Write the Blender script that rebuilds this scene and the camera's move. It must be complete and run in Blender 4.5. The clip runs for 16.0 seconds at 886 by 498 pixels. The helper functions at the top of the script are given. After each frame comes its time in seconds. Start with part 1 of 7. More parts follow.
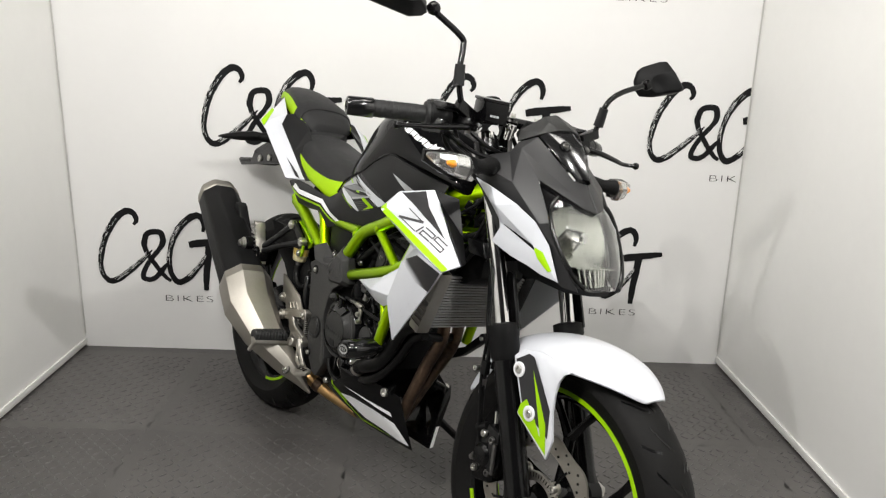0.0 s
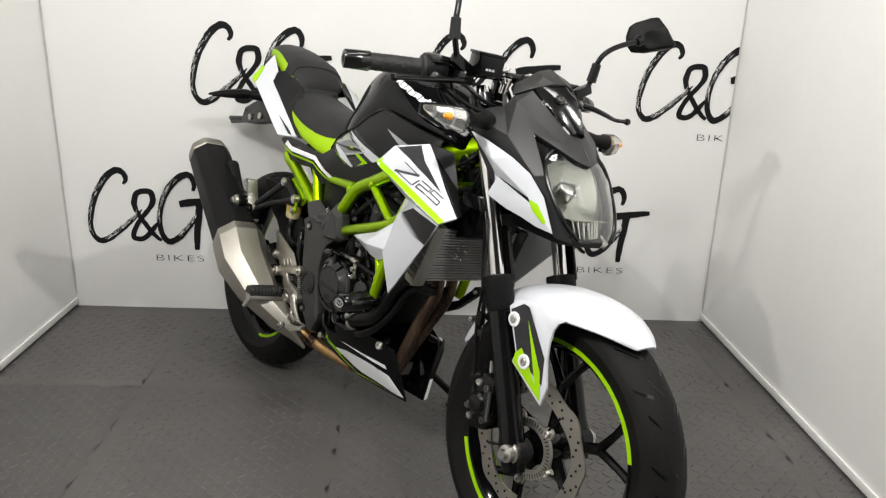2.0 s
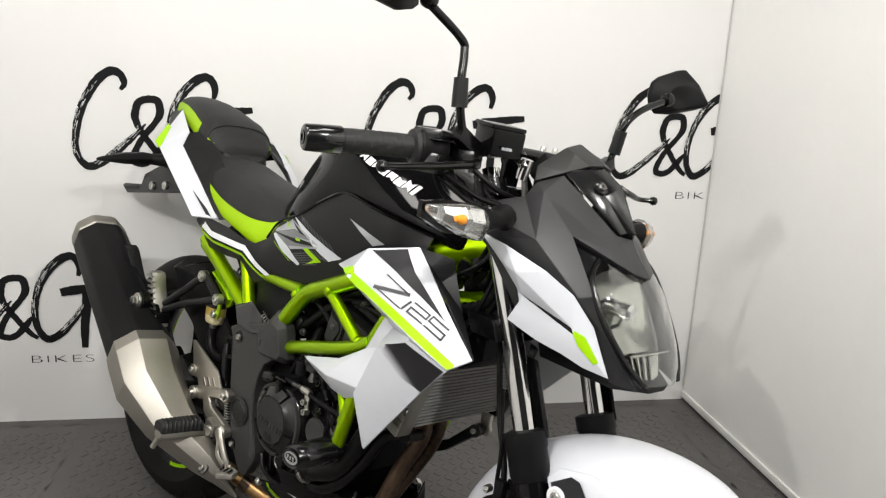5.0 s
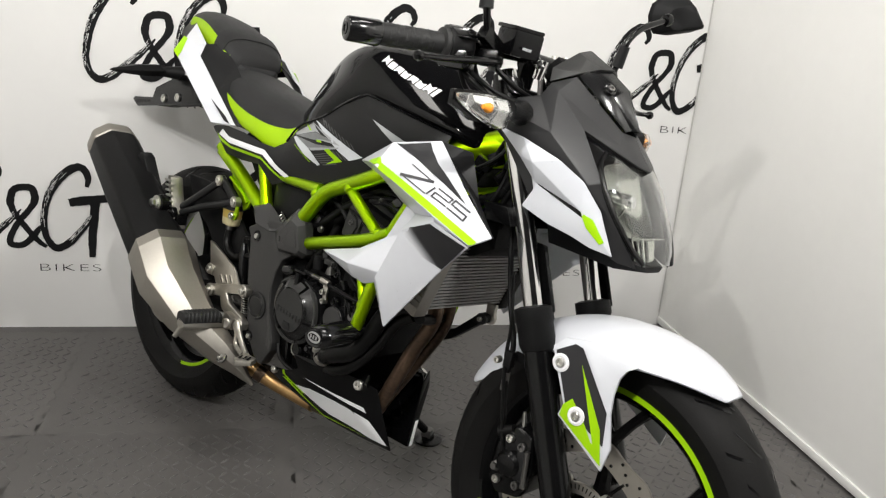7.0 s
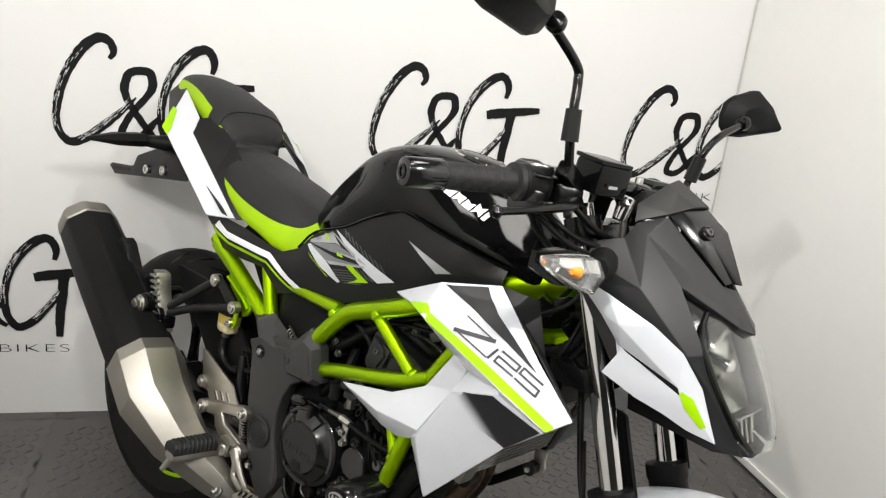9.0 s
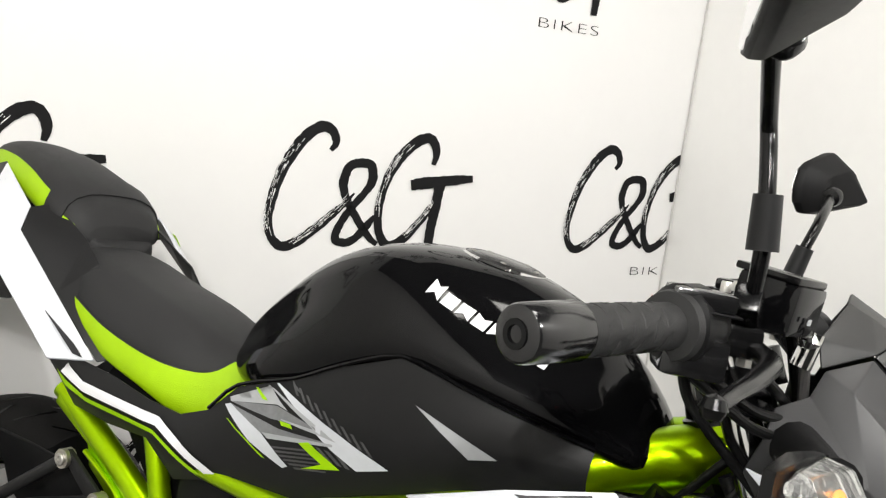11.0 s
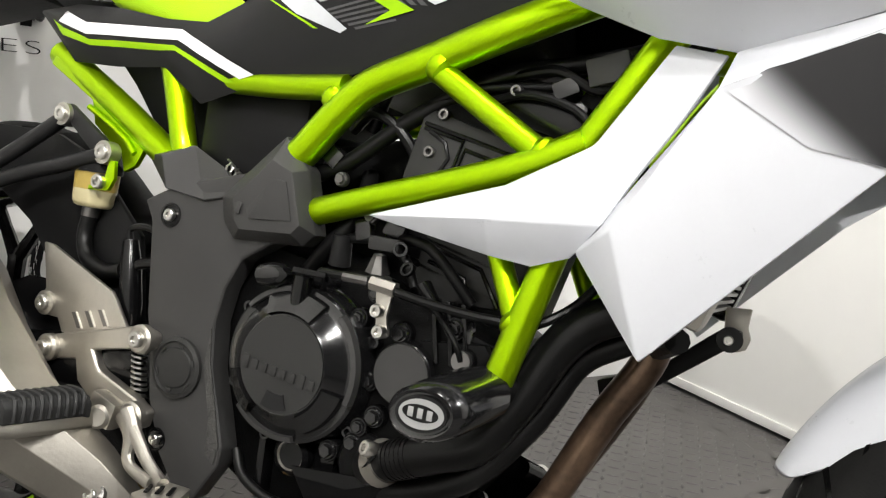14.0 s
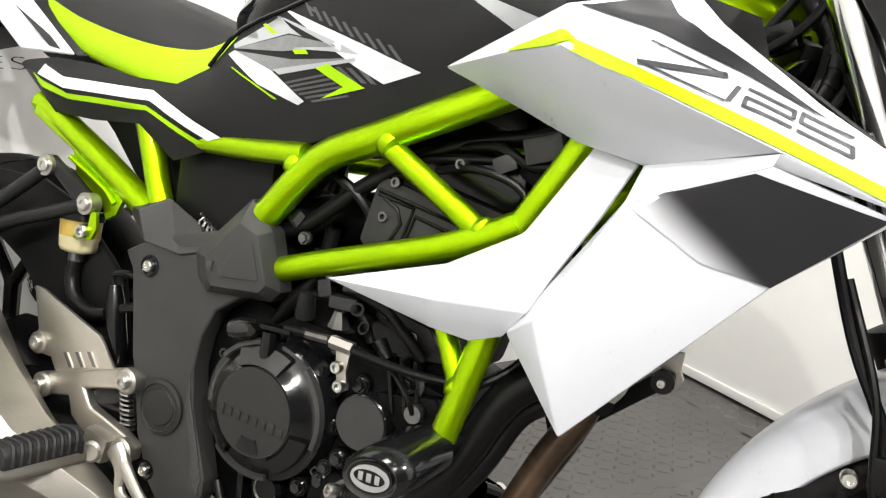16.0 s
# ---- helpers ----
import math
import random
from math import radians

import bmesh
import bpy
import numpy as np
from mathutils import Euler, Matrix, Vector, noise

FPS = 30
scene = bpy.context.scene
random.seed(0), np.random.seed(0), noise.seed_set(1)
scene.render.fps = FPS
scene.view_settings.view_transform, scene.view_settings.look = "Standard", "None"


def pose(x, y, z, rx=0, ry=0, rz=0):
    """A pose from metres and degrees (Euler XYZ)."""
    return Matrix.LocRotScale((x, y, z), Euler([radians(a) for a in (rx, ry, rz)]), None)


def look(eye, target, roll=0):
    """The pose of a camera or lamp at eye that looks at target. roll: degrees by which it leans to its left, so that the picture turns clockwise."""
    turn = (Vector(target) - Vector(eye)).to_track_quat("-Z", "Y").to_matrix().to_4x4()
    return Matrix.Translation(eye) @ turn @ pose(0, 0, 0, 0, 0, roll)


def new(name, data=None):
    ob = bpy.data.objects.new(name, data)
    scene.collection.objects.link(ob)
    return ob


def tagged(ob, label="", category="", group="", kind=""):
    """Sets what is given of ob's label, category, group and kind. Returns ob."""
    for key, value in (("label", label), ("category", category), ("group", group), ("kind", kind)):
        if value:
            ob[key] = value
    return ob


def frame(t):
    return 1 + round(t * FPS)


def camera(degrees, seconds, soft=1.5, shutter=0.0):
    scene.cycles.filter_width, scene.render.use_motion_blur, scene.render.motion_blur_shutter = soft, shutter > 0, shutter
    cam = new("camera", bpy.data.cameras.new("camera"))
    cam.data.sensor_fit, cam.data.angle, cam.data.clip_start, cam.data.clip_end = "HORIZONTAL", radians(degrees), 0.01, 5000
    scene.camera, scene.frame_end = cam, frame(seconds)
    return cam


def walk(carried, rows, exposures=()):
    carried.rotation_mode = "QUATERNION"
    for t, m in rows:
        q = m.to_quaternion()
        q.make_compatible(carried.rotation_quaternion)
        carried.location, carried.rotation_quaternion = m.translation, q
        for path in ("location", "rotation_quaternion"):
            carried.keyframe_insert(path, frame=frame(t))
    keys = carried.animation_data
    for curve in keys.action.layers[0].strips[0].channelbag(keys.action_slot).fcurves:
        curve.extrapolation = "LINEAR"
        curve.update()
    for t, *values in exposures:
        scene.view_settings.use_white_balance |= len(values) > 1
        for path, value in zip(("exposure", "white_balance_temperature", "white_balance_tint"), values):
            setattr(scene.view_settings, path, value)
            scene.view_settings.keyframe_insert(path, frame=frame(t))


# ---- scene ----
cam = camera(59.0, 16.0, soft=1.25)
# time, eye, pitch, roll, heading
ROWS = [
    (0, 1.5905, -0.9589, 1.1193, -14.319, 2.285, 52.564),
    (0.5, 1.6438, -0.9900, 1.1041, -14.715, 2.428, 52.682),
    (1, 1.6727, -1.0126, 1.0866, -15.370, 2.395, 52.639),
    (1.5, 1.6668, -1.0133, 1.1004, -16.057, 2.453, 52.162),
    (2, 1.5994, -0.9955, 1.0987, -16.728, 2.543, 51.204),
    (2.5, 1.4623, -0.9351, 1.1006, -17.535, 2.787, 49.995),
    (3, 1.3702, -0.8880, 1.1304, -17.535, 2.904, 48.606),
    (3.5, 1.3042, -0.8534, 1.1358, -17.053, 2.762, 47.342),
    (4, 1.2018, -0.8151, 1.1355, -16.002, 2.542, 46.076),
    (4.2, 1.1616, -0.7986, 1.1441, -15.426, 2.508, 45.626),
    (6.3, 1.1286, -0.9104, 1.0731, -14.738, 3.964, 41.389),
    (6.5, 1.1483, -0.9336, 1.0645, -15.703, 4.175, 41.422),
    (7, 1.1794, -0.9636, 1.0568, -17.452, 4.838, 41.333),
    (7.5, 1.1635, -0.9561, 1.0865, -18.156, 5.466, 41.257),
    (8, 1.0972, -0.9338, 1.1339, -18.223, 5.905, 40.960),
    (8.5, 0.9908, -0.8968, 1.1854, -17.770, 6.092, 39.949),
    (9, 0.8867, -0.8592, 1.1948, -17.195, 6.398, 38.547),
    (9.5, 0.7372, -0.7857, 1.1947, -16.901, 6.788, 36.047),
    (9.7, 0.6766, -0.7522, 1.1973, -16.929, 6.868, 34.809),
    (11.8, 0.4120, -0.5654, 1.0099, -8.786, 4.706, 23.904),
    (12, 0.4094, -0.5627, 0.9621, -8.361, 4.104, 23.565),
    (12.5, 0.4048, -0.5817, 0.8465, -5.500, 4.060, 23.425),
    (13, 0.3892, -0.5760, 0.7658, -5.764, 4.371, 23.943),
    (13.5, 0.3797, -0.5762, 0.7102, -8.092, 4.711, 24.405),
    (14, 0.3717, -0.5982, 0.6660, -9.911, 5.325, 24.622),
    (14.5, 0.3629, -0.6221, 0.6469, -11.879, 5.595, 24.447),
    (15, 0.3681, -0.6260, 0.6792, -12.851, 5.443, 24.138),
    (15.5, 0.3866, -0.6239, 0.7177, -13.610, 4.899, 24.006),
    (16, 0.4210, -0.6126, 0.7873, -14.192, 4.421, 24.606),
]
walk(cam, [(t, pose(x, y, z, 90 + pitch, 0, heading) @ pose(0, 0, 0, 0, 0, roll)) for t, x, y, z, pitch, roll, heading in ROWS],
     exposures=[(0.0, -0.29), (9.5, -0.24), (12.0, -0.10), (13.0, 0.06), (14.5, 0.46), (16.0, 0.52)])

# ---- world and lights ----
world = bpy.data.worlds.new("room_world")
scene.world = world
world.use_nodes = True
world.node_tree.nodes["Background"].inputs[0].default_value = (0.8, 0.85, 0.9, 1)
world.node_tree.nodes["Background"].inputs[1].default_value = 0.02

# the booth's own axes: u along the back wall, w away from it, z up
BOOTH = Vector((-1.367, -0.346, 0))
U, W = Vector((0.5864, 0.81, 0)), Vector((0.81, -0.5864, 0))
ROOM = Matrix(((U.x, W.x, 0, BOOTH.x), (U.y, W.y, 0, BOOTH.y), (0, 0, 1, 0), (0, 0, 0, 1)))
WIDTH, DEPTH, TALL = 2.366, 3.3, 2.35


def panel_lamp(u, w, z, su, sw, power, tip=0):
    data = bpy.data.lights.new("panel_lamp", "AREA")
    data.shape, data.size, data.size_y, data.energy, data.color = "RECTANGLE", su, sw, power, (1.0, 0.98, 0.945)
    ob = new("panel_lamp", data)
    ob.matrix_world = ROOM @ pose(u, w, z, -tip, 0, 0)
    return ob


LAMPS = [(0.75, 1.25, 0.40, 0.40, 6), (1.70, 1.25, 0.40, 0.40, 5.5)]
for lu, lw, su, sw, power in LAMPS:
    panel_lamp(lu, lw, 2.435, su, sw, power)
# a row of small lamps on a rail across the booth's mouth
SPOTS = [(0.07, 41, (2.0, 0.6, 0.7)), (0.46, 31, (1.9, 0.5, 0.7)), (1.02, 20, (1.7, 0.2, 0.7)), (2.05, 45, (0.25, 0.35, 0.2))]
SPOT_W, SPOT_Z = 2.55, 2.24
for lu, power, aim in SPOTS:
    panel_lamp(lu, SPOT_W, SPOT_Z, 0.04, 0.04, power).matrix_world = ROOM @ look((lu, SPOT_W, SPOT_Z), aim)


# ---- materials ----
def material(name, colour, rough=0.5, metal=0.0, vary=0.12, scale=18.0, bump=0.0, bump_scale=300.0, coat=0.0, rough_vary=0.08, transmission=0.0, emit=0.0, second=None, spec=0.5):
    """A surface with grain and wear at two scales."""
    m = bpy.data.materials.new(name)
    m.use_nodes = True
    nt = m.node_tree
    b = nt.nodes["Principled BSDF"]
    co = nt.nodes.new("ShaderNodeTexCoord")
    n1, n2 = nt.nodes.new("ShaderNodeTexNoise"), nt.nodes.new("ShaderNodeTexNoise")
    n1.inputs["Scale"].default_value, n2.inputs["Scale"].default_value = scale, scale * 9
    n1.inputs["Detail"].default_value = n2.inputs["Detail"].default_value = 5
    add = nt.nodes.new("ShaderNodeMix")
    add.data_type = "FLOAT"
    add.inputs[0].default_value = 0.35
    ramp = nt.nodes.new("ShaderNodeMapRange")
    ramp.inputs["From Min"].default_value, ramp.inputs["From Max"].default_value = 0.3, 0.7
    mix = nt.nodes.new("ShaderNodeMix")
    mix.data_type = "RGBA"
    low = second or [c * (1 - vary) for c in colour]
    high = [min(1, c * (1 + vary)) for c in colour]
    mix.inputs[6].default_value, mix.inputs[7].default_value = (*low, 1), (*high, 1)
    for n in (n1, n2):
        nt.links.new(co.outputs["Object"], n.inputs["Vector"])
    nt.links.new(n1.outputs["Fac"], add.inputs[2])
    nt.links.new(n2.outputs["Fac"], add.inputs[3])
    nt.links.new(add.outputs[0], ramp.inputs["Value"])
    nt.links.new(ramp.outputs[0], mix.inputs[0])
    nt.links.new(mix.outputs[2], b.inputs["Base Color"])
    rr = nt.nodes.new("ShaderNodeMapRange")
    rr.inputs["To Min"].default_value, rr.inputs["To Max"].default_value = max(0, rough - rough_vary), min(1, rough + rough_vary)
    nt.links.new(add.outputs[0], rr.inputs["Value"])
    nt.links.new(rr.outputs[0], b.inputs["Roughness"])
    b.inputs["Metallic"].default_value = metal
    b.inputs["Specular IOR Level"].default_value = spec
    b.inputs["Coat Weight"].default_value = coat
    b.inputs["Coat Roughness"].default_value = 0.06
    b.inputs["Transmission Weight"].default_value = transmission
    if emit:
        b.inputs["Emission Color"].default_value, b.inputs["Emission Strength"].default_value = (*colour, 1), emit
    if bump:
        n3, bp = nt.nodes.new("ShaderNodeTexNoise"), nt.nodes.new("ShaderNodeBump")
        n3.inputs["Scale"].default_value = bump_scale
        bp.inputs["Strength"].default_value, bp.inputs["Distance"].default_value = bump, 0.002
        nt.links.new(co.outputs["Object"], n3.inputs["Vector"])
        nt.links.new(n3.outputs["Fac"], bp.inputs["Height"])
        nt.links.new(bp.outputs[0], b.inputs["Normal"])
    return m


WHITE = material("pearl_white_paint", (0.58, 0.595, 0.635), 0.3, vary=0.015, coat=0.35, scale=40)
GLOSS = material("gloss_black_paint", (0.0025, 0.0025, 0.0028), 0.07, vary=0.2, spec=0.22, coat=0.0, rough_vary=0.04, scale=900)
MATT = material("satin_black_paint", (0.009, 0.009, 0.0094), 0.42, spec=0.25, vary=0.1, bump=0.05, bump_scale=900)
PLASTIC = material("moulded_black_plastic", (0.0055, 0.0055, 0.0057), 0.46, spec=0.13, vary=0.15, bump=0.12, bump_scale=1400)
DARK = material("black_engine_enamel", (0.003, 0.003, 0.0032), 0.2, spec=0.27, vary=0.25, bump=0.06, bump_scale=600)
ENGINE = material("dull_black_casting", (0.003, 0.003, 0.0031), 0.42, spec=0.08, vary=0.3, bump=0.25, bump_scale=700)
GREEN = material("lime_metallic_frame_paint", (0.36, 0.60, 0.0), 0.33, metal=0.92, vary=0.06, spec=0.3, coat=0.10, scale=600)
LIME = material("lime_vinyl", (0.30, 0.57, 0.0), 0.42, vary=0.03, spec=0.2)
GLOSSY = material("gloss_black_engine_enamel", (0.006, 0.006, 0.0063), 0.15, spec=0.6, vary=0.25, bump=0.03, bump_scale=500)
COVERP = material("grey_black_moulding", (0.030, 0.0295, 0.029), 0.46, spec=0.38, vary=0.1, bump=0.15, bump_scale=1500)
COVERD = material("dark_moulding", (0.018, 0.018, 0.0175), 0.45, spec=0.35, vary=0.1, bump=0.12, bump_scale=1300)
GRAINY = material("grainy_moulding", (0.040, 0.039, 0.037), 0.55, spec=0.5, vary=0.5, scale=250, bump=0.9, bump_scale=700)
BADGE = material("satin_silver_badge", (0.36, 0.36, 0.36), 0.35, metal=0.6, vary=0.08)
DARKBOLT = material("dark_zinc_bolt", (0.16, 0.155, 0.15), 0.32, metal=0.9, vary=0.2)
LEATHER = material("black_seat_vinyl", (0.018, 0.018, 0.0185), 0.55, spec=0.26, vary=0.12, bump=0.35, bump_scale=900)
LIMESEAT = material("lime_seat_vinyl", (0.33, 0.56, 0.002), 0.5, spec=0.25, vary=0.05, bump=0.35, bump_scale=900)
RUBBER = material("tyre_rubber", (0.0070, 0.0068, 0.0066), 0.6, spec=0.13, vary=0.3, bump=0.2, bump_scale=500)
GRIP = material("grip_rubber", (0.016, 0.016, 0.016), 0.55, spec=0.3, vary=0.15, bump=0.2, bump_scale=800)
STEEL = material("brushed_stainless", (0.35, 0.33, 0.295), 0.46, metal=1.0, vary=0.08, bump=0.08, bump_scale=250)
ALLOY = material("cast_alloy", (0.43, 0.41, 0.37), 0.43, metal=1.0, vary=0.08, bump=0.12, bump_scale=900)
CHROME = material("hard_chrome", (0.66, 0.655, 0.645), 0.1, metal=1.0, vary=0.02, rough_vary=0.03)
BOLT = material("zinc_bolt", (0.55, 0.54, 0.51), 0.3, metal=1.0, vary=0.15)
HEADER = material("heat_browned_header", (0.13, 0.085, 0.055), 0.34, metal=0.7, vary=0.4, scale=14, second=(0.035, 0.022, 0.016))
TEMPERED = material("heat_tempered_steel", (0.42, 0.27, 0.12), 0.32, metal=0.9, vary=0.2, scale=10, second=(0.30, 0.17, 0.07))
SEAM = material("grey_seam_tape", (0.52, 0.51, 0.49), 0.6, vary=0.1)
HOSE = material("rubber_hose", (0.0035, 0.0035, 0.0035), 0.36, spec=0.2, vary=0.2)
FINS = material("radiator_alloy", (0.34, 0.34, 0.33), 0.45, metal=0.3, vary=0.15)
CLEAR = material("clear_lens", (0.95, 0.96, 0.96), 0.04, vary=0.01, transmission=1.0, rough_vary=0.02)
CUT = material("cut_clear_lens", (0.90, 0.91, 0.90), 0.06, vary=0.05, transmission=0.95, rough_vary=0.03, bump=0.3, bump_scale=140)
REFLECT = material("headlamp_reflector", (0.50, 0.51, 0.46), 0.17, metal=1.0, vary=0.05)
AMBER = material("amber_bulb", (0.85, 0.30, 0.02), 0.25, vary=0.1)
CREAM = material("cream_fluid_pot", (0.70, 0.62, 0.36), 0.32, vary=0.08, transmission=0.25, coat=0.3)
FLUID = material("amber_brake_fluid", (0.50, 0.36, 0.07), 0.3, vary=0.12, transmission=0.25)
DECALGREY = material("silver_decal", (0.34, 0.35, 0.36), 0.4, vary=0.08)
DECALSILVER = material("bright_silver_decal", (0.55, 0.57, 0.60), 0.4, vary=0.06)
DIMGREY = material("dim_grey_print", (0.16, 0.165, 0.17), 0.4, vary=0.25, scale=30)
FAINT = material("faint_grey_print", (0.062, 0.062, 0.064), 0.42, vary=0.2)
DECALWHITE = material("white_decal", (0.8, 0.8, 0.82), 0.4, vary=0.03)
DECALBLACK = material("black_decal", (0.012, 0.012, 0.014), 0.42, vary=0.1)
MIRROR = material("mirror_glass", (0.85, 0.87, 0.88), 0.03, metal=1.0, vary=0.01, rough_vary=0.01)
RED = material("red_switch", (0.55, 0.02, 0.02), 0.4)
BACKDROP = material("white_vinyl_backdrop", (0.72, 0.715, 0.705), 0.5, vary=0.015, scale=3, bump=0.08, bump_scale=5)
# side vinyl painted lighter than the backdrop, for light the grazing lamps don't give
SIDEVINYL_LIFTED = material("white_vinyl_side_lifted", (0.84, 0.835, 0.815), 0.45, vary=0.02, scale=3, bump=0.08, bump_scale=4)
INK = material("black_print_ink", (0.008, 0.008, 0.0086), 0.7, vary=0.3, spec=0.15)
MAT = material("black_rubber_floor_mat", (0.088, 0.083, 0.079), 0.5, vary=0.16, scale=5, bump=0.15, bump_scale=400)
rnt = MAT.node_tree
info, rmap, rmix = rnt.nodes.new("ShaderNodeObjectInfo"), rnt.nodes.new("ShaderNodeMapRange"), rnt.nodes.new("ShaderNodeMix")
rmap.inputs["To Min"].default_value, rmap.inputs["To Max"].default_value = 0.82, 1.12
rmix.data_type, rmix.blend_type = "RGBA", "MULTIPLY"
rmix.inputs[0].default_value = 1.0
bs = rnt.nodes["Principled BSDF"]
rnt.links.new(bs.inputs["Base Color"].links[0].from_socket, rmix.inputs[6])
rnt.links.new(info.outputs["Random"], rmap.inputs["Value"])
rnt.links.new(rmap.outputs[0], rmix.inputs[7])
rnt.links.new(rmix.outputs[2], bs.inputs["Base Color"])
BARS = material("worn_checker_bars", (0.070, 0.067, 0.065), 0.40, vary=0.4, scale=4, spec=0.5)
CEIL = material("white_ceiling_paint", (0.7, 0.69, 0.66), 0.8, vary=0.03)
HALL = material("dark_hall_paint", (0.10, 0.10, 0.102), 0.8, vary=0.2, scale=2)
GLOW = material("lit_diffuser", (1.0, 0.95, 0.88), 0.5, emit=9.0)


# ---- mesh helpers ----
def V(*a):
    return Vector(a)


def sharp(bm, degrees=32):
    for f in bm.faces:
        f.smooth = True
    for e in bm.edges:
        e.smooth = len(e.link_faces) == 2 and e.calc_face_angle(0) < radians(degrees)


def part(name, bm, mat, parent=None, label="", degrees=32):
    """Links a bmesh as one mesh object under a thing or a part."""
    bmesh.ops.recalc_face_normals(bm, faces=bm.faces)
    sharp(bm, degrees)
    me = bpy.data.meshes.new(name)
    bm.to_mesh(me)
    bm.free()
    me.materials.append(mat)
    ob = new(name, me)
    if parent:
        ob.parent = parent
    if label:
        ob["label"] = label
    return ob


def curve_points(pts, steps=5):
    """Catmull-Rom through the points."""
    p = [Vector(q) for q in pts]
    if len(p) < 3:
        return p
    p = [2 * p[0] - p[1], *p, 2 * p[-1] - p[-2]]
    out = []
    for i in range(1, len(p) - 2):
        a, b, c, d = p[i - 1:i + 3]
        for k in range(steps):
            t = k / steps
            out.append(0.5 * (2 * b + (c - a) * t + (2 * a - 5 * b + 4 * c - d) * t * t + (3 * b - a - 3 * c + d) * t ** 3))
    return out + [p[-2]]


def skin(bm, rings, cap=True, closed=True):
    vs = [[bm.verts.new(p) for p in r] for r in rings]
    n = len(vs[0])
    for a, b in zip(vs, vs[1:]):
        for i in range(n if closed else n - 1):
            j = (i + 1) % n
            bm.faces.new((a[i], a[j], b[j], b[i]))
    if cap and closed:
        bm.faces.new(vs[0][::-1])
        bm.faces.new(vs[-1])
    return vs


def loft(rings, cap=True, closed=True):
    bm = bmesh.new()
    skin(bm, rings, cap, closed)
    return bm


def frames_along(p):
    up = V(0, 0, 1) if abs((p[1] - p[0]).normalized().z) < 0.9 else V(1, 0, 0)
    out = []
    for i in range(len(p)):
        d = (p[min(i + 1, len(p) - 1)] - p[max(i - 1, 0)]).normalized()
        s = d.cross(up).normalized()
        up = s.cross(d).normalized()
        out.append((p[i], s, up.copy()))
    return out


def tube(pts, r, seg=12, smooth=5, flat=1.0, bm=None):
    p = curve_points(pts, smooth) if smooth > 1 else [Vector(q) for q in pts]
    rs = r if isinstance(r, (list, tuple)) else [r, r]
    rings = []
    for i, (c, s, up) in enumerate(frames_along(p)):
        q = i / (len(p) - 1) * (len(rs) - 1)
        k = min(int(q), len(rs) - 2)
        rad = rs[k] + (rs[k + 1] - rs[k]) * (q - k)
        rings.append([c + s * (rad * math.cos(a)) + up * (rad * flat * math.sin(a)) for a in (2 * math.pi * j / seg for j in range(seg))])
    bm = bm or bmesh.new()
    skin(bm, rings)
    return bm


def lathe(profile, centre, axis=(0, 1, 0), seg=48, closed=False, bm=None):
    """Turns (radius, height) pairs about an axis."""
    c, a = Vector(centre), Vector(axis).normalized()
    s = a.orthogonal().normalized()
    u = a.cross(s)
    bm = bm or bmesh.new()
    rings = []
    for r, h in profile:
        rings.append([c + a * h + (s * math.cos(t) + u * math.sin(t)) * max(r, 1e-5) for t in (2 * math.pi * j / seg for j in range(seg))])
    if closed:
        rings.append(rings[0])
        vs = [[bm.verts.new(p) for p in r] for r in rings[:-1]]
        vs.append(vs[0])
        for a1, b1 in zip(vs, vs[1:]):
            for i in range(seg):
                bm.faces.new((a1[i], a1[(i + 1) % seg], b1[(i + 1) % seg], b1[i]))
    else:
        skin(bm, rings)
    return bm


def bevelled(bm, offset=0.002, degrees=25, seg=2):
    bmesh.ops.recalc_face_normals(bm, faces=bm.faces)
    es = [e for e in bm.edges if len(e.link_faces) == 2 and e.calc_face_angle(0) > radians(degrees)]
    if offset and es:
        bmesh.ops.bevel(bm, geom=es, offset=offset, segments=seg, profile=0.6, affect="EDGES", clamp_overlap=True)
    return bm


def prism(outline, y0, y1, bevel=0.002, seg=2):
    """An (x, z) outline drawn out from y0 to y1."""
    bm = bmesh.new()
    a = [bm.verts.new((x, y0, z)) for x, z in outline]
    b = [bm.verts.new((x, y1, z)) for x, z in outline]
    n = len(a)
    for i in range(n):
        bm.faces.new((a[i], a[(i + 1) % n], b[(i + 1) % n], b[i]))
    bm.faces.new(a[::-1])
    bm.faces.new(b)
    bevelled(bm, bevel, 20, seg)
    bmesh.ops.triangulate(bm, faces=[f for f in bm.faces if len(f.verts) > 4])
    return bm


def box(centre, size, bevel=0.003, m=None):
    bm = bmesh.new()
    bmesh.ops.create_cube(bm, size=1, matrix=Matrix.Translation(centre) @ (m or Matrix()) @ Matrix.Diagonal((*size, 1)))
    return bevelled(bm, bevel)


def shell(verts, faces, thick=0.003, bevel=0.0015, centre=None, mirror=False):
    """A thin moulded panel of flat facets."""
    bm = bmesh.new()
    k = -1 if mirror else 1
    vs = [bm.verts.new((x, k * y, z)) for x, y, z in verts]
    for f in faces:
        bm.faces.new([vs[i] for i in (f[::-1] if mirror else f)])
    bmesh.ops.recalc_face_normals(bm, faces=bm.faces)
    inner = Vector(centre or (0.2, 0, 0.7))
    inner.y *= k
    f0 = bm.faces[:][0]
    total = sum((f.calc_center_median() - inner).dot(f.normal) * f.calc_area() for f in bm.faces)
    if total < 0:
        bmesh.ops.reverse_faces(bm, faces=bm.faces)
    bmesh.ops.solidify(bm, geom=bm.faces[:], thickness=thick)
    bevelled(bm, bevel, 12, 2)
    return bm


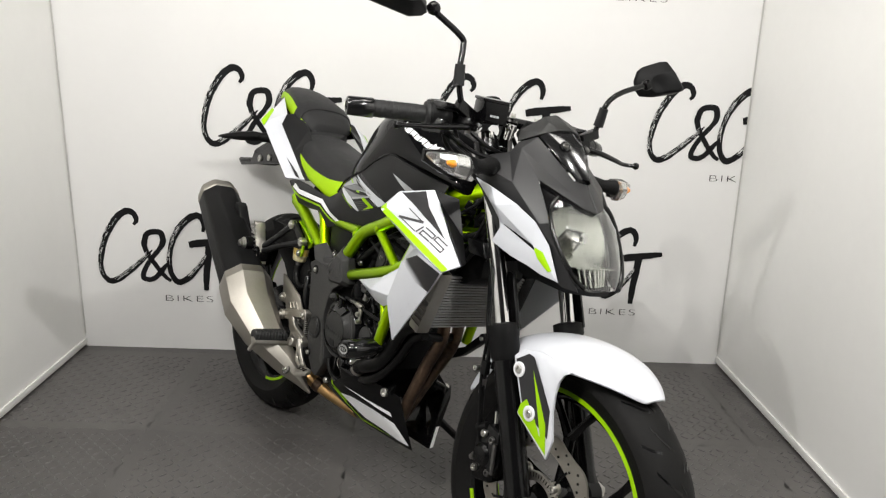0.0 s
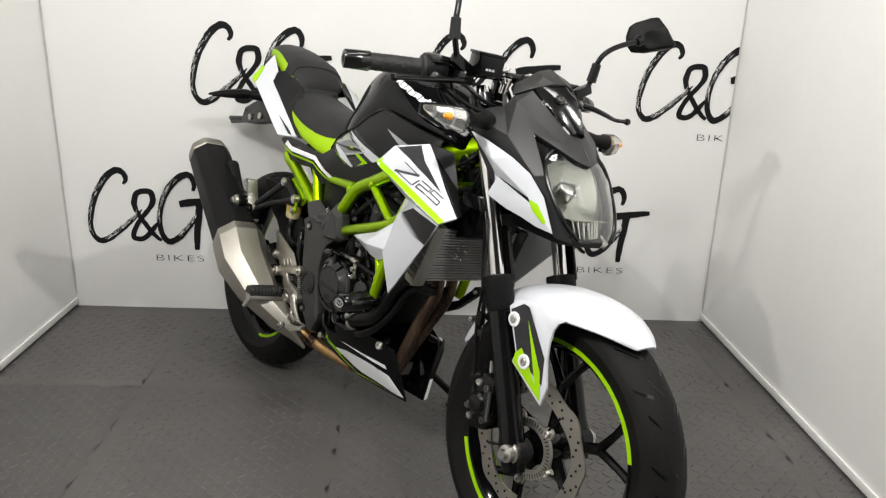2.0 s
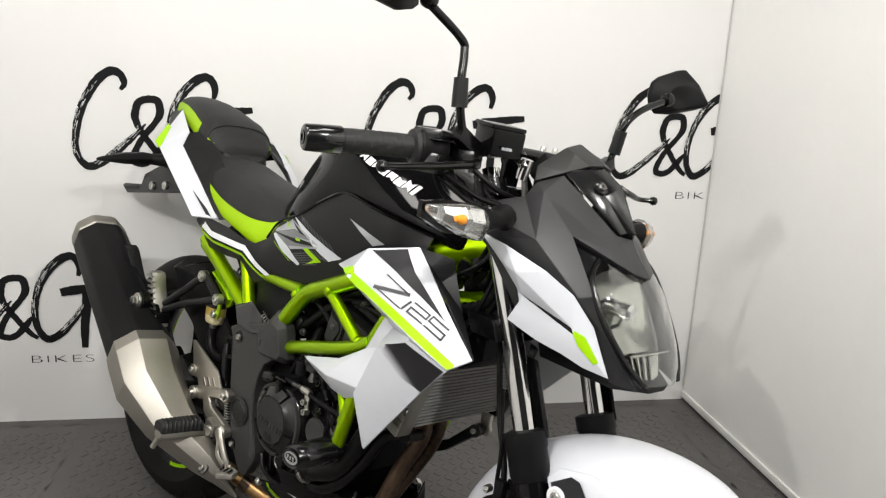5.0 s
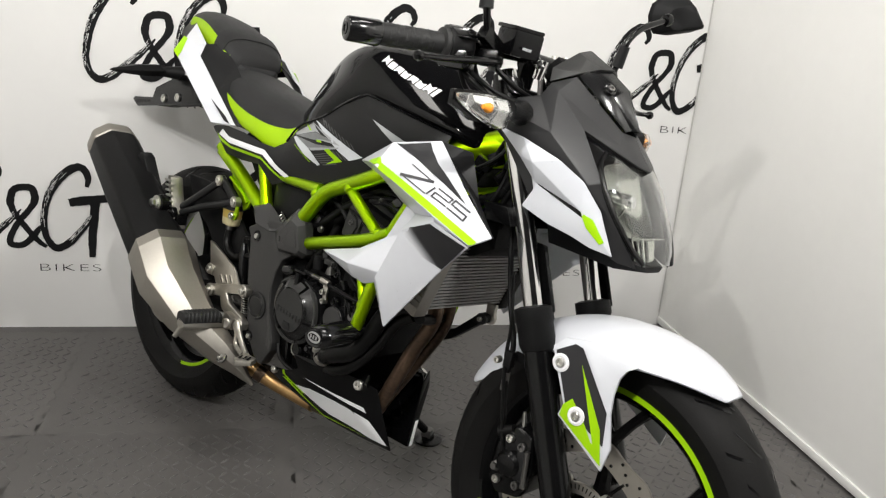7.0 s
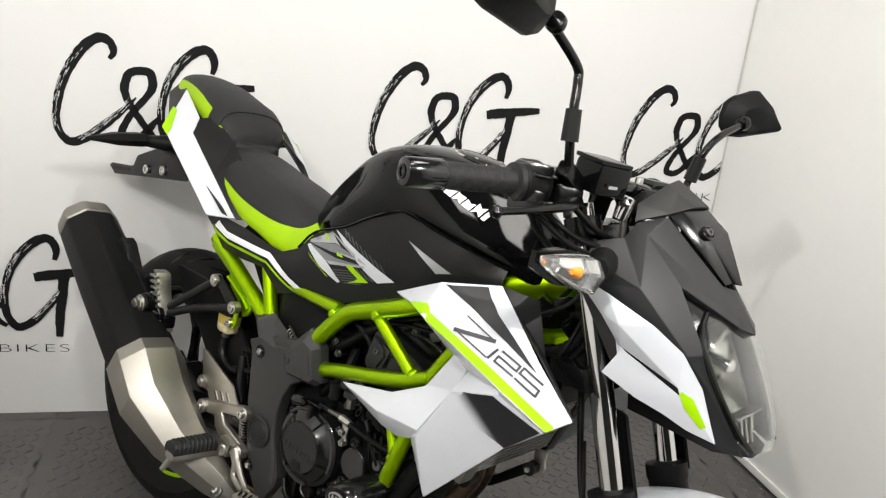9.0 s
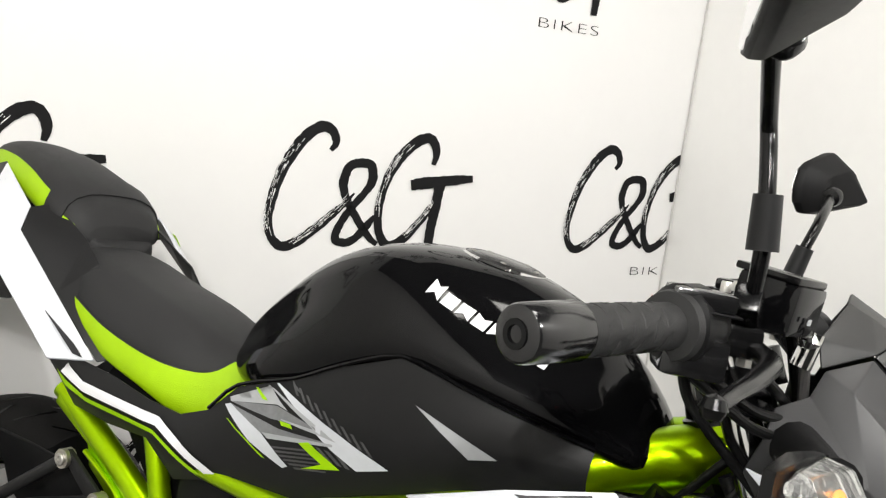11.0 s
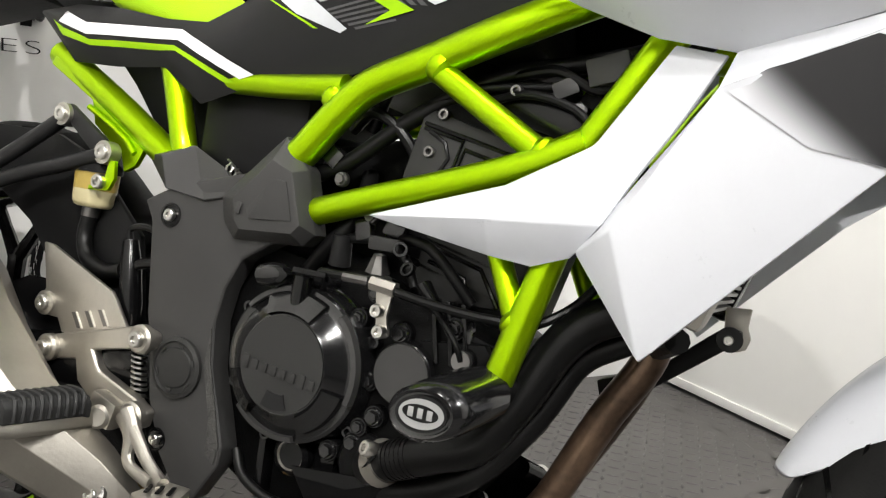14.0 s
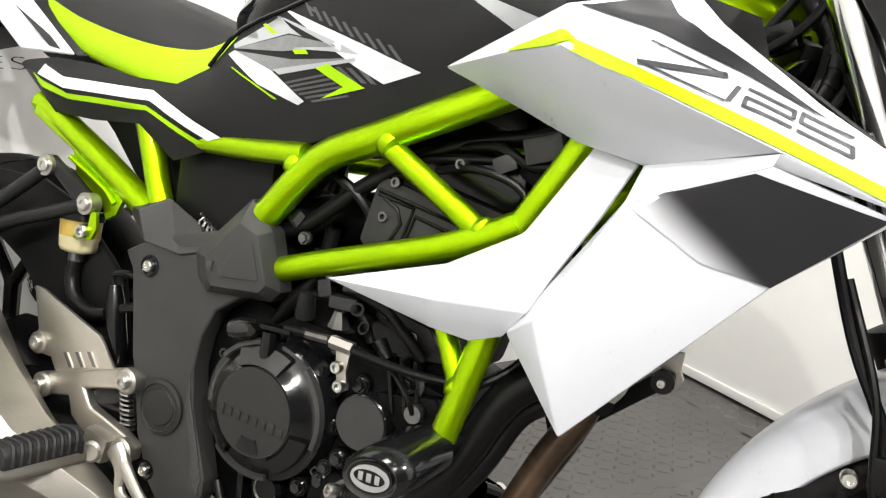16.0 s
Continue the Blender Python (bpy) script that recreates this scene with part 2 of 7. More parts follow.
def join(*bms):
    out = bmesh.new()
    me = bpy.data.meshes.new("join")
    for b in bms:
        b.to_mesh(me)
        out.from_mesh(me)
        b.free()
    bpy.data.meshes.remove(me)
    return out


def bolt(centre, r, parent, axis=(0, -1, 0), length=0.006, name="bolt", mat=None):
    """A socket-head bolt with its hollow."""
    c = Vector(centre)
    prof = [(r, -length), (r, length * 0.7), (r * 0.85, length), (r * 0.5, length), (r * 0.45, length * 0.3), (0, length * 0.3)]
    return part(name, lathe(prof, c, axis, 14), mat or BOLT, parent)


def hex_bolt(centre, r, parent, axis=(0, -1, 0), mat=None):
    """A flanged hexagon bolt."""
    c, a = Vector(centre), Vector(axis).normalized()
    part("bolt_flange", lathe([(r * 1.35, -0.004), (r * 1.35, 0.0008), (r * 1.15, 0.0022), (0, 0.0022)], c, a, 18), mat or GLOSSY, parent)
    return part("bolt_head", lathe([(r, 0.002), (r, r * 0.75), (r * 0.88, r * 0.95), (r * 0.5, r * 0.95), (0, r * 0.9)], c, a, 6), mat or GLOSSY, parent, "", 12)


def thing(name, m=None):
    ob = new(name)
    ob.matrix_world = m or Matrix()
    return ob


# ---- booth ----
def slab(name, u0, u1, w0, w1, z0, z1, mat, label, kind="structure", bevel=0.0):
    bm = bmesh.new()
    bmesh.ops.create_cube(bm, size=1, matrix=pose((u0 + u1) / 2, (w0 + w1) / 2, (z0 + z1) / 2) @ Matrix.Diagonal((u1 - u0, w1 - w0, z1 - z0, 1)))
    ob = part(name, bevelled(bm, bevel), mat)
    ob.matrix_world = ROOM
    return tagged(ob, label, name.split("_")[0], kind=kind)


slab("floor", -1.5, WIDTH + 1.5, -0.6, 5.2, -0.1, -0.0014, MAT, "dark concrete floor under black rubber mats")
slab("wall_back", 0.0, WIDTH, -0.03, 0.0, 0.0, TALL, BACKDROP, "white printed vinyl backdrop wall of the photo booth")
slab("wall_side_a", -0.03, 0.0, -0.03, DEPTH, 0.012, TALL, SIDEVINYL_LIFTED, "white vinyl side panel of the photo booth")
slab("wall_side_b", WIDTH, WIDTH + 0.03, -0.03, DEPTH, 0.012, TALL, SIDEVINYL_LIFTED, "white vinyl side panel of the photo booth")
slab("wall_outer", -1.5, WIDTH + 1.5, 5.0, 5.1, -0.1, 2.6, HALL, "plain dark wall behind the booth")
slab("wall_outer_a", -1.6, -1.5, -0.6, 5.1, -0.1, 2.6, HALL, "plain dark wall beside the booth")
slab("wall_outer_b", WIDTH + 1.5, WIDTH + 1.6, -0.6, 5.1, -0.1, 2.6, HALL, "plain dark wall beside the booth")
slab("ceiling", -1.6, WIDTH + 1.6, -0.7, 5.1, 2.45, 2.6, HALL, "plain dark ceiling over the booth")

LEAN_OUT = 0.026
for ob in (bpy.data.objects["wall_back"], bpy.data.objects["wall_side_a"]):
    for v in ob.data.vertices:
        if v.co.x < 0.02:
            v.co.x -= LEAN_OUT * v.co.z

# ---- motorcycle ----
LEAN_BIKE = 10.0
bike = tagged(thing("motorcycle", pose(0, 0, 0, -LEAN_BIKE, 0, 0)), "white, black and lime naked motorcycle leaning on its side stand", "motorcycle")
FX, FZ, RX, RZ, RR = 0.669, 0.295, -0.575, 0.310, 0.306


def fork_x(z):
    return 0.660 - 0.43 * (z - 0.278)


def tyre_profile(r, w, rim):
    """Closed cross-section as (radius, height)."""
    pts = []
    n = 13
    for i in range(n):
        a = math.pi * (i / (n - 1) - 0.5)
        pts.append((r - w / 2 * 0.86 + w / 2 * 0.86 * math.cos(a), w / 2 * math.sin(a)))
    pts += [(rim + 0.004, w * 0.40), (rim - 0.004, w * 0.34), (rim - 0.004, -w * 0.34), (rim + 0.004, -w * 0.40)]
    return pts


def wheel(name, x, z, r, w, rimw, label, arcs):
    hub = lathe([(0.0, -0.05), (0.034, -0.05), (0.036, -0.02), (0.03, 0), (0.036, 0.02), (0.034, 0.05), (0, 0.05)], (x, 0, z), seg=28)
    top = part(name, hub, DARK, bike, label)
    h = rimw / 2
    prof = [(0.226, -h), (0.228, -h + 0.004), (0.218, -h + 0.012), (0.208, -h + 0.03), (0.2, 0), (0.208, h - 0.03), (0.218, h - 0.012), (0.228, h - 0.004), (0.226, h), (0.214, h - 0.002), (0.206, h - 0.008), (0.192, 0.012), (0.192, -0.012), (0.206, -h + 0.008), (0.214, -h + 0.002)]
    part("rim", lathe(prof, (x, 0, z), seg=80, closed=True), GLOSS, top)
    part("tyre", lathe(tyre_profile(r, w, 0.222), (x, 0, z), seg=112, closed=True), RUBBER, top)
    for s in (-1, 1):
        for a0, a1 in arcs:
            ring = [[V(x + r * math.cos(a), s * (h + y), z + r * math.sin(a)) for r, y in ((0.2110, 0.0002), (0.2245, 0.0010), (0.2245, -0.001), (0.2110, -0.002))] for a in (radians(a0 + (a1 - a0) * i / 30) for i in range(31))]
            part("rim_stripe", loft(ring), LIME, top, "lime rim stripe")
    for k in range(5):
        a = radians(72 * k + 20)
        d, t = V(math.cos(a), 0, math.sin(a)), V(-math.sin(a), 0, math.cos(a))
        c = V(x, 0, z)
        bm = tube([c + d * 0.028, c + d * 0.08, c + d * 0.125], [0.015, 0.011, 0.012], 8, 3)
        for s in (-1, 1):
            tube([c + d * 0.118, c + d * 0.16 + t * (0.03 * s), c + d * 0.198 + t * (0.062 * s)], [0.010, 0.008, 0.010], 8, 3, bm=bm)
        part("spoke", bm, DARK, top)
    return top


front_wheel = wheel("front_wheel", FX, FZ, 0.295, 0.106, 0.074, "black cast front wheel", ((17, 98), (-160, -88), (-66, -8)))
rear_wheel = wheel("rear_wheel", RX, RZ, RR, 0.134, 0.092, "black cast rear wheel", ((-84, -46), (140, 205)))

# front fork
for s in (-1, 1):
    y = 0.093 * s
    lift = 0.004 if s > 0 else 0.011
    leg = part("fork_leg", tube([(fork_x(0.25) - 0.004, y, 0.25), (fork_x(0.30), y, 0.30), (fork_x(0.32), y, 0.32), (fork_x(0.555), y, 0.555)], [0.022, 0.028, 0.0245, 0.0245], 24, 1), DARK, bike, "satin black fork slider")
    part("stanchion", tube([(fork_x(0.575) + 0.002, y, 0.575), (fork_x(0.955) + lift, y * 1.10, 0.955)], 0.0168, 24, 1), CHROME, leg, "polished chrome fork tube")
    part("dust_seal", tube([(fork_x(z), y, z) for z in (0.535, 0.545, 0.574, 0.579, 0.598, 0.601)], [0.026, 0.0295, 0.0295, 0.0315, 0.0315, 0.02], 24, 1), PLASTIC, leg)
    ring = []
    for z, wd in ((0.600, 1.0), (0.62, 1.0), (0.66, 1.0), (0.688, 0.95), (0.695, 0.7)):
        c = V(fork_x(z), y, z)
        ring.append([c + V(math.cos(a) * 0.036, math.sin(a) * 0.034 + 0.002, 0) for a in (radians(62 + d * wd) for d in (-45, -25, 0, 25, 45))])
    bm = loft(ring, cap=False, closed=False)
    bmesh.ops.recalc_face_normals(bm, faces=bm.faces)
    bmesh.ops.solidify(bm, geom=bm.faces[:], thickness=0.004)
    part("fork_guard", bm, PLASTIC, leg, "black plastic fork guard")
    part("axle_lug", tube([(fork_x(0.278) + 0.004, y - 0.02 * s, 0.29), (fork_x(0.278) + 0.004, y + 0.012 * s, 0.29)], 0.026, 18, 1), MATT, leg)
    part("axle_nut", lathe([(0.021, 0), (0.021, 0.006), (0.017, 0.007), (0.017, 0.019), (0.0105, 0.021), (0.009, 0.030), (0, 0.030)], (fork_x(0.278) + 0.004, y + 0.012 * s, 0.29), (0, s, 0), 6 if s > 0 else 14), BOLT, leg, "zinc axle nut")

# brake disc and caliper
DY = -0.066
disc = part("brake_disc", lathe([(0.042, -0.003), (0.060, -0.003), (0.060, 0.003), (0.042, 0.003)], (FX, DY, FZ), seg=48, closed=True), ALLOY, bike, "drilled petal brake disc")
bm = bmesh.new()
inner, outer = [], []
n = 180
for k in range(n):
    a = 2 * math.pi * k / n
    ro = 0.1385 + 0.0040 * max(-0.7, math.sin(10 * a))
    ri = 0.106 + 0.003 * math.sin(5 * a)
    outer.append((ro * math.cos(a), ro * math.sin(a)))
    inner.append((ri * math.cos(a), ri * math.sin(a)))
lay = [[bm.verts.new((FX + px, yy, FZ + pz)) for px, pz in pts] for yy, pts in ((DY - 0.0022, inner), (DY - 0.0022, outer), (DY + 0.0022, outer), (DY + 0.0022, inner))]
lay.append(lay[0])
for a1, b1 in zip(lay, lay[1:]):
    for i in range(n):
        bm.faces.new((a1[i], a1[(i + 1) % n], b1[(i + 1) % n], b1[i]))
part("brake_track", bm, STEEL, disc, "drilled steel braking surface")
bm = bmesh.new()
for k in range(60):
    a, r = 2 * math.pi * k / 60, (0.114, 0.122, 0.130)[k % 3]
    lathe([(0.0026, 0), (0.0026, 0.0008), (0, 0.0008)], (FX + r * math.cos(a), DY - 0.0022, FZ + r * math.sin(a)), (0, -1, 0), 8, bm=bm)
tagged(part("drilled_holes", bm, DARK, disc), kind="stuff")
bm = bmesh.new()
for k in range(48):
    a = 2 * math.pi * k / 48
    d, t = V(math.cos(a), 0, math.sin(a)), V(-math.sin(a), 0, math.cos(a))
    c = V(FX, DY - 0.0034, FZ) + d * 0.053
    q = [c + d * 0.0042 + t * 0.001, c + d * 0.0042 - t * 0.001, c - d * 0.0042 - t * 0.0008, c - d * 0.0042 + t * 0.0008]
    bm.faces.new([bm.verts.new(v) for v in q])
bmesh.ops.solidify(bm, geom=bm.faces[:], thickness=0.0006)
tagged(part("sensor_slots", bm, DARK, disc), kind="stuff")
for k in range(5):
    a = radians(72 * k + 50)
    d, t = V(math.cos(a), 0, math.sin(a)), V(-math.sin(a), 0, math.cos(a))
    c = V(FX, DY, FZ)
    part("carrier_arm", tube([c + d * 0.06, c + d * 0.082 + t * 0.008, c + d * 0.109 + t * 0.01], [0.007, 0.005, 0.006], 8, 3, flat=0.5), DARK, disc)
    part("bolt_lug", lathe([(0.012, -0.003), (0.012, 0.003), (0, 0.003)], c + d * 0.064, (0, -1, 0), 18), ALLOY, disc)
    bolt(c + d * 0.064 + V(0, -0.005, 0), 0.008, disc)
cx, cz = FX - 0.105, FZ + 0.055
caliper = part("brake_caliper", prism([(cx - 0.05, cz - 0.045), (cx - 0.03, cz - 0.065), (cx + 0.015, cz - 0.055), (cx + 0.03, cz - 0.01), (cx + 0.02, cz + 0.05), (cx - 0.015, cz + 0.06), (cx - 0.045, cz + 0.02)], -0.105, -0.03, 0.008, 3), DARK, bike, "black two-piston brake caliper")
for dx, dz in ((-0.03, -0.04), (-0.02, 0.035), (0.008, -0.035), (0.005, 0.03)):
    bolt((cx + dx, -0.105, cz + dz), 0.0075, caliper, mat=DARKBOLT if dx > 0 else None)
part("piston_boss", lathe([(0.022, 0), (0.022, 0.008), (0.017, 0.014), (0, 0.015)], (cx - 0.012, -0.104, cz - 0.005), (0, -1, 0), 20), DARK, caliper)
part("pad_pin", tube([(cx + 0.024, -0.112, cz - 0.03), (cx + 0.02, -0.112, cz + 0.03)], 0.0045, 10, 1), DARKBOLT, caliper)
part("pad_spring", box((cx + 0.012, -0.108, cz), (0.022, 0.006, 0.05), 0.002), MATT, caliper)
part("slide_boot", tube([(cx - 0.045, -0.10, cz + 0.035), (cx - 0.02, -0.10, cz + 0.05)], [0.010, 0.012, 0.008], 12, 1), HOSE, caliper)
part("banjo_bolt", lathe([(0.009, 0), (0.009, 0.006), (0.006, 0.008), (0.006, 0.013), (0, 0.013)], (cx - 0.034, -0.105, cz - 0.018), (0, -1, 0), 6), DARKBOLT, caliper)
part("bleed_nipple", tube([(cx - 0.01, -0.09, cz + 0.055), (cx - 0.015, -0.09, cz + 0.08)], [0.004, 0.003], 8, 1), BOLT, caliper)
hose = part("brake_hose", tube([(cx - 0.03, -0.095, cz - 0.02), (0.52, -0.10, 0.40), (0.505, -0.098, 0.47), (0.503, -0.096, 0.53), (0.47, -0.085, 0.60), (0.43, -0.07, 0.72), (0.40, -0.06, 0.82)], 0.0048, 10, 8), HOSE, bike, "black brake hose")
part("hose_clip", box((0.505, -0.10, 0.505), (0.016, 0.014, 0.028), 0.003), PLASTIC, hose)
part("sensor_lead", tube([(0.565, -0.09, 0.30), (0.535, -0.105, 0.36), (0.515, -0.106, 0.43), (0.500, -0.104, 0.50), (0.492, -0.098, 0.56), (0.462, -0.08, 0.64)], 0.0032, 8, 6), HOSE, hose)
part("hose_ferrule", tube([(0.5045, -0.098, 0.452), (0.5035, -0.097, 0.482)], 0.0062, 10, 1), DARKBOLT, hose)
part("hose_bracket", box((0.53, -0.085, 0.51), (0.05, 0.004, 0.016), 0.0015), PLASTIC, hose)
for q in ((0.545, -0.09, 0.512), (0.485, -0.104, 0.498)):
    bolt(q, 0.006, hose)

# tread grooves
def grooves(x, z, r, w, count, parent):
    bm = bmesh.new()
    cr = w / 2 * 0.86
    for k in range(count):
        for s in (-1, 1):
            base = 2 * math.pi * (k + (0.5 if s > 0 else 0)) / count
            spans = ((0.12, 0.62, 0.10), (0.55, 1.15, 0.05)) if k % 2 else ((0.25, 0.95, 0.09), (0.05, 0.2, 0.03))
            for q0, q1, sweep in spans:
                pts = []
                for i in range(5):
                    q = q0 + (q1 - q0) * i / 4
                    a = base + sweep * (i / 4) ** 1.4 * 1.6
                    rr = r - cr + cr * math.cos(q) + 0.0004
                    pts.append((a, rr, s * w / 2 * math.sin(q)))
                wid = 0.0032 / r
                up = [[V(x + rr * math.cos(a + e), yy, z + rr * math.sin(a + e)) for e in (-wid, wid)] for a, rr, yy in pts]
                skin(bm, up, cap=False, closed=False)
    ob = part("tread_relief", bm, DARK, parent)
    return tagged(ob, kind="stuff")


grooves(FX, FZ, 0.295, 0.106, 26, front_wheel)
grooves(RX, RZ, RR, 0.134, 26, rear_wheel)
# the rear wheel stands a little to the left of the steered front
for ob in [rear_wheel, *rear_wheel.children]:
    for v in ob.data.vertices:
        v.co.y += 0.028

# front mudguard with side flaps
fen = []
for i in range(25):
    f = i / 24
    a = radians(57 + (158 - 57) * f)
    wid = 0.064 * min(1, 0.40 + 0.60 * min(f / 0.16, 1) ** 0.5) * min(1, 0.35 + 0.65 * min((1 - f) / 0.3, 1) ** 0.8)
    skirt = max(0, 1 - ((f - 0.36) / 0.34) ** 2)
    wid *= 1 + 0.58 * skirt
    drop = 0.046 * (0.25 + 0.75 * min(f / 0.35, 1)) * min(1, (1 - f) / 0.15 + 0.3) * (1 + 0.25 * skirt)
    c, r = V(FX, 0, FZ), 0.314 + 0.004 * math.sin(math.pi * f)
    d = V(math.cos(a), 0, math.sin(a))
    fen.append([c + d * (r - drop * abs(k / 4) ** 2.4) + V(0, wid * (math.sin(k / 4 * 1.35) / math.sin(1.35)), 0) for k in range(-4, 5)])
bm = loft(fen, cap=False, closed=False)
bmesh.ops.recalc_face_normals(bm, faces=bm.faces)
bmesh.ops.solidify(bm, geom=bm.faces[:], thickness=0.004)
mudguard = part("front_mudguard", bm, WHITE, bike, "pearl white front mudguard with lime and black flap graphics")
mod = mudguard.modifiers.new("smooth", "SUBSURF")
mod.levels = mod.render_levels = 1
FLAP = [(0.580, 0.556), (0.596, 0.574), (0.64, 0.582), (0.690, 0.577), (0.724, 0.572), (0.709, 0.562), (0.700, 0.546), (0.697, 0.520), (0.699, 0.49), (0.712, 0.44), (0.705, 0.402), (0.614, 0.456), (0.620, 0.475), (0.592, 0.53)]
for s in (-1, 1):
    flap = part("mudguard_flap", prism(FLAP, s * 0.098, s * 0.104, 0.002), WHITE, mudguard)
    for v in flap.data.vertices:
        if v.co.z > 0.566:
            v.co.y -= s * (v.co.z - 0.566) * 0.5
    part("flap_graphic", prism([(0.588, 0.552), (0.618, 0.572), (0.632, 0.57), (0.694, 0.49), (0.700, 0.440), (0.666, 0.455), (0.626, 0.473), (0.600, 0.528)], s * 0.1045, s * 0.1050, 0), DECALBLACK, mudguard)
    part("flap_flash", prism([(0.621, 0.476), (0.634, 0.490), (0.662, 0.462), (0.680, 0.438), (0.694, 0.436), (0.703, 0.411), (0.618, 0.458)], s * 0.1050, s * 0.1055, 0), LIME, mudguard)
    part("flap_flash", prism([(0.637, 0.545), (0.690, 0.462), (0.703, 0.412), (0.684, 0.436)], s * 0.1050, s * 0.1056, 0), LIME, mudguard)
    for q in ((0.601, 0.536), (0.647, 0.467)):
        part("washer", lathe([(0.0145, 0), (0.0145, 0.002), (0.011, 0.003), (0.008, 0.0015), (0, 0.0015)], (q[0], s * 0.105, q[1]), (0, s, 0), 24), DECALWHITE, mudguard)
        bolt((q[0], s * 0.1075, q[1]), 0.0075, mudguard, (0, s, 0), 0.003)

# frame
FRAME_TUBES = [
    ("frame_tube", [(-0.06, -0.097, 0.548), (0.023, -0.104, 0.574), (0.107, -0.115, 0.598), (0.17, -0.121, 0.619), (0.215, -0.125, 0.641)], 0.0128),
    ("frame_tube", [(-0.088, -0.096, 0.580), (-0.056, -0.099, 0.611), (-0.026, -0.101, 0.646), (0.006, -0.102, 0.675), (0.066, -0.106, 0.700), (0.15, -0.112, 0.735), (0.25, -0.085, 0.785), (0.34, -0.03, 0.825)], 0.0156),
    ("frame_tube", [(0.068, -0.108, 0.694), (0.180, -0.120, 0.628)], 0.0108),
    ("frame_tube", [(0.212, -0.123, 0.636), (0.242, -0.127, 0.685), (0.264, -0.126, 0.722), (0.30, -0.11, 0.765)], 0.0125),
    ("frame_tube", [(0.212, -0.128, 0.585), (0.200, -0.132, 0.539), (0.176, -0.132, 0.444)], 0.0125),
    ("frame_tube", [(0.150, -0.122, 0.565), (0.180, -0.128, 0.503)], 0.0095),
    ("subframe_tube", [(-0.43, -0.070, 0.690), (-0.318, -0.076, 0.634), (-0.225, -0.081, 0.583)], 0.0155),
    ("subframe_tube", [(-0.262, -0.076, 0.70), (-0.245, -0.077, 0.666), (-0.212, -0.079, 0.58)], 0.0135),
    ("subframe_tube", [(-0.19, -0.086, 0.672), (-0.10, -0.093, 0.670), (-0.02, -0.101, 0.672)], 0.0120),
]
chassis = part("frame", tube([(0.436, 0, 0.745), (0.3775, 0, 0.879)], 0.033, 32, 1), GREEN, bike, "lime green steel trellis frame")
for name, pts, r in FRAME_TUBES:
    part(name, tube(pts, r, 18, 6), GREEN, chassis)
    part(name, tube([(x, -y, z) for x, y, z in pts], r, 18, 6), GREEN, chassis)
for s in (-1, 1):
    part("neck_tube", tube([(0.235, s * 0.080, 0.790), (0.295, s * 0.055, 0.815), (0.350, s * 0.028, 0.834), (0.388, s * 0.010, 0.844)], [0.021, 0.025, 0.029, 0.030], 20, 6), GREEN, chassis)
    part("neck_weld", tube([(0.368, s * 0.018, 0.868), (0.362, s * 0.034, 0.852), (0.364, s * 0.038, 0.832), (0.374, s * 0.036, 0.812)], 0.0035, 8, 5), GREEN, chassis)
    part("gusset", prism([(0.25, 0.775), (0.38, 0.80), (0.372, 0.86), (0.345, 0.852), (0.29, 0.822)], s * 0.022, s * 0.034, 0.003), GREEN, chassis)
    part("peg_mount_plate", prism([(-0.420, 0.684), (-0.352, 0.652), (-0.276, 0.608), (-0.264, 0.595), (-0.275, 0.573), (-0.290, 0.565), (-0.297, 0.583), (-0.343, 0.612), (-0.352, 0.638), (-0.425, 0.674)], s * 0.080, s * 0.087, 0.002), GREEN, chassis)
    part("plate_rib", tube([(-0.352, s * 0.089, 0.630), (-0.295, s * 0.089, 0.602), (-0.276, s * 0.089, 0.586)], 0.0035, 8, 3), GREEN, chassis)
    for q, r in (((0.075, 0.108, 0.695), 0.020), ((0.180, 0.1205, 0.631), 0.016), ((-0.03, 0.101, 0.662), 0.018), ((0.183, 0.13, 0.497), 0.0165)):
        part("weld_bead", lathe([(0, -r * 0.62), (r * 0.5, -r * 0.5), (r * 0.76, -r * 0.25), (r * 0.82, 0), (r * 0.76, r * 0.25), (r * 0.5, r * 0.5), (0, r * 0.62)], (q[0], s * q[1], q[2]), (0.8, 0, -0.6), 14), GREEN, chassis)

# swingarm and shock
swing = part("swingarm", tube([(-0.16, -0.06, 0.385), (-0.30, -0.085, 0.36), (-0.44, -0.095, 0.33), (RX - 0.03, -0.10, RZ)], [0.03, 0.026, 0.024, 0.028], 12, 4, flat=1.5), DARK, bike, "black box-section swingarm")
part("arm", tube([(-0.16, 0.06, 0.385), (-0.30, 0.085, 0.36), (-0.44, 0.095, 0.33), (RX - 0.03, 0.10, RZ)], [0.03, 0.026, 0.024, 0.028], 12, 4, flat=1.5), DARK, swing)
part("axle_nut", lathe([(0.018, 0), (0.018, 0.01), (0.011, 0.012), (0.010, 0.022), (0, 0.022)], (RX, -0.125, RZ), (0, -1, 0), 6), BOLT, swing)
part("rear_disc", lathe([(0.06, 0), (0.105, 0), (0.105, 0.004), (0.06, 0.004)], (RX, -0.078, RZ), seg=64, closed=True), STEEL, swing)
part("caliper", box((RX + 0.10, -0.085, RZ + 0.07), (0.08, 0.05, 0.05), 0.008, pose(0, 0, 0, 0, 30, 0)), DARK, swing)
hug = []
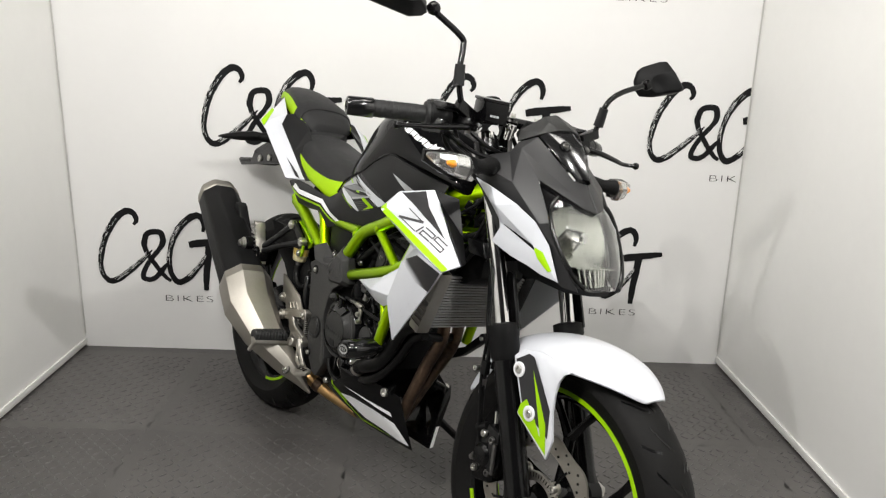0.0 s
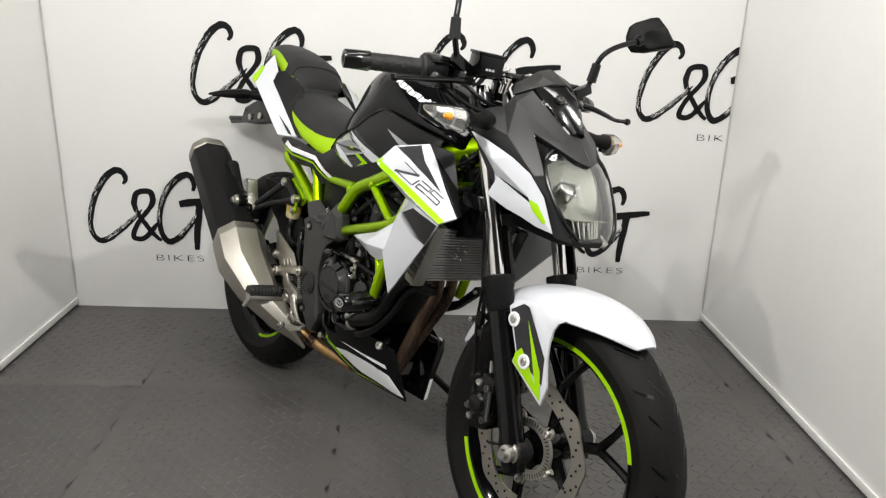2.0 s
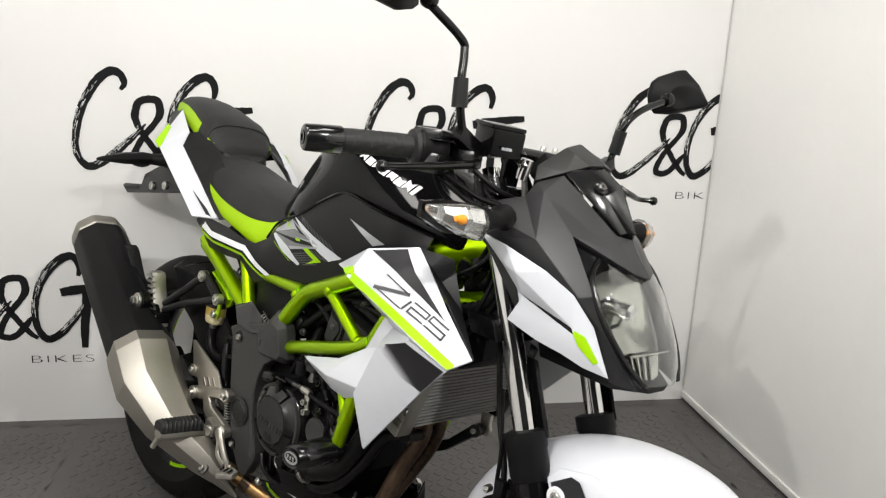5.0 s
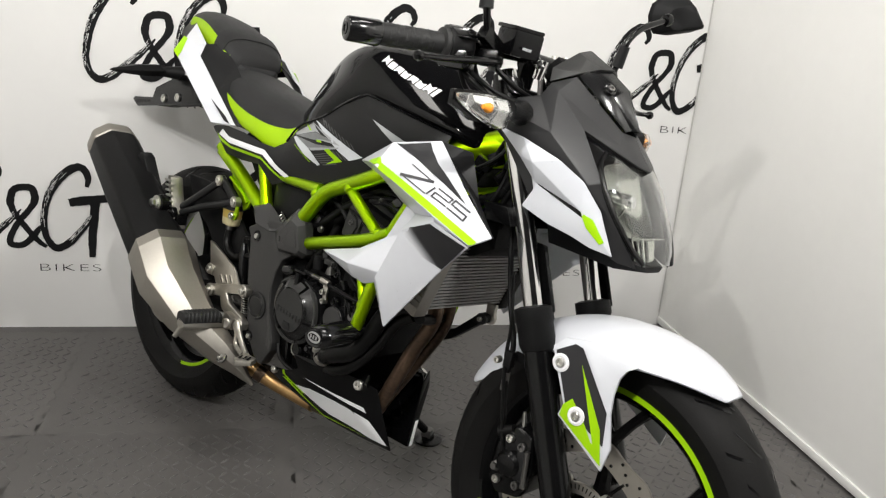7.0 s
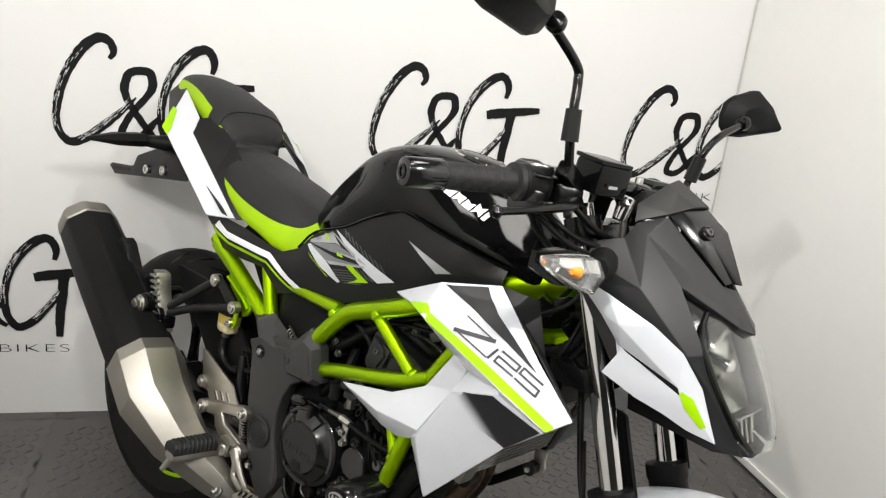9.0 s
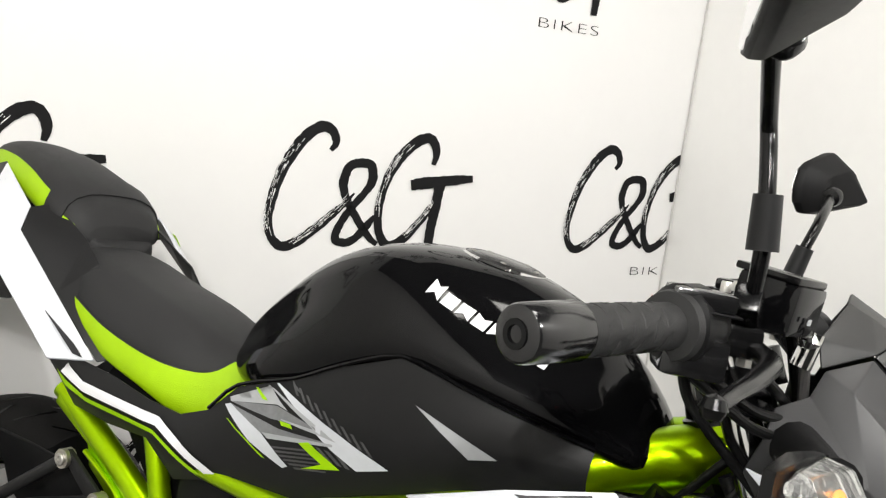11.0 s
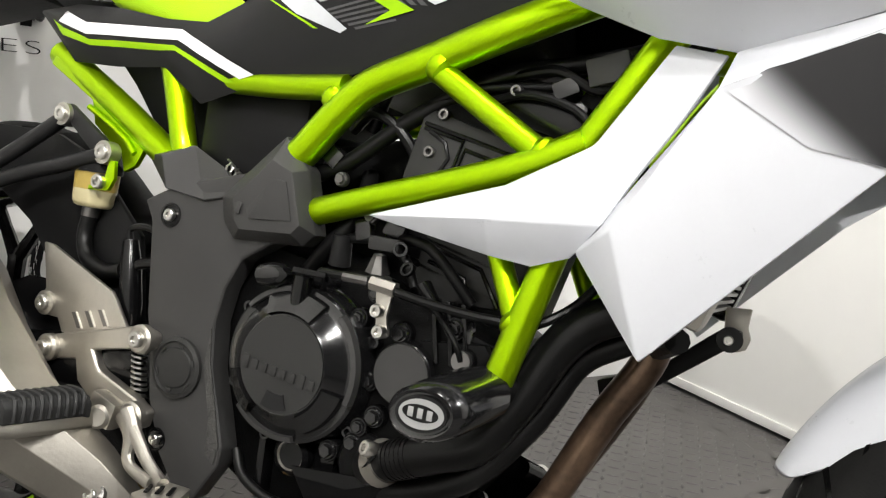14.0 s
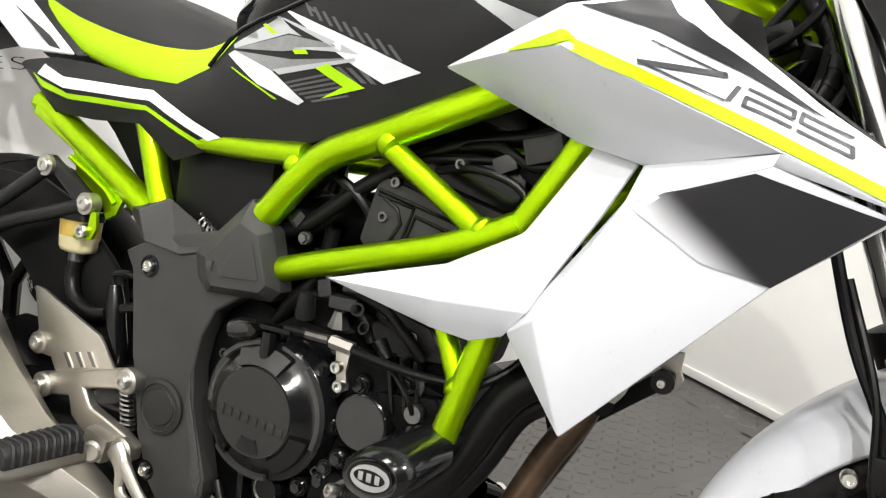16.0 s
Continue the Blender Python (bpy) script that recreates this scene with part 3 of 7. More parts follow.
for i in range(13):
    a = radians(34 + 34 * i / 12)
    d = V(math.cos(a), 0, math.sin(a))
    hug.append([V(RX, 0, RZ) + d * (RR + 0.016 - 0.03 * abs(k / 2) ** 2) + V(0, 0.07 * k / 2, 0) for k in range(-2, 3)])
bm = loft(hug, cap=False, closed=False)
bmesh.ops.solidify(bm, geom=bm.faces[:], thickness=0.003)
part("inner_guard", bm, PLASTIC, swing)
part("hugger_side", bevelled(loft([[V(x, y, z) for x, z in ((-0.543, 0.600), (-0.479, 0.600), (-0.407, 0.597), (-0.350, 0.577), (-0.261, 0.501), (-0.240, 0.412), (-0.332, 0.393), (-0.375, 0.437), (-0.432, 0.494), (-0.50, 0.53))] for y in (-0.078, -0.070)]), 0.002), PLASTIC, swing, "black wheel guard side")
part("chain_guard", prism([(-0.475, 0.405), (-0.439, 0.415), (-0.392, 0.437), (-0.344, 0.436), (-0.268, 0.394), (-0.301, 0.349), (-0.366, 0.360), (-0.411, 0.350), (-0.469, 0.350)], -0.100, -0.090, 0.004), DARK, swing)
part("shock_absorber", tube([(-0.22, 0, 0.36), (-0.19, 0, 0.56)], 0.03, 14, 1), DARK, bike, "black rear shock absorber")
coil = []
for i in range(90):
    a, f = i * 0.45, i / 89
    coil.append((-0.22 + 0.03 * f + 0.038 * math.cos(a), 0.038 * math.sin(a), 0.37 + 0.18 * f))
part("shock_spring", tube(coil, 0.006, 8, 1), DARK, bike)
part("rear_inner_fender", loft([[V(x, y, z) for y, z in ((-0.05, zb), (-0.062, zt - 0.02), (-0.04, zt), (0.04, zt), (0.062, zt - 0.02), (0.05, zb))] for x, zb, zt in ((-0.21, 0.52, 0.69), (-0.27, 0.60, 0.72), (-0.33, 0.665, 0.735), (-0.37, 0.70, 0.74))]), PLASTIC, bike, "black plastic inner fender")

# engine
engine = part("engine", bevelled(loft([[V(x + d, y, z) for x, z in ((-0.17, 0.32), (-0.17, 0.44), (-0.10, 0.52), (0.04, 0.50), (0.15, 0.47), (0.17, 0.38), (0.10, 0.28), (-0.05, 0.265))] for y, d in ((-0.075, 0), (0.095, 0))]), 0.012), ENGINE, bike, "black liquid-cooled single-cylinder engine")
TILTC = pose(0, 0, 0, 0, 14, 0)
CYL = Matrix.Translation((0.09, 0, 0.50)) @ TILTC
def on_cyl(bm):
    bmesh.ops.transform(bm, matrix=CYL, verts=bm.verts)
    return bm
part("cylinder", on_cyl(box((0, 0, 0.05), (0.13, 0.15, 0.11), 0.008)), ENGINE, engine)
part("cylinder_head", on_cyl(box((0, 0, 0.135), (0.15, 0.16, 0.06), 0.012)), ENGINE, engine)
part("cam_cover", on_cyl(box((-0.002, 0, 0.185), (0.13, 0.15, 0.045), 0.014)), DARK, engine)
for k in range(4):
    part("cooling_rib", on_cyl(box((0.0, -0.078, 0.02 + 0.024 * k), (0.125, 0.008, 0.006), 0.002)), ENGINE, engine)
for dx, dz in ((-0.055, 0.115), (0.055, 0.115), (-0.055, 0.15), (0.055, 0.15), (0, 0.19)):
    c = CYL @ V(dx, -0.082, dz)
    bolt(c, 0.0055, engine, mat=DARKBOLT)
CC = V(-0.0235, -0.085, 0.4185)
part("clutch_cover", lathe([(0.075, 0.0), (0.075, 0.012), (0.0725, 0.018), (0.0715, 0.026), (0.069, 0.0285), (0.063, 0.0295), (0.060, 0.031), (0.0475, 0.0405), (0.0455, 0.0425), (0.0445, 0.0432), (0.0, 0.044)], CC, (0, -1, 0), 72), GLOSSY, engine, "gloss black round clutch cover")
for a0, a1, ro, ri, h0, h1 in ((98, 140, 0.0710, 0.0640, 0.0285, 0.034), (-20, 48, 0.0710, 0.0640, 0.0285, 0.034), (225, 283, 0.0710, 0.0640, 0.0285, 0.034)):
    pts = [[CC + V(r * math.cos(a), -y, r * math.sin(a)) for r, y in ((ri, h0), (ri + 0.001, h1), (ro - 0.0015, h1 - 0.001), (ro, h0 - 0.002))] for a in (radians(a0 + (a1 - a0) * i / 12) for i in range(13))]
    part("cover_rib", loft(pts), COVERP, engine)
for a0, a1, r0, r1 in ((62, 118, 0.046, 0.0655), (196, 236, 0.047, 0.064), (296, 344, 0.047, 0.064)):
    pts = []
    for i in range(9):
        a = radians(a0 + (a1 - a0) * i / 8)
        top_at = lambda r: 0.0442 - max(0, r - 0.046) * 0.66
        pts.append([CC + V(r * math.cos(a), -top_at(r) - h, r * math.sin(a)) for r, h in ((r0, -0.003), (r0 + 0.001, 0.0022), (r1 - 0.0015, 0.0030), (r1, -0.003))])
    part("cover_blade", loft(pts), GLOSSY, engine)
for a0, a1 in ((250, 288),):
    pts = [[CC + V(r * math.cos(a), -0.0444 - h, r * math.sin(a)) for r, h in ((0.026, -0.002), (0.0265, 0.0014), (0.0405, 0.0014), (0.041, -0.002))] for a in (radians(a0 + (a1 - a0) * i / 6) for i in range(7))]
    part("cover_blade", loft(pts), MATT, engine)
for a in (25, 80, 150, 205, 250, 320):
    bolt(CC + V(0.078 * math.cos(radians(a)), -0.006, 0.078 * math.sin(radians(a))), 0.0065, engine, length=0.008, mat=GLOSSY)
part("cover_flat", lathe([(0.0435, 0), (0.0435, 0.0006), (0, 0.0006)], CC + V(0, -0.0438, 0), (0, -1, 0), 48), COVERD, engine)
for i in range(8):
    part("raised_mark", box(CC + V(-0.037 + 0.0102 * i, -0.0447, -0.004 - 0.0010 * i), (0.0068, 0.0024, 0.0088 if i not in (0, 6) else 0.0125), 0.0006, pose(0, 0, 0, 0, 6, 0)), COVERD, engine)
part("pulser_cover", lathe([(0.029, 0.0), (0.029, 0.018), (0.0275, 0.0245), (0.0262, 0.0255), (0.0262, 0.0262), (0, 0.0268)], (0.0825, -0.080, 0.431), (0, -1, 0), 40), GLOSSY, engine, "round black pulser cover")
part("pulser_face", lathe([(0.0255, 0), (0.0255, 0.0006), (0, 0.0006)], (0.0825, -0.1064, 0.431), (0, -1, 0), 40), COVERP, engine)
part("case_flange", prism([(0.03, 0.36), (0.12, 0.37), (0.145, 0.42), (0.12, 0.48), (0.06, 0.50), (0.02, 0.47)], -0.09, -0.07, 0.005), ENGINE, engine)
for q in ((0.0485, 0.4175), (0.0728, 0.4646), (0.1354, 0.4542), (0.0434, 0.361), (0.060, 0.388), (0.112, 0.392), (0.122, 0.478), (0.020, 0.348)):
    part("case_boss", lathe([(0.0105, -0.02), (0.0105, -0.001), (0.0095, 0.0005), (0, 0.0005)], (q[0], -0.0985, q[1]), (0, -1, 0), 18), DARK, engine)
    hex_bolt((q[0], -0.0995, q[1]), 0.0062, engine)
part("banjo_eye", lathe([(0.0085, -0.003), (0.0085, 0.003), (0, 0.003)], (0.1354, -0.106, 0.4542), (0, -1, 0), 16), DARKBOLT, engine, "zinc earth lead eye")
part("earth_lead", tube([(0.1354, -0.108, 0.4542), (0.130, -0.112, 0.468), (0.115, -0.108, 0.482), (0.098, -0.10, 0.492)], 0.0026, 8, 5), HOSE, engine)
part("casting_web", prism([(0.090, 0.462), (0.150, 0.470), (0.156, 0.462), (0.150, 0.440), (0.118, 0.430), (0.100, 0.446)], -0.097, -0.085, 0.003), ENGINE, engine)
for k in range(3):
    part("casting_rib", prism([(0.096 + 0.014 * k, 0.500), (0.100 + 0.014 * k, 0.500), (0.112 + 0.014 * k, 0.446), (0.108 + 0.014 * k, 0.446)], -0.100, -0.085, 0.001), DARK, engine)
part("oil_filler", lathe([(0.019, 0), (0.019, 0.010), (0.015, 0.014), (0.013, 0.010), (0, 0.010)], (-0.018, -0.088, 0.333), (0, -1, 0), 24), DARK, engine, "black oil sight boss")
part("sight_ring", lathe([(0.0125, 0.0098), (0.0135, 0.0118), (0.0145, 0.0118), (0.0148, 0.0098)], (-0.018, -0.088, 0.333), (0, -1, 0), 24, closed=True), ALLOY, engine)
for q, r in (((0.030, -0.10, 0.470), 0.0065), ((0.043, -0.10, 0.494), 0.006), ((0.047, -0.10, 0.376), 0.006), ((0.118, -0.10, 0.410), 0.0055)):
    part("case_boss", lathe([(r * 1.5, -0.02), (r * 1.5, -0.002), (r * 1.35, 0), (0, 0)], q, (0, -1, 0), 16), DARK, engine)
    hex_bolt(q, r * 0.8, engine)
part("sump_rib", prism([(-0.06, 0.345), (-0.052, 0.345), (-0.05, 0.285), (-0.058, 0.285)], -0.092, -0.07, 0.002), DARK, engine)
part("sump_rib", prism([(0.0, 0.345), (0.022, 0.35), (0.022, 0.29), (0.0, 0.285)], -0.088, -0.07, 0.003), DARK, engine)
part("sensor_plug", tube([(0.085, -0.095, 0.508), (0.10, -0.10, 0.495)], [0.008, 0.0095, 0.006], 14, 1), DARK, engine)
part("sensor_plug", tube([(-0.008, -0.085, 0.512), (-0.006, -0.09, 0.540)], [0.0105, 0.0105, 0.009], 14, 1), MATT, engine)
part("sensor_plug", tube([(0.033, -0.085, 0.512), (0.034, -0.088, 0.528)], [0.012, 0.011, 0.006], 8, 1), DARKBOLT, engine)
part("lead_eye", lathe([(0.0045, -0.0015), (0.0065, -0.0015), (0.0065, 0.0015), (0.0045, 0.0015)], (0.062, -0.105, 0.536), (0.4, -1, 0.2), 20, closed=True), DARK, engine)
part("lead_eye", lathe([(0.0045, -0.0015), (0.0065, -0.0015), (0.0065, 0.0015), (0.0045, 0.0015)], (0.072, -0.105, 0.520), (-0.2, -1, 0.4), 20, closed=True), DARK, engine)
part("starter_motor", tube([(0.06, -0.06, 0.515), (0.06, 0.06, 0.515)], 0.026, 16, 1), ENGINE, engine)
part("throttle_body", tube([(-0.06, -0.02, 0.60), (0.03, -0.01, 0.62)], 0.028, 16, 1), ENGINE, engine)
part("intake_boot", tube([(-0.12, 0, 0.60), (-0.05, 0, 0.60)], [0.045, 0.034], 16, 1), HOSE, engine)
part("water_pump", lathe([(0.026, 0), (0.026, 0.02), (0.02, 0.028), (0, 0.028)], (0.055, -0.075, 0.345), (0, -1, 0), 24), ENGINE, engine)
# clutch arm, cable and bracket
arm = part("clutch_arm", prism([(-0.065, 0.492), (-0.04, 0.487), (-0.032, 0.497), (-0.04, 0.503), (-0.065, 0.502)], -0.128, -0.112, 0.003), DARK, bike, "black clutch release arm with cable")
part("arm_knob", lathe([(0.004, -0.016), (0.0095, -0.012), (0.0115, 0), (0.0095, 0.012), (0.004, 0.016)], (-0.0545, -0.120, 0.494), (1, 0.1, 0.2), 18), GLOSSY, arm)
part("arm_boss", tube([(-0.022, -0.118, 0.455), (-0.022, -0.118, 0.498)], 0.009, 12, 1), DARK, arm)
part("arm_lever", box((-0.012, -0.12, 0.503), (0.035, 0.014, 0.005), 0.0015), DARK, arm)
part("cable", tube([(-0.005, -0.12, 0.505), (0.04, -0.12, 0.505), (0.10, -0.12, 0.497), (0.16, -0.118, 0.494), (0.20, -0.105, 0.50), (0.24, -0.08, 0.55), (0.30, -0.05, 0.70)], 0.004, 10, 6), HOSE, arm)
part("adjuster", tube([(0.048, -0.12, 0.5045), (0.072, -0.12, 0.502)], 0.0066, 6, 1), ALLOY, arm, "zinc cable adjuster")
part("cable_nut", tube([(0.02, -0.12, 0.505), (0.045, -0.12, 0.505)], 0.0045, 8, 1), DARKBOLT, arm)
part("cable_bracket", prism([(0.052, 0.498), (0.068, 0.498), (0.066, 0.478), (0.070, 0.462), (0.058, 0.458), (0.056, 0.476)], -0.118, -0.114, 0.001), ALLOY, arm, "zinc cable bracket")
for q in ((0.058, 0.482), (0.063, 0.465)):
    bolt((q[0], -0.119, q[1]), 0.006, arm)
# radiator hoses and engine plumbing
HOSES = [
    ("coolant_hose", [(0.062, -0.098, 0.345), (0.09, -0.112, 0.360), (0.13, -0.12, 0.378), (0.165, -0.115, 0.395), (0.19, -0.105, 0.435), (0.215, -0.10, 0.485), (0.245, -0.095, 0.512), (0.29, -0.09, 0.525)], 0.0165, HOSE),
    ("coolant_hose", [(0.06, -0.085, 0.322), (0.12, -0.10, 0.340), (0.165, -0.10, 0.370), (0.20, -0.085, 0.42), (0.225, -0.075, 0.470), (0.26, -0.07, 0.495)], 0.0115, HOSE),
    ("overflow_hose", [(0.02, -0.05, 0.55), (0.05, -0.085, 0.545), (0.09, -0.10, 0.54), (0.13, -0.09, 0.50)], 0.005, HOSE),
    ("wiring_loom", [(-0.10, -0.07, 0.585), (-0.03, -0.08, 0.60), (0.04, -0.075, 0.655), (0.12, -0.07, 0.70), (0.2, -0.06, 0.72), (0.3, -0.05, 0.75)], 0.008, HOSE),
    ("wiring_loom", [(-0.02, -0.085, 0.535), (0.03, -0.09, 0.54), (0.06, -0.092, 0.53), (0.075, -0.092, 0.505)], 0.0045, HOSE),
    ("wiring_loom", [(-0.085, -0.09, 0.32), (-0.07, -0.095, 0.300), (-0.045, -0.095, 0.288), (-0.02, -0.09, 0.283)], 0.0048, HOSE),
    ("throttle_cable", [(0.0, -0.06, 0.63), (0.08, -0.08, 0.68), (0.2, -0.07, 0.70), (0.32, -0.06, 0.76), (0.40, -0.08, 0.86)], 0.004, HOSE),
    ("breather_hose", [(-0.05, -0.07, 0.50), (-0.02, -0.085, 0.53), (0.0, -0.08, 0.56), (-0.01, -0.05, 0.60)], 0.008, HOSE),
    ("plug_lead", [(0.16, -0.03, 0.66), (0.20, -0.06, 0.67), (0.24, -0.07, 0.66), (0.25, -0.05, 0.60)], 0.0045, HOSE),
    ("fuel_hose", [(0.02, -0.04, 0.72), (0.01, -0.07, 0.69), (-0.01, -0.06, 0.64)], 0.006, HOSE),
]
for name, pts, r, m in HOSES:
    part(name, tube(pts, r, 14, 6), m, bike)
part("hose_clamp", tube([(0.074, -0.104, 0.350), (0.084, -0.109, 0.358)], 0.0195, 24, 1), ALLOY, engine, "steel hose clamp")
for k in range(7):
    part("clamp_slot", box((0.0735 + 0.0012 * k, -0.1255 - 0.0003 * k, 0.3535 + 0.0018 * k), (0.006, 0.0016, 0.0009), 0, pose(0, 0, 0, 0, -35, 0)), DARK, engine)
for k in range(6):
    f = k / 5
    part("hose_rib", tube([(0.090 + 0.022 * f, -0.112 - 0.005 * f, 0.360 + 0.010 * f), (0.0925 + 0.022 * f, -0.1126 - 0.005 * f, 0.3612 + 0.010 * f)], 0.0174, 20, 1), HOSE, engine)
bolt((0.074, -0.125, 0.368), 0.007, engine, (-0.5, -1, 0.3), 0.006)
part("wire_connector", box((0.045, -0.10, 0.538), (0.03, 0.012, 0.012), 0.002), COVERD, engine, "black wiring connector")
for pts, r in (([(-0.03, -0.062, 0.64), (0.0, -0.080, 0.655), (0.03, -0.078, 0.64), (0.05, -0.070, 0.61), (0.055, -0.072, 0.575)], 0.0055), ([(0.11, -0.078, 0.675), (0.15, -0.086, 0.682), (0.19, -0.080, 0.672), (0.215, -0.078, 0.645)], 0.004), ([(0.13, -0.072, 0.70), (0.17, -0.082, 0.704), (0.205, -0.082, 0.69), (0.235, -0.075, 0.70)], 0.0048)):
    part("wiring_lead", tube(pts, r, 10, 5), HOSE, bike)
for c, size, a in (((0.045, -0.084, 0.552), (0.020, 0.014, 0.016), 20), ((0.015, -0.088, 0.548), (0.016, 0.012, 0.020), -15), ((-0.035, -0.082, 0.612), (0.026, 0.016, 0.018), 35), ((0.178, -0.080, 0.690), (0.022, 0.014, 0.016), -25)):
    part("plug_block", box(c, size, 0.0025, pose(0, 0, 0, 0, a, 0)), GLOSSY, bike)
for c in ((0.020, -0.090, 0.560), (0.052, -0.090, 0.566), (-0.020, -0.086, 0.590)):
    hex_bolt(c, 0.0052, bike, mat=DARKBOLT)
part("air_box", box((0.04, 0, 0.735), (0.20, 0.15, 0.07), 0.012, pose(0, 0, 0, 0, -14, 0)), PLASTIC, bike, "black air box under the tank")
baffle = part("heat_baffle", prism([(0.040, 0.600), (0.052, 0.655), (0.062, 0.663), (0.145, 0.640), (0.200, 0.612), (0.19, 0.575), (0.10, 0.570), (0.05, 0.588)], -0.084, -0.074, 0.004), COVERD, bike, "black plastic heat baffle")
for pts in ([(0.056, 0.650), (0.145, 0.629)], [(0.056, 0.646), (0.095, 0.637), (0.086, 0.604)], [(0.062, 0.643), (0.078, 0.634), (0.083, 0.621), (0.072, 0.600)], [(0.090, 0.606), (0.098, 0.630), (0.142, 0.619)]):
    part("baffle_groove", tube([(x, -0.0842, z) for x, z in pts], 0.0021, 8, 1), DARK, baffle)
lowb = part("heat_baffle", prism([(0.066, 0.508), (0.072, 0.560), (0.135, 0.575), (0.175, 0.55), (0.160, 0.500), (0.10, 0.495)], -0.082, -0.072, 0.004), COVERD, bike, "black plastic heat baffle")
for pts in ([(0.074, 0.545), (0.130, 0.530), (0.150, 0.500)], [(0.080, 0.530), (0.116, 0.520), (0.120, 0.50)], [(0.070, 0.555), (0.165, 0.545)]):
    part("baffle_groove", tube([(x, -0.0825, z) for x, z in pts], 0.0022, 8, 1), GLOSSY, lowb)
part("regulator", box((0.225, -0.05, 0.68), (0.07, 0.05, 0.035), 0.006, pose(0, 0, 0, 0, 30, 0)), ENGINE, bike)
part("relay_box", box((0.212, -0.08, 0.707), (0.036, 0.02, 0.024), 0.003, pose(0, 0, 0, 0, -18, 0)), COVERP, bike, "dark grey relay")
part("battery_box", box((-0.14, 0, 0.615), (0.13, 0.15, 0.12), 0.01), PLASTIC, bike, "black battery box")
part("coil_spring", tube([(-0.155 + 0.0009 * i, -0.085 + 0.006 * math.sin(i), 0.588 - 0.0006 * i + 0.006 * math.cos(i)) for i in range(40)], 0.0012, 6, 1), BOLT, bike)
# exhaust header
header = part("exhaust_header", tube([(0.21, -0.02, 0.56), (0.258, -0.025, 0.545), (0.275, -0.03, 0.49), (0.242, -0.03, 0.42), (0.200, -0.028, 0.325), (0.162, -0.02, 0.255), (0.09, -0.01, 0.205), (-0.05, -0.02, 0.195), (-0.16, -0.06, 0.215), (-0.21, -0.10, 0.245)], 0.0148, 18, 8), HEADER, bike, "heat-browned exhaust header pipe")
part("mid_pipe", tube([(-0.020, -0.018, 0.1955), (-0.07, -0.026, 0.198), (-0.13, -0.048, 0.209), (-0.18, -0.078, 0.230), (-0.215, -0.103, 0.248)], 0.0172, 20, 6), TEMPERED, header, "straw-coloured heat-tempered pipe")
part("pipe_clamp", tube([(-0.150, -0.060, 0.2165), (-0.166, -0.070, 0.224)], 0.0200, 20, 1), HEADER, header)
part("header", tube([(0.21, 0.03, 0.56), (0.255, 0.025, 0.535), (0.265, 0.015, 0.47), (0.225, 0.0, 0.38), (0.185, -0.002, 0.31), (0.14, 0.0, 0.235)], 0.0135, 16, 6), HEADER, header)
# crash bobbin
def oval(cx, cz, y, a, b, n=32):
    return [V(cx + a * math.cos(t) * 0.966 + b * math.sin(t) * 0.26, y, cz - a * math.cos(t) * 0.05 + b * math.sin(t) * 0.966) for t in (2 * math.pi * j / n for j in range(n))]


bob = part("crash_bobbin", loft([oval(cx, cz, y, a, b) for cx, cz, y, a, b in ((0.170, 0.441, -0.118, 0.021, 0.020), (0.168, 0.440, -0.138, 0.022, 0.021), (0.163, 0.436, -0.142, 0.031, 0.024), (0.155, 0.430, -0.190, 0.031, 0.0235), (0.152, 0.4285, -0.201, 0.0295, 0.022), (0.151, 0.428, -0.206, 0.025, 0.018), (0.151, 0.428, -0.2045, 0.0225, 0.0155))]), GLOSSY, bike, "black crash bobbin with a silver oval badge")
part("badge_rim", loft([oval(0.151, 0.428, y, a, b) for y, a, b in ((-0.2042, 0.0205, 0.0135), (-0.2058, 0.0205, 0.0135))]), DARK, bob)
part("badge", loft([oval(0.1515, 0.428, y, a, b) for y, a, b in ((-0.2055, 0.0180, 0.0110), (-0.2066, 0.0180, 0.0110))]), BADGE, bob, "silver oval badge")
part("badge_ground", loft([oval(0.1510, 0.4285, y, a, b) for y, a, b in ((-0.2060, 0.0145, 0.0062), (-0.2070, 0.0145, 0.0062))]), DARK, bob)
for dx in (-0.0075, 0.0, 0.0075):
    part("badge_mark", box((0.151 + dx, -0.2072, 0.4285), (0.0042, 0.0008, 0.0070), 0.0002), BADGE, bob)

# radiator
RADM = Matrix.Translation((0.335, 0, 0.592)) @ pose(0, 0, 0, 0, 19, 0)
def on_rad(bm):
    bmesh.ops.transform(bm, matrix=RADM, verts=bm.verts)
    return bm
radiator = part("radiator", on_rad(box((-0.012, 0, 0), (0.022, 0.22, 0.135), 0.002)), DARK, bike, "black radiator with fine horizontal fins")
for k in range(19):
    part("fin", on_rad(box((0.002, 0, -0.063 + 0.007 * k), (0.006, 0.218, 0.0032), 0)), FINS, radiator)
for s in (-1, 1):
    part("side_tank", on_rad(box((-0.01, s * 0.122, -0.004), (0.036, 0.034, 0.150), 0.006)), ALLOY if s < 0 else DARK, radiator)
part("lower_arm", prism([(0.215, 0.442), (0.2684, 0.4655), (0.309, 0.5035), (0.322, 0.515), (0.3365, 0.513), (0.3375, 0.499), (0.3237, 0.4925), (0.2645, 0.4425), (0.222, 0.421)], 0.046, 0.064, 0.003, 2), PLASTIC, radiator, "black radiator stay")
part("arm_eye", lathe([(0.0115, -0.004), (0.0115, 0.004), (0, 0.004)], (0.3270, 0.0475, 0.5040), (0.1, -1, 0), 20), MATT, radiator)
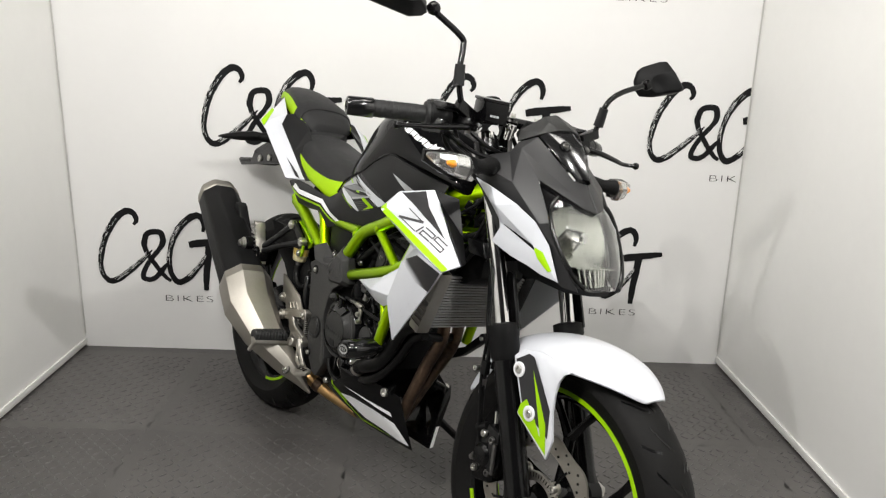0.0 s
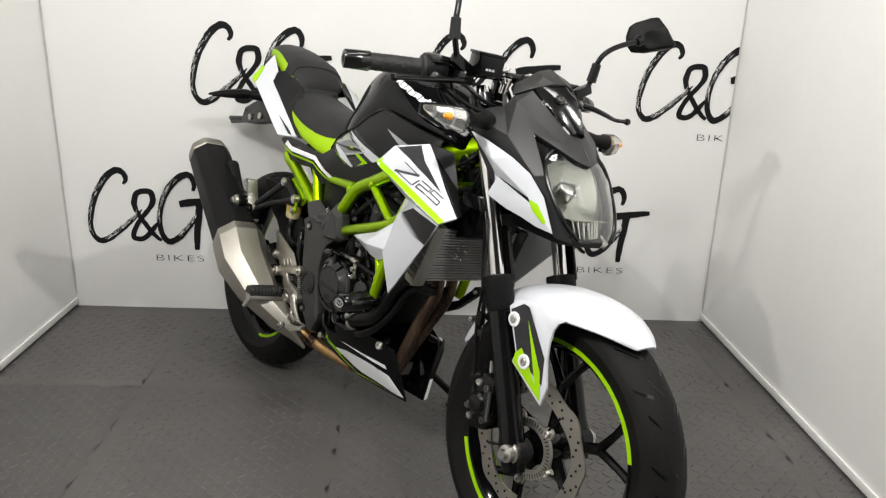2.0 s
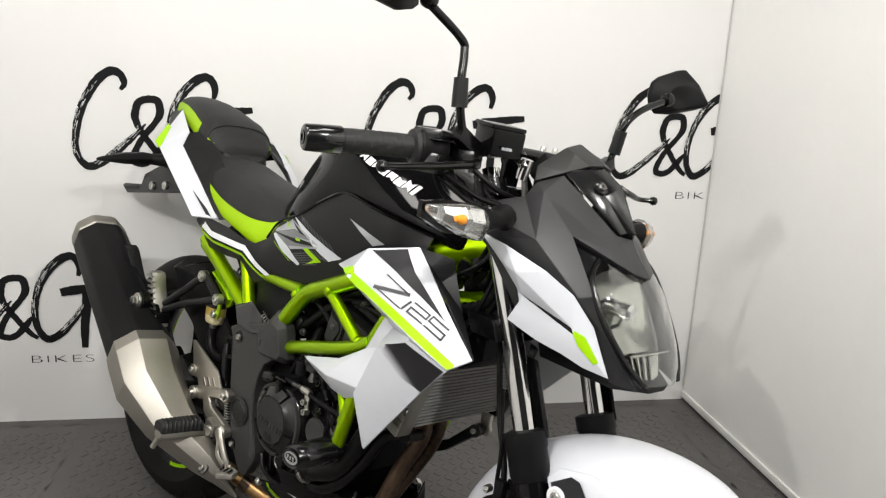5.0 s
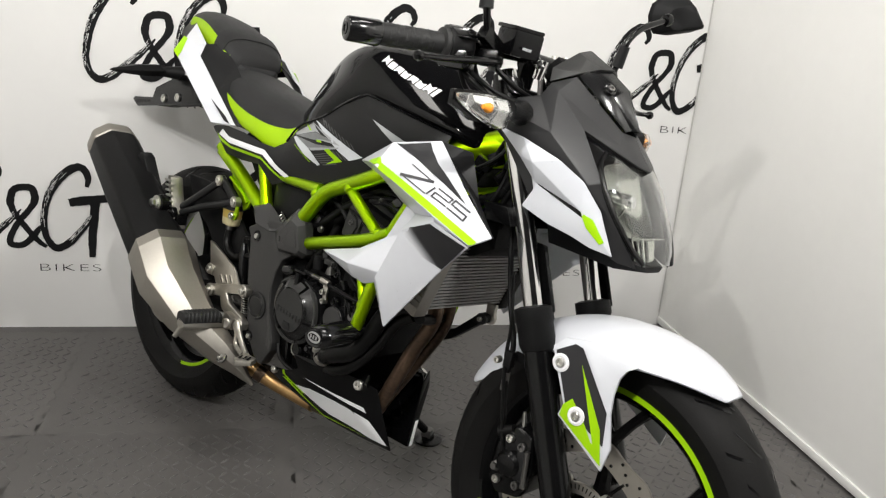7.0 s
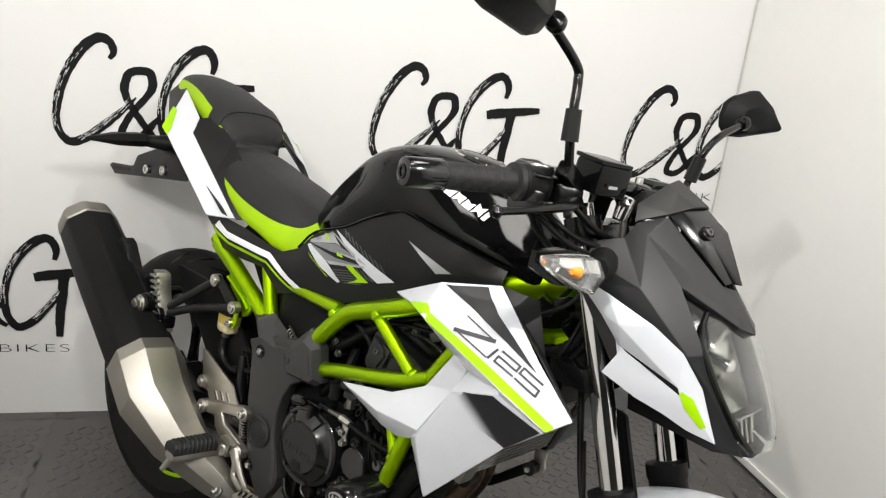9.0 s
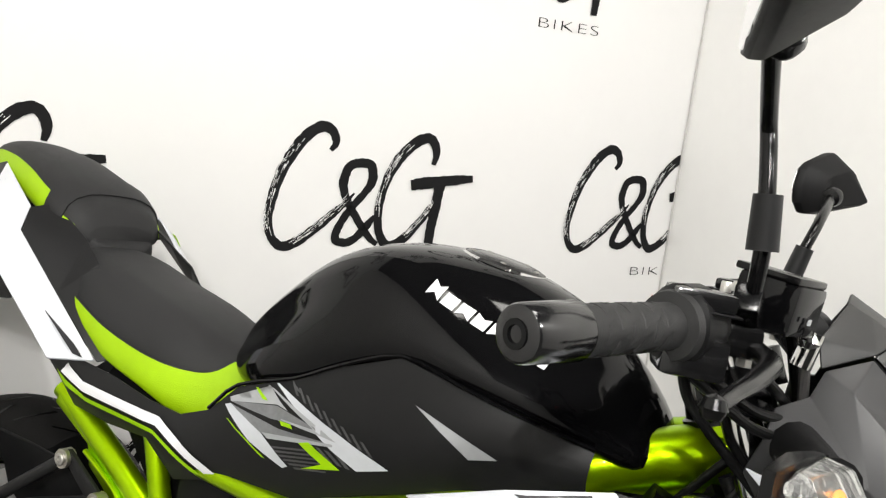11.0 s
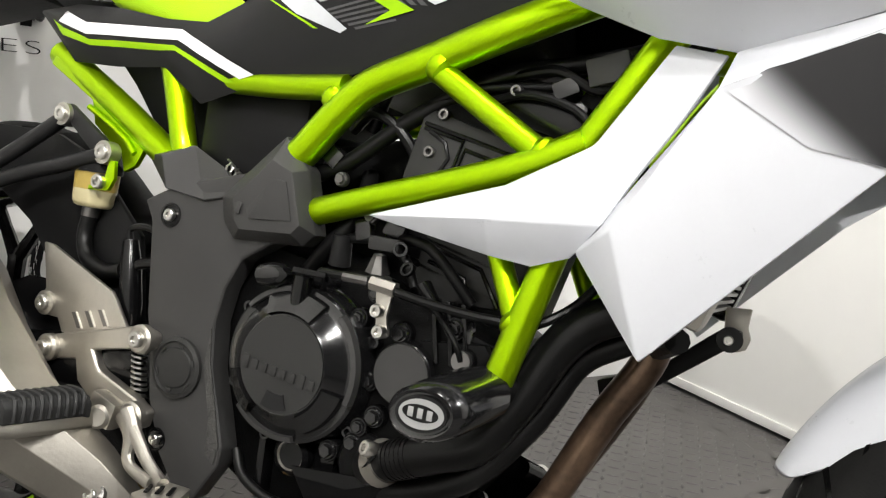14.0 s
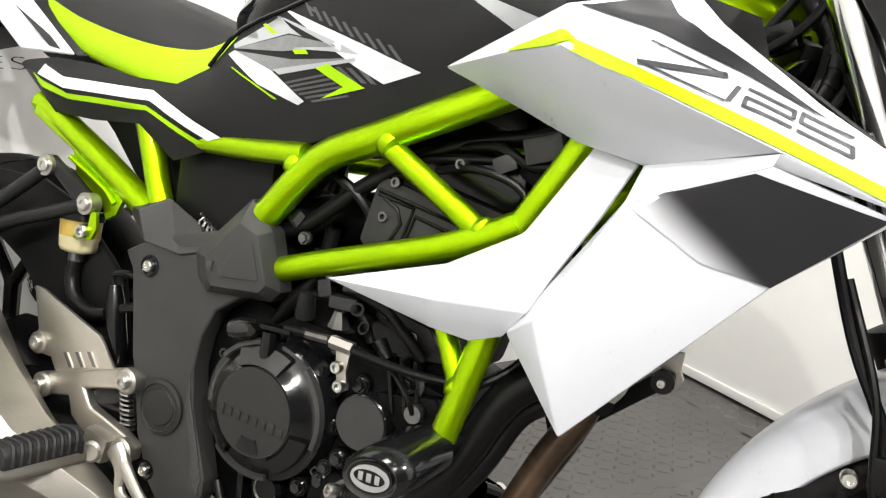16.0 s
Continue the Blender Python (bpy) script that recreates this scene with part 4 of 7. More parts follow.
bolt((0.3265, 0.0435, 0.5035), 0.0045, radiator)
part("eye_bracket", prism([(0.318, 0.532), (0.341, 0.534), (0.340, 0.516), (0.344, 0.506), (0.341, 0.496), (0.333, 0.492), (0.324, 0.494), (0.320, 0.504)], 0.066, 0.074, 0.002, 2), ALLOY, radiator, "cast alloy radiator bracket")
for k in range(6):
    part("tank_rib", on_rad(box((-0.01, -0.1395, -0.060 + 0.012 * k), (0.034, 0.003, 0.004), 0.001)), ALLOY, radiator)
part("cross_stay", tube([(0.25, 0.04, 0.485), (0.275, -0.03, 0.49), (0.30, -0.10, 0.505)], 0.010, 10, 4), PLASTIC, radiator)

# pivot cover
cover = part("pivot_cover", prism([(-0.236, 0.541), (-0.209, 0.555), (-0.166, 0.570), (-0.105, 0.585), (-0.07, 0.610), (-0.052, 0.60), (-0.038, 0.538), (-0.074, 0.519), (-0.104, 0.500), (-0.118, 0.470), (-0.1235, 0.436), (-0.118, 0.391), (-0.102, 0.349), (-0.092, 0.320), (-0.094, 0.302), (-0.118, 0.262), (-0.138, 0.262), (-0.168, 0.297), (-0.190, 0.345), (-0.202, 0.40), (-0.210, 0.43), (-0.224, 0.522)], -0.104, -0.078, 0.004, 3), COVERP, bike, "moulded black frame pivot cover")
NOSE = [(-0.1358, 0.5567), (-0.0720, 0.6215), (-0.0420, 0.5925), (-0.0243, 0.5350), (-0.0360, 0.5230), (-0.1150, 0.5187), (-0.1290, 0.5330)]
FACE = [(-0.1130, 0.5560), (-0.0722, 0.5965), (-0.0490, 0.5880), (-0.0320, 0.5420), (-0.0400, 0.5330), (-0.0980, 0.5290), (-0.1080, 0.5370)]
part("cover_nose", bevelled(loft([[V(x, -0.088, z) for x, z in NOSE], [V(x, -0.1075, z) for x, z in NOSE], [V(x, -0.1235 if i not in (0, 6) else -0.1195, z) for i, (x, z) in enumerate(FACE)]]), 0.0014, 18, 2), COVERP, cover, "", 20)
part("nose_inset", shell([(-0.0700, -0.1225, 0.5800), (-0.0530, -0.1245, 0.5790), (-0.0410, -0.1247, 0.5440), (-0.0890, -0.1235, 0.5400), (-0.0960, -0.1205, 0.5500)], [(0, 1, 2, 3), (0, 3, 4)], 0.003, 0.001, (-0.07, 0, 0.56)), COVERP, cover, "", 14)
part("nose_notch", box((-0.1035, -0.1205, 0.5485), (0.006, 0.004, 0.011), 0.001, pose(0, 0, 0, 0, 10, 0)), COVERP, cover)
part("cover_peak", shell([(-0.2635, -0.082, 0.5884), (-0.2002, -0.084, 0.6040), (-0.1520, -0.090, 0.5846), (-0.1580, -0.1080, 0.5500), (-0.2089, -0.1065, 0.5553), (-0.2180, -0.1100, 0.5880), (-0.1180, -0.1065, 0.5600)], [(0, 5, 4), (0, 1, 5), (5, 1, 3, 4), (1, 2, 3), (2, 6, 3)], 0.004, 0.0012, (-0.19, 0, 0.55)), COVERP, cover, "", 10)
part("bolt_recess", lathe([(0.0125, -0.001), (0.0125, 0.0008), (0.0105, 0.0012), (0.0095, 0.0002), (0, 0.0002)], (-0.1984, -0.1042, 0.5298), (0, -1, 0), 24), DARK, cover)
part("bolt_recess", lathe([(0.0115, -0.001), (0.0115, 0.0008), (0.0098, 0.0012), (0.009, 0.0002), (0, 0.0002)], (-0.1716, -0.1042, 0.3094), (0, -1, 0), 24), DARK, cover)
for k in range(6):
    a = radians(60 * k + 20)
    part("cap_mark", box((-0.159 + 0.0225 * math.cos(a), -0.1085, 0.384 + 0.0225 * math.sin(a)), (0.007, 0.0012, 0.0016), 0.0003, pose(0, 0, 0, 0, 90 - 60 * k - 20, 0)), COVERP, cover)
part("grip_strip", prism([(-0.121, 0.400), (-0.106, 0.356), (-0.0955, 0.322), (-0.098, 0.303), (-0.110, 0.310), (-0.112, 0.345), (-0.127, 0.392), (-0.1255, 0.43)], -0.1052, -0.1035, 0.0005), GRAINY, cover, "grainy grip strip")
part("pivot_cap", lathe([(0.030, 0), (0.030, 0.005), (0.026, 0.0065), (0.025, 0.0045), (0.020, 0.0045), (0.019, 0.006), (0, 0.0065)], (-0.159, -0.103, 0.384), (0, -1, 0), 36), COVERD, cover, "round black pivot cap")
bolt((-0.1984, -0.106, 0.5298), 0.0062, cover, length=0.0035)
bolt((-0.1716, -0.106, 0.3094), 0.0056, cover, length=0.0035)
part("left_pivot_cover", prism([(-0.235, 0.572), (-0.07, 0.617), (-0.038, 0.538), (-0.127, 0.45), (-0.092, 0.31), (-0.14, 0.262), (-0.193, 0.345)], 0.085, 0.10, 0.004), COVERP, bike)

# footrest hanger, peg, heel guard and brake pedal
hanger = part("footrest_hanger", prism([(-0.332, 0.382), (-0.205, 0.417), (-0.185, 0.412), (-0.184, 0.397), (-0.228, 0.388), (-0.262, 0.380), (-0.250, 0.362), (-0.196, 0.345), (-0.178, 0.335), (-0.182, 0.318), (-0.206, 0.318), (-0.262, 0.334), (-0.278, 0.345), (-0.285, 0.366), (-0.325, 0.358)], -0.116, -0.102, 0.004, 3), ALLOY, bike, "cast alloy footrest hanger with heel guard")
for q in ((-0.322, 0.371), (-0.197, 0.405), (-0.193, 0.329)):
    part("bolt_boss", lathe([(0.0145, 0), (0.0145, 0.007), (0.012, 0.009), (0, 0.009)], (q[0], -0.114, q[1]), (0, -1, 0), 22), ALLOY, hanger)
    bolt((q[0], -0.125, q[1]), 0.008, hanger, length=0.004)
part("heel_guard", prism([(-0.359, 0.478), (-0.345, 0.477), (-0.252, 0.443), (-0.244, 0.435), (-0.221, 0.407), (-0.226, 0.402), (-0.300, 0.388), (-0.313, 0.388), (-0.322, 0.402), (-0.336, 0.402), (-0.350, 0.410), (-0.352, 0.420), (-0.346, 0.430)], -0.113, -0.108, 0.0018), ALLOY, hanger, "plain alloy heel guard")
for k in range(3):
    x = -0.302 + 0.018 * k
    part("heel_slot", prism([(x, 0.412 + 0.0045 * k), (x + 0.006, 0.413 + 0.0045 * k), (x + 0.017, 0.398 + 0.0045 * k), (x + 0.011, 0.397 + 0.0045 * k)], -0.1136, -0.1128, 0), DARKBOLT, hanger)
    part("slot_edge", tube([(x + 0.007, -0.1135, 0.4130 + 0.0045 * k), (x + 0.018, -0.1135, 0.398 + 0.0045 * k)], 0.0012, 6, 1), ALLOY, hanger)
part("bolt_boss", lathe([(0.013, -0.004), (0.013, 0.003), (0.011, 0.004), (0, 0.004)], (-0.341, -0.113, 0.415), (0, -1, 0), 20), ALLOY, hanger)
bolt((-0.341, -0.118, 0.415), 0.0085, hanger, length=0.004)
peg = part("footpeg", bevelled(loft([[V(xc + a, y, zc + b) for a, b in ((-h, -0.010), (-h * 0.8, 0.004), (h * 0.8, 0.004), (h, -0.010), (h * 0.6, -0.016), (-h * 0.6, -0.016))] for xc, y, zc, h in ((-0.236, -0.128, 0.324, 0.013), (-0.238, -0.15, 0.326, 0.016), (-0.243, -0.222, 0.328, 0.017), (-0.245, -0.232, 0.330, 0.013))]), 0.002), ALLOY, bike, "alloy footpeg with a black ribbed rubber")
part("peg_rubber", bevelled(loft([[V(xc + a, y, zc + b) for a, b in ((-0.017, -0.006), (-0.017, 0.009), (-0.011, 0.016), (0.011, 0.016), (0.017, 0.009), (0.017, -0.006))] for xc, y, zc in ((-0.238, -0.143, 0.329), (-0.240, -0.150, 0.331), (-0.244, -0.224, 0.333), (-0.245, -0.232, 0.333))]), 0.0025), GRIP, peg, "ribbed black rubber")
for k in range(9):
    yy = -0.150 - 0.0088 * k
    xm = -0.240 - 0.0005 * k
    part("peg_rib", tube([(xm - 0.016, yy - 0.002, 0.340), (xm - 0.010, yy, 0.3487), (xm + 0.010, yy, 0.3487), (xm + 0.0165, yy - 0.002, 0.341), (xm + 0.0175, yy - 0.003, 0.329)], 0.0024, 6, 3), GRIP, peg)
part("peg_pivot", lathe([(0.012, -0.014), (0.012, 0.010), (0.009, 0.013), (0, 0.013)], (-0.226, -0.124, 0.322), (0.4, -1, 0.1), 16), ALLOY, peg)
part("peg_clevis", box((-0.226, -0.120, 0.328), (0.036, 0.020, 0.030), 0.006, pose(0, 0, 0, 0, 15, 0)), ALLOY, peg)
part("peg_feeler", tube([(-0.246, -0.224, 0.318), (-0.258, -0.232, 0.290)], [0.0065, 0.0055], 10, 1), ALLOY, peg)
pedal = part("brake_pedal", tube([(-0.198, -0.120, 0.330), (-0.186, -0.124, 0.320), (-0.181, -0.127, 0.310), (-0.1795, -0.130, 0.296), (-0.172, -0.133, 0.288), (-0.155, -0.135, 0.283), (-0.138, -0.138, 0.281)], [0.011, 0.0085, 0.0055, 0.0050, 0.0055], 12, 5, flat=1.25), ALLOY, bike, "cast alloy brake pedal")
part("pedal_arm", tube([(-0.186, -0.125, 0.322), (-0.172, -0.128, 0.312), (-0.155, -0.131, 0.298), (-0.136, -0.134, 0.287), (-0.125, -0.138, 0.283)], [0.0075, 0.0060, 0.0055, 0.0065], 12, 5, flat=1.2), ALLOY, pedal)
PAD = [(-0.1500, -0.150, 0.2725), (-0.1340, -0.158, 0.2700), (-0.0960, -0.146, 0.2815), (-0.0975, -0.130, 0.2865), (-0.1270, -0.132, 0.2865)]
part("pedal_pad", bevelled(loft([[V(x, y, z + d) for x, y, z in PAD] for d in (-0.011, 0.0)]), 0.002), ALLOY, pedal)
for k in range(3):
    part("pad_groove", box((-0.1340 + 0.0125 * k, -0.1445 + 0.0008 * k, 0.2795 + 0.0019 * k), (0.0042, 0.015, 0.002), 0.0006, pose(0, 0, 0, 8, -10, 20)), DARK, pedal)
part("return_spring", tube([(-0.217 + 0.0075 * math.cos(i * 0.7) + 0.0001 * i, -0.098 + 0.0075 * math.sin(i * 0.7), 0.392 - 0.00058 * i) for i in range(82)], 0.0014, 6, 1), BOLT, pedal)
master = part("rear_master_cylinder", tube([(-0.262, -0.088, 0.495), (-0.255, -0.09, 0.47), (-0.245, -0.092, 0.43), (-0.238, -0.092, 0.405)], [0.008, 0.011, 0.012, 0.008], 14, 2), DARK, bike, "black rear brake master cylinder")
part("link_hose", tube([(-0.255, -0.09, 0.465), (-0.24, -0.09, 0.474), (-0.21, -0.088, 0.48)], 0.0055, 10, 4), HOSE, master)
part("pressure_line", tube([(-0.262, -0.088, 0.493), (-0.265, -0.088, 0.507), (-0.245, -0.088, 0.512), (-0.22, -0.088, 0.507)], 0.0035, 8, 4), HOSE, master)
def rounded(cx, cy, z, a, b, n=24):
    return [V(cx + a * math.copysign(abs(math.cos(t)) ** 0.7, math.cos(t)), cy + b * math.copysign(abs(math.sin(t)) ** 0.7, math.sin(t)), z) for t in (2 * math.pi * j / n for j in range(n))]


pot = part("fluid_reservoir", loft([rounded(-0.327, -0.086, z, a, b) for z, a, b in ((0.522, 0.016, 0.012), (0.5235, 0.020, 0.015), (0.528, 0.0225, 0.017), (0.541, 0.0235, 0.0175))]), CREAM, bike, "cream translucent brake fluid reservoir with dark lid", 50)
part("pot_fluid", loft([rounded(-0.327, -0.086, z, a, b) for z, a, b in ((0.541, 0.0234, 0.0174), (0.560, 0.0240, 0.0180))]), FLUID, pot, "amber fluid level", 50)
part("pot_lid", loft([rounded(-0.327, -0.086, z, a, b) for z, a, b in ((0.560, 0.026, 0.020), (0.568, 0.026, 0.020), (0.571, 0.024, 0.018))]), PLASTIC, pot, "", 50)
part("pot_neck", tube([(-0.329, -0.085, 0.524), (-0.330, -0.085, 0.512)], [0.010, 0.0095], 14, 1), DARKBOLT, pot)
part("pot_hose", tube([(-0.330, -0.085, 0.515), (-0.331, -0.087, 0.49), (-0.318, -0.09, 0.468), (-0.290, -0.09, 0.458), (-0.265, -0.09, 0.463)], 0.0085, 12, 5), HOSE, pot)
bolt((-0.299, -0.107, 0.551), 0.0082, pot, length=0.006)
part("pot_tab", prism([(-0.316, 0.541), (-0.288, 0.543), (-0.281, 0.556), (-0.284, 0.575), (-0.292, 0.574), (-0.296, 0.549), (-0.316, 0.546)], -0.106, -0.101, 0.001), GREEN, pot)

# pillion footrest bracket
bracket = part("pillion_bracket", tube([(-0.370, -0.099, 0.617), (-0.42, -0.112, 0.575), (-0.478, -0.135, 0.522), (-0.492, -0.142, 0.505)], 0.0085, 12, 4), MATT, bike, "black tubular pillion footrest bracket")
part("brace", tube([(-0.301, -0.10, 0.582), (-0.36, -0.106, 0.562), (-0.41, -0.115, 0.545), (-0.47, -0.135, 0.515)], 0.0085, 12, 4), MATT, bracket)
part("cross_piece", prism([(-0.385, 0.625), (-0.365, 0.63), (-0.292, 0.588), (-0.292, 0.573), (-0.31, 0.572)], -0.103, -0.096, 0.002), MATT, bracket)
for q in ((-0.370, 0.617), (-0.301, 0.582)):
    part("bolt_boss", lathe([(0.0125, -0.01), (0.0125, 0.004), (0, 0.004)], (q[0], -0.104, q[1]), (0, -1, 0), 18), ALLOY, bracket)
    bolt((q[0], -0.109, q[1]), 0.008, bracket, length=0.003)
part("folded_peg", bevelled(loft([[V(x + a, y, z) for a, y in ((-0.014, -0.150), (0.012, -0.158), (0.014, -0.126), (-0.012, -0.122))] for x, z in ((-0.461, 0.482), (-0.476, 0.525), (-0.499, 0.588), (-0.503, 0.597))]), 0.003), ALLOY, bracket, "folded alloy pillion peg")
for k in range(7):
    f = k / 6
    part("peg_tooth", box((-0.472 - 0.026 * f, -0.157, 0.520 + 0.068 * f), (0.024, 0.007, 0.0045), 0.001), BOLT, bracket)
part("peg_knuckle", box((-0.468, -0.138, 0.502), (0.04, 0.03, 0.026), 0.005), DARK, bracket)
part("hanger_lug", prism([(-0.515, 0.545), (-0.49, 0.555), (-0.455, 0.52), (-0.46, 0.49), (-0.48, 0.49), (-0.505, 0.52)], -0.16, -0.145, 0.004), DARK, bracket)
part("lug_boss", lathe([(0.02, -0.02), (0.02, 0.006), (0.014, 0.01), (0, 0.010)], (-0.493, -0.172, 0.533), (0, -1, 0), 24), DARK, bracket)
part("lug_washer", lathe([(0.0175, -0.002), (0.0175, 0.0012), (0.0165, 0.002), (0, 0.002)], (-0.493, -0.183, 0.533), (0, -1, 0), 24), BOLT, bracket, "bright zinc washer")
hex_bolt((-0.493, -0.187, 0.533), 0.0105, bracket, mat=BOLT)

# silencer
def oct_ring(c, a, b, d, k=0.45):
    d = Vector(d).normalized()
    p = d.cross(V(0, 1, 0)).normalized()
    p = -p if p.z < 0 else p
    s = p.cross(d).normalized()
    s = -s if s.y > 0 else s
    return [Vector(c) + s * (a * u) + p * (b * v) for u, v in ((k, 1), (1, k), (1, -k), (k, -1), (-k, -1), (-1, -k), (-1, k), (-k, 1))]


E0, E1 = V(-0.437, -0.188, 0.430), V(-0.828, -0.146, 0.632)
ED = E1 - E0
silencer = part("silencer", bevelled(loft([oct_ring(E0 + ED * f, a, b, ED) for f, a, b in ((0, 0.064, 0.060), (0.5, 0.063, 0.059), (0.90, 0.060, 0.056))]), 0.010, 20, 3), PLASTIC, bike, "black silencer with a stainless end cap and collector")
part("end_cap", bevelled(loft([oct_ring(E0 + ED * f, a, b, ED) for f, a, b in ((0.895, 0.0605, 0.0565), (0.97, 0.058, 0.054), (1.0, 0.046, 0.042))]), 0.008, 20, 3), STEEL, silencer, "brushed steel end cap")
part("outlet", lathe([(0.024, 0), (0.024, 0.006), (0.019, 0.006), (0.019, -0.002), (0, -0.002)], E1, ED, 24), DARK, silencer)
part("collector", bevelled(loft([oct_ring(c, a, b, d) for c, a, b, d in [(E0 + ED * 0.015, 0.0655, 0.0615, ED), (E0 - ED * 0.05, 0.068, 0.063, ED), (V(-0.365, -0.192, 0.37), 0.066, 0.058, ED), (V(-0.30, -0.172, 0.315), 0.052, 0.046, (-1, -0.25, 0.75)), (V(-0.22, -0.135, 0.262), 0.030, 0.036, (-1, -0.4, 0.7)), (V(-0.178, -0.112, 0.232), 0.014, 0.02, (-1, -0.4, 0.7)), (V(-0.140, -0.098, 0.205), 0.002, 0.004, (-1, -0.4, 0.7))]]), 0.005, 14, 3), STEEL, silencer, "brushed stainless collector")
part("shield_recess", lathe([(0.013, -0.004), (0.013, 0.001), (0.0105, 0.002), (0.010, 0.0), (0, 0.0)], (-0.1960, -0.1500, 0.2560), (0.1, -1, 0.5), 22), DARKBOLT, silencer)
bolt((-0.196, -0.152, 0.257), 0.0065, silencer, (0.1, -1, 0.5), 0.004)
part("heat_shield", prism([(-0.69, 0.60), (-0.655, 0.628), (-0.638, 0.62), (-0.57, 0.535), (-0.585, 0.515), (-0.625, 0.52)], -0.150, -0.120, 0.004), MATT, silencer, "black silencer hanger plate")

# belly pan: two tapering halves
PAN = [(-0.14, -0.083, 0.252), (-0.028, -0.098, 0.281), (-0.012, -0.107, 0.327), (0.09, -0.104, 0.339), (0.165, -0.074, 0.330), (0.190, -0.055, 0.318), (0.216, -0.010, 0.190), (0.130, -0.014, 0.184), (0.05, -0.035, 0.192), (-0.015, -0.055, 0.212), (0.10, -0.072, 0.275), (0.02, -0.090, 0.27), (0.006, -0.104, 0.301)]
PANF = [(0, 1, 11, 9), (1, 12, 11), (12, 2, 3), (12, 3, 10, 11), (3, 4, 5, 10), (5, 6, 10), (6, 7, 10), (7, 8, 11, 10), (8, 9, 11)]
for mir in (False, True):
    k = -1 if mir else 1
    bm = shell(PAN, PANF, 0.003, 0.0015, (0.08, 0.02, 0.28), mirror=mir)
    out = 0.030 if mir else 0.0
    bmesh.ops.translate(bm, vec=(0, out, 0), verts=bm.verts)
    pan = part("belly_pan", bm, GLOSS, bike, "black belly pan with white and lime flashes")
    part("pan_bracket", tube([(0.15, out - 0.05 * k, 0.33), (0.17, out - 0.075 * k, 0.318)], 0.009, 10, 1), DARK, pan)
    bolt((0.161, out - 0.078 * k, 0.321), 0.0105, pan, (0.2, -k, 0.1), 0.005)
    bolt((-0.085, out - 0.09 * k, 0.262), 0.008, pan, (0, -k, 0), 0.004)
part("pan_flange", shell([(0.190, 0.086, 0.318), (0.216, 0.041, 0.190), (0.213, 0.056, 0.190), (0.190, 0.104, 0.305), (0.180, 0.108, 0.335)], [(0, 1, 2, 3), (0, 3, 4)], 0.003, 0.001, (0.1, 0.05, 0.28)), GLOSS, bike, "black folded belly pan edge")
part("flange_flash", shell([(0.2085, 0.060, 0.240), (0.2185, 0.043, 0.192), (0.2160, 0.054, 0.192), (0.2060, 0.071, 0.240)], [(0, 1, 2, 3)], 0.001, 0, (0.1, 0.05, 0.28)), DECALWHITE, bike, "white flash on the belly pan edge")
UPL = (0, -math.sin(radians(10)), math.cos(radians(10)))
stand = part("side_stand", tube([(-0.02, 0.085, 0.275), (0.005, 0.20, 0.19), (0.027, 0.325, 0.092)], [0.013, 0.011, 0.010], 12, 3), DARK, bike, "black side stand")
part("stand_foot", lathe([(0.034, 0), (0.036, 0.004), (0.033, 0.006), (0.016, 0.008), (0.014, 0.018), (0, 0.019)], (0.029, 0.342, 0.0612), UPL, 24), DARK, stand)
part("stand_knuckle", box((0.029, 0.334, 0.084), (0.024, 0.022, 0.022), 0.003, pose(0, 0, 0, 10, 0, 20)), DARKBOLT, stand)
part("stand_spring", tube([(-0.01 + 0.010 * math.cos(i * 0.8) + 0.0003 * i, 0.10 + 0.0012 * i, 0.262 - 0.0009 * i + 0.010 * math.sin(i * 0.8)) for i in range(70)], 0.0016, 6, 1), DARK, stand)

# ---- bodywork ----
from mathutils.bvhtree import BVHTree


def surface(ob):
    return BVHTree.FromObject(ob, bpy.context.evaluated_depsgraph_get())


def decal(name, pts, tree, mat, parent, way=(0, 1, 0), off=0.0007, cuts=2, label=""):
    """A printed film laid on a surface: a flat outline in space, pressed along a direction on to the surface."""
    bm = bmesh.new()
    w = Vector(way).normalized()
    f = bm.faces.new([bm.verts.new(p) for p in pts])
    bmesh.ops.triangulate(bm, faces=[f])
    if cuts:
        bmesh.ops.subdivide_edges(bm, edges=bm.edges[:], cuts=cuts, use_grid_fill=True)
    for v in bm.verts:
        place, normal, _, _ = tree.ray_cast(v.co - w * 0.25, w)
        if place is None:
            near = tree.find_nearest(v.co)
            place, normal = near[0], near[1]
        v.co = place + (normal if normal.dot(w) < 0 else -normal) * off
    return part(name, bm, mat, parent, label, 60)


def smoothed(ob, level=2):
    mod = ob.modifiers.new("smooth", "SUBSURF")
    mod.levels = mod.render_levels = level
    return ob


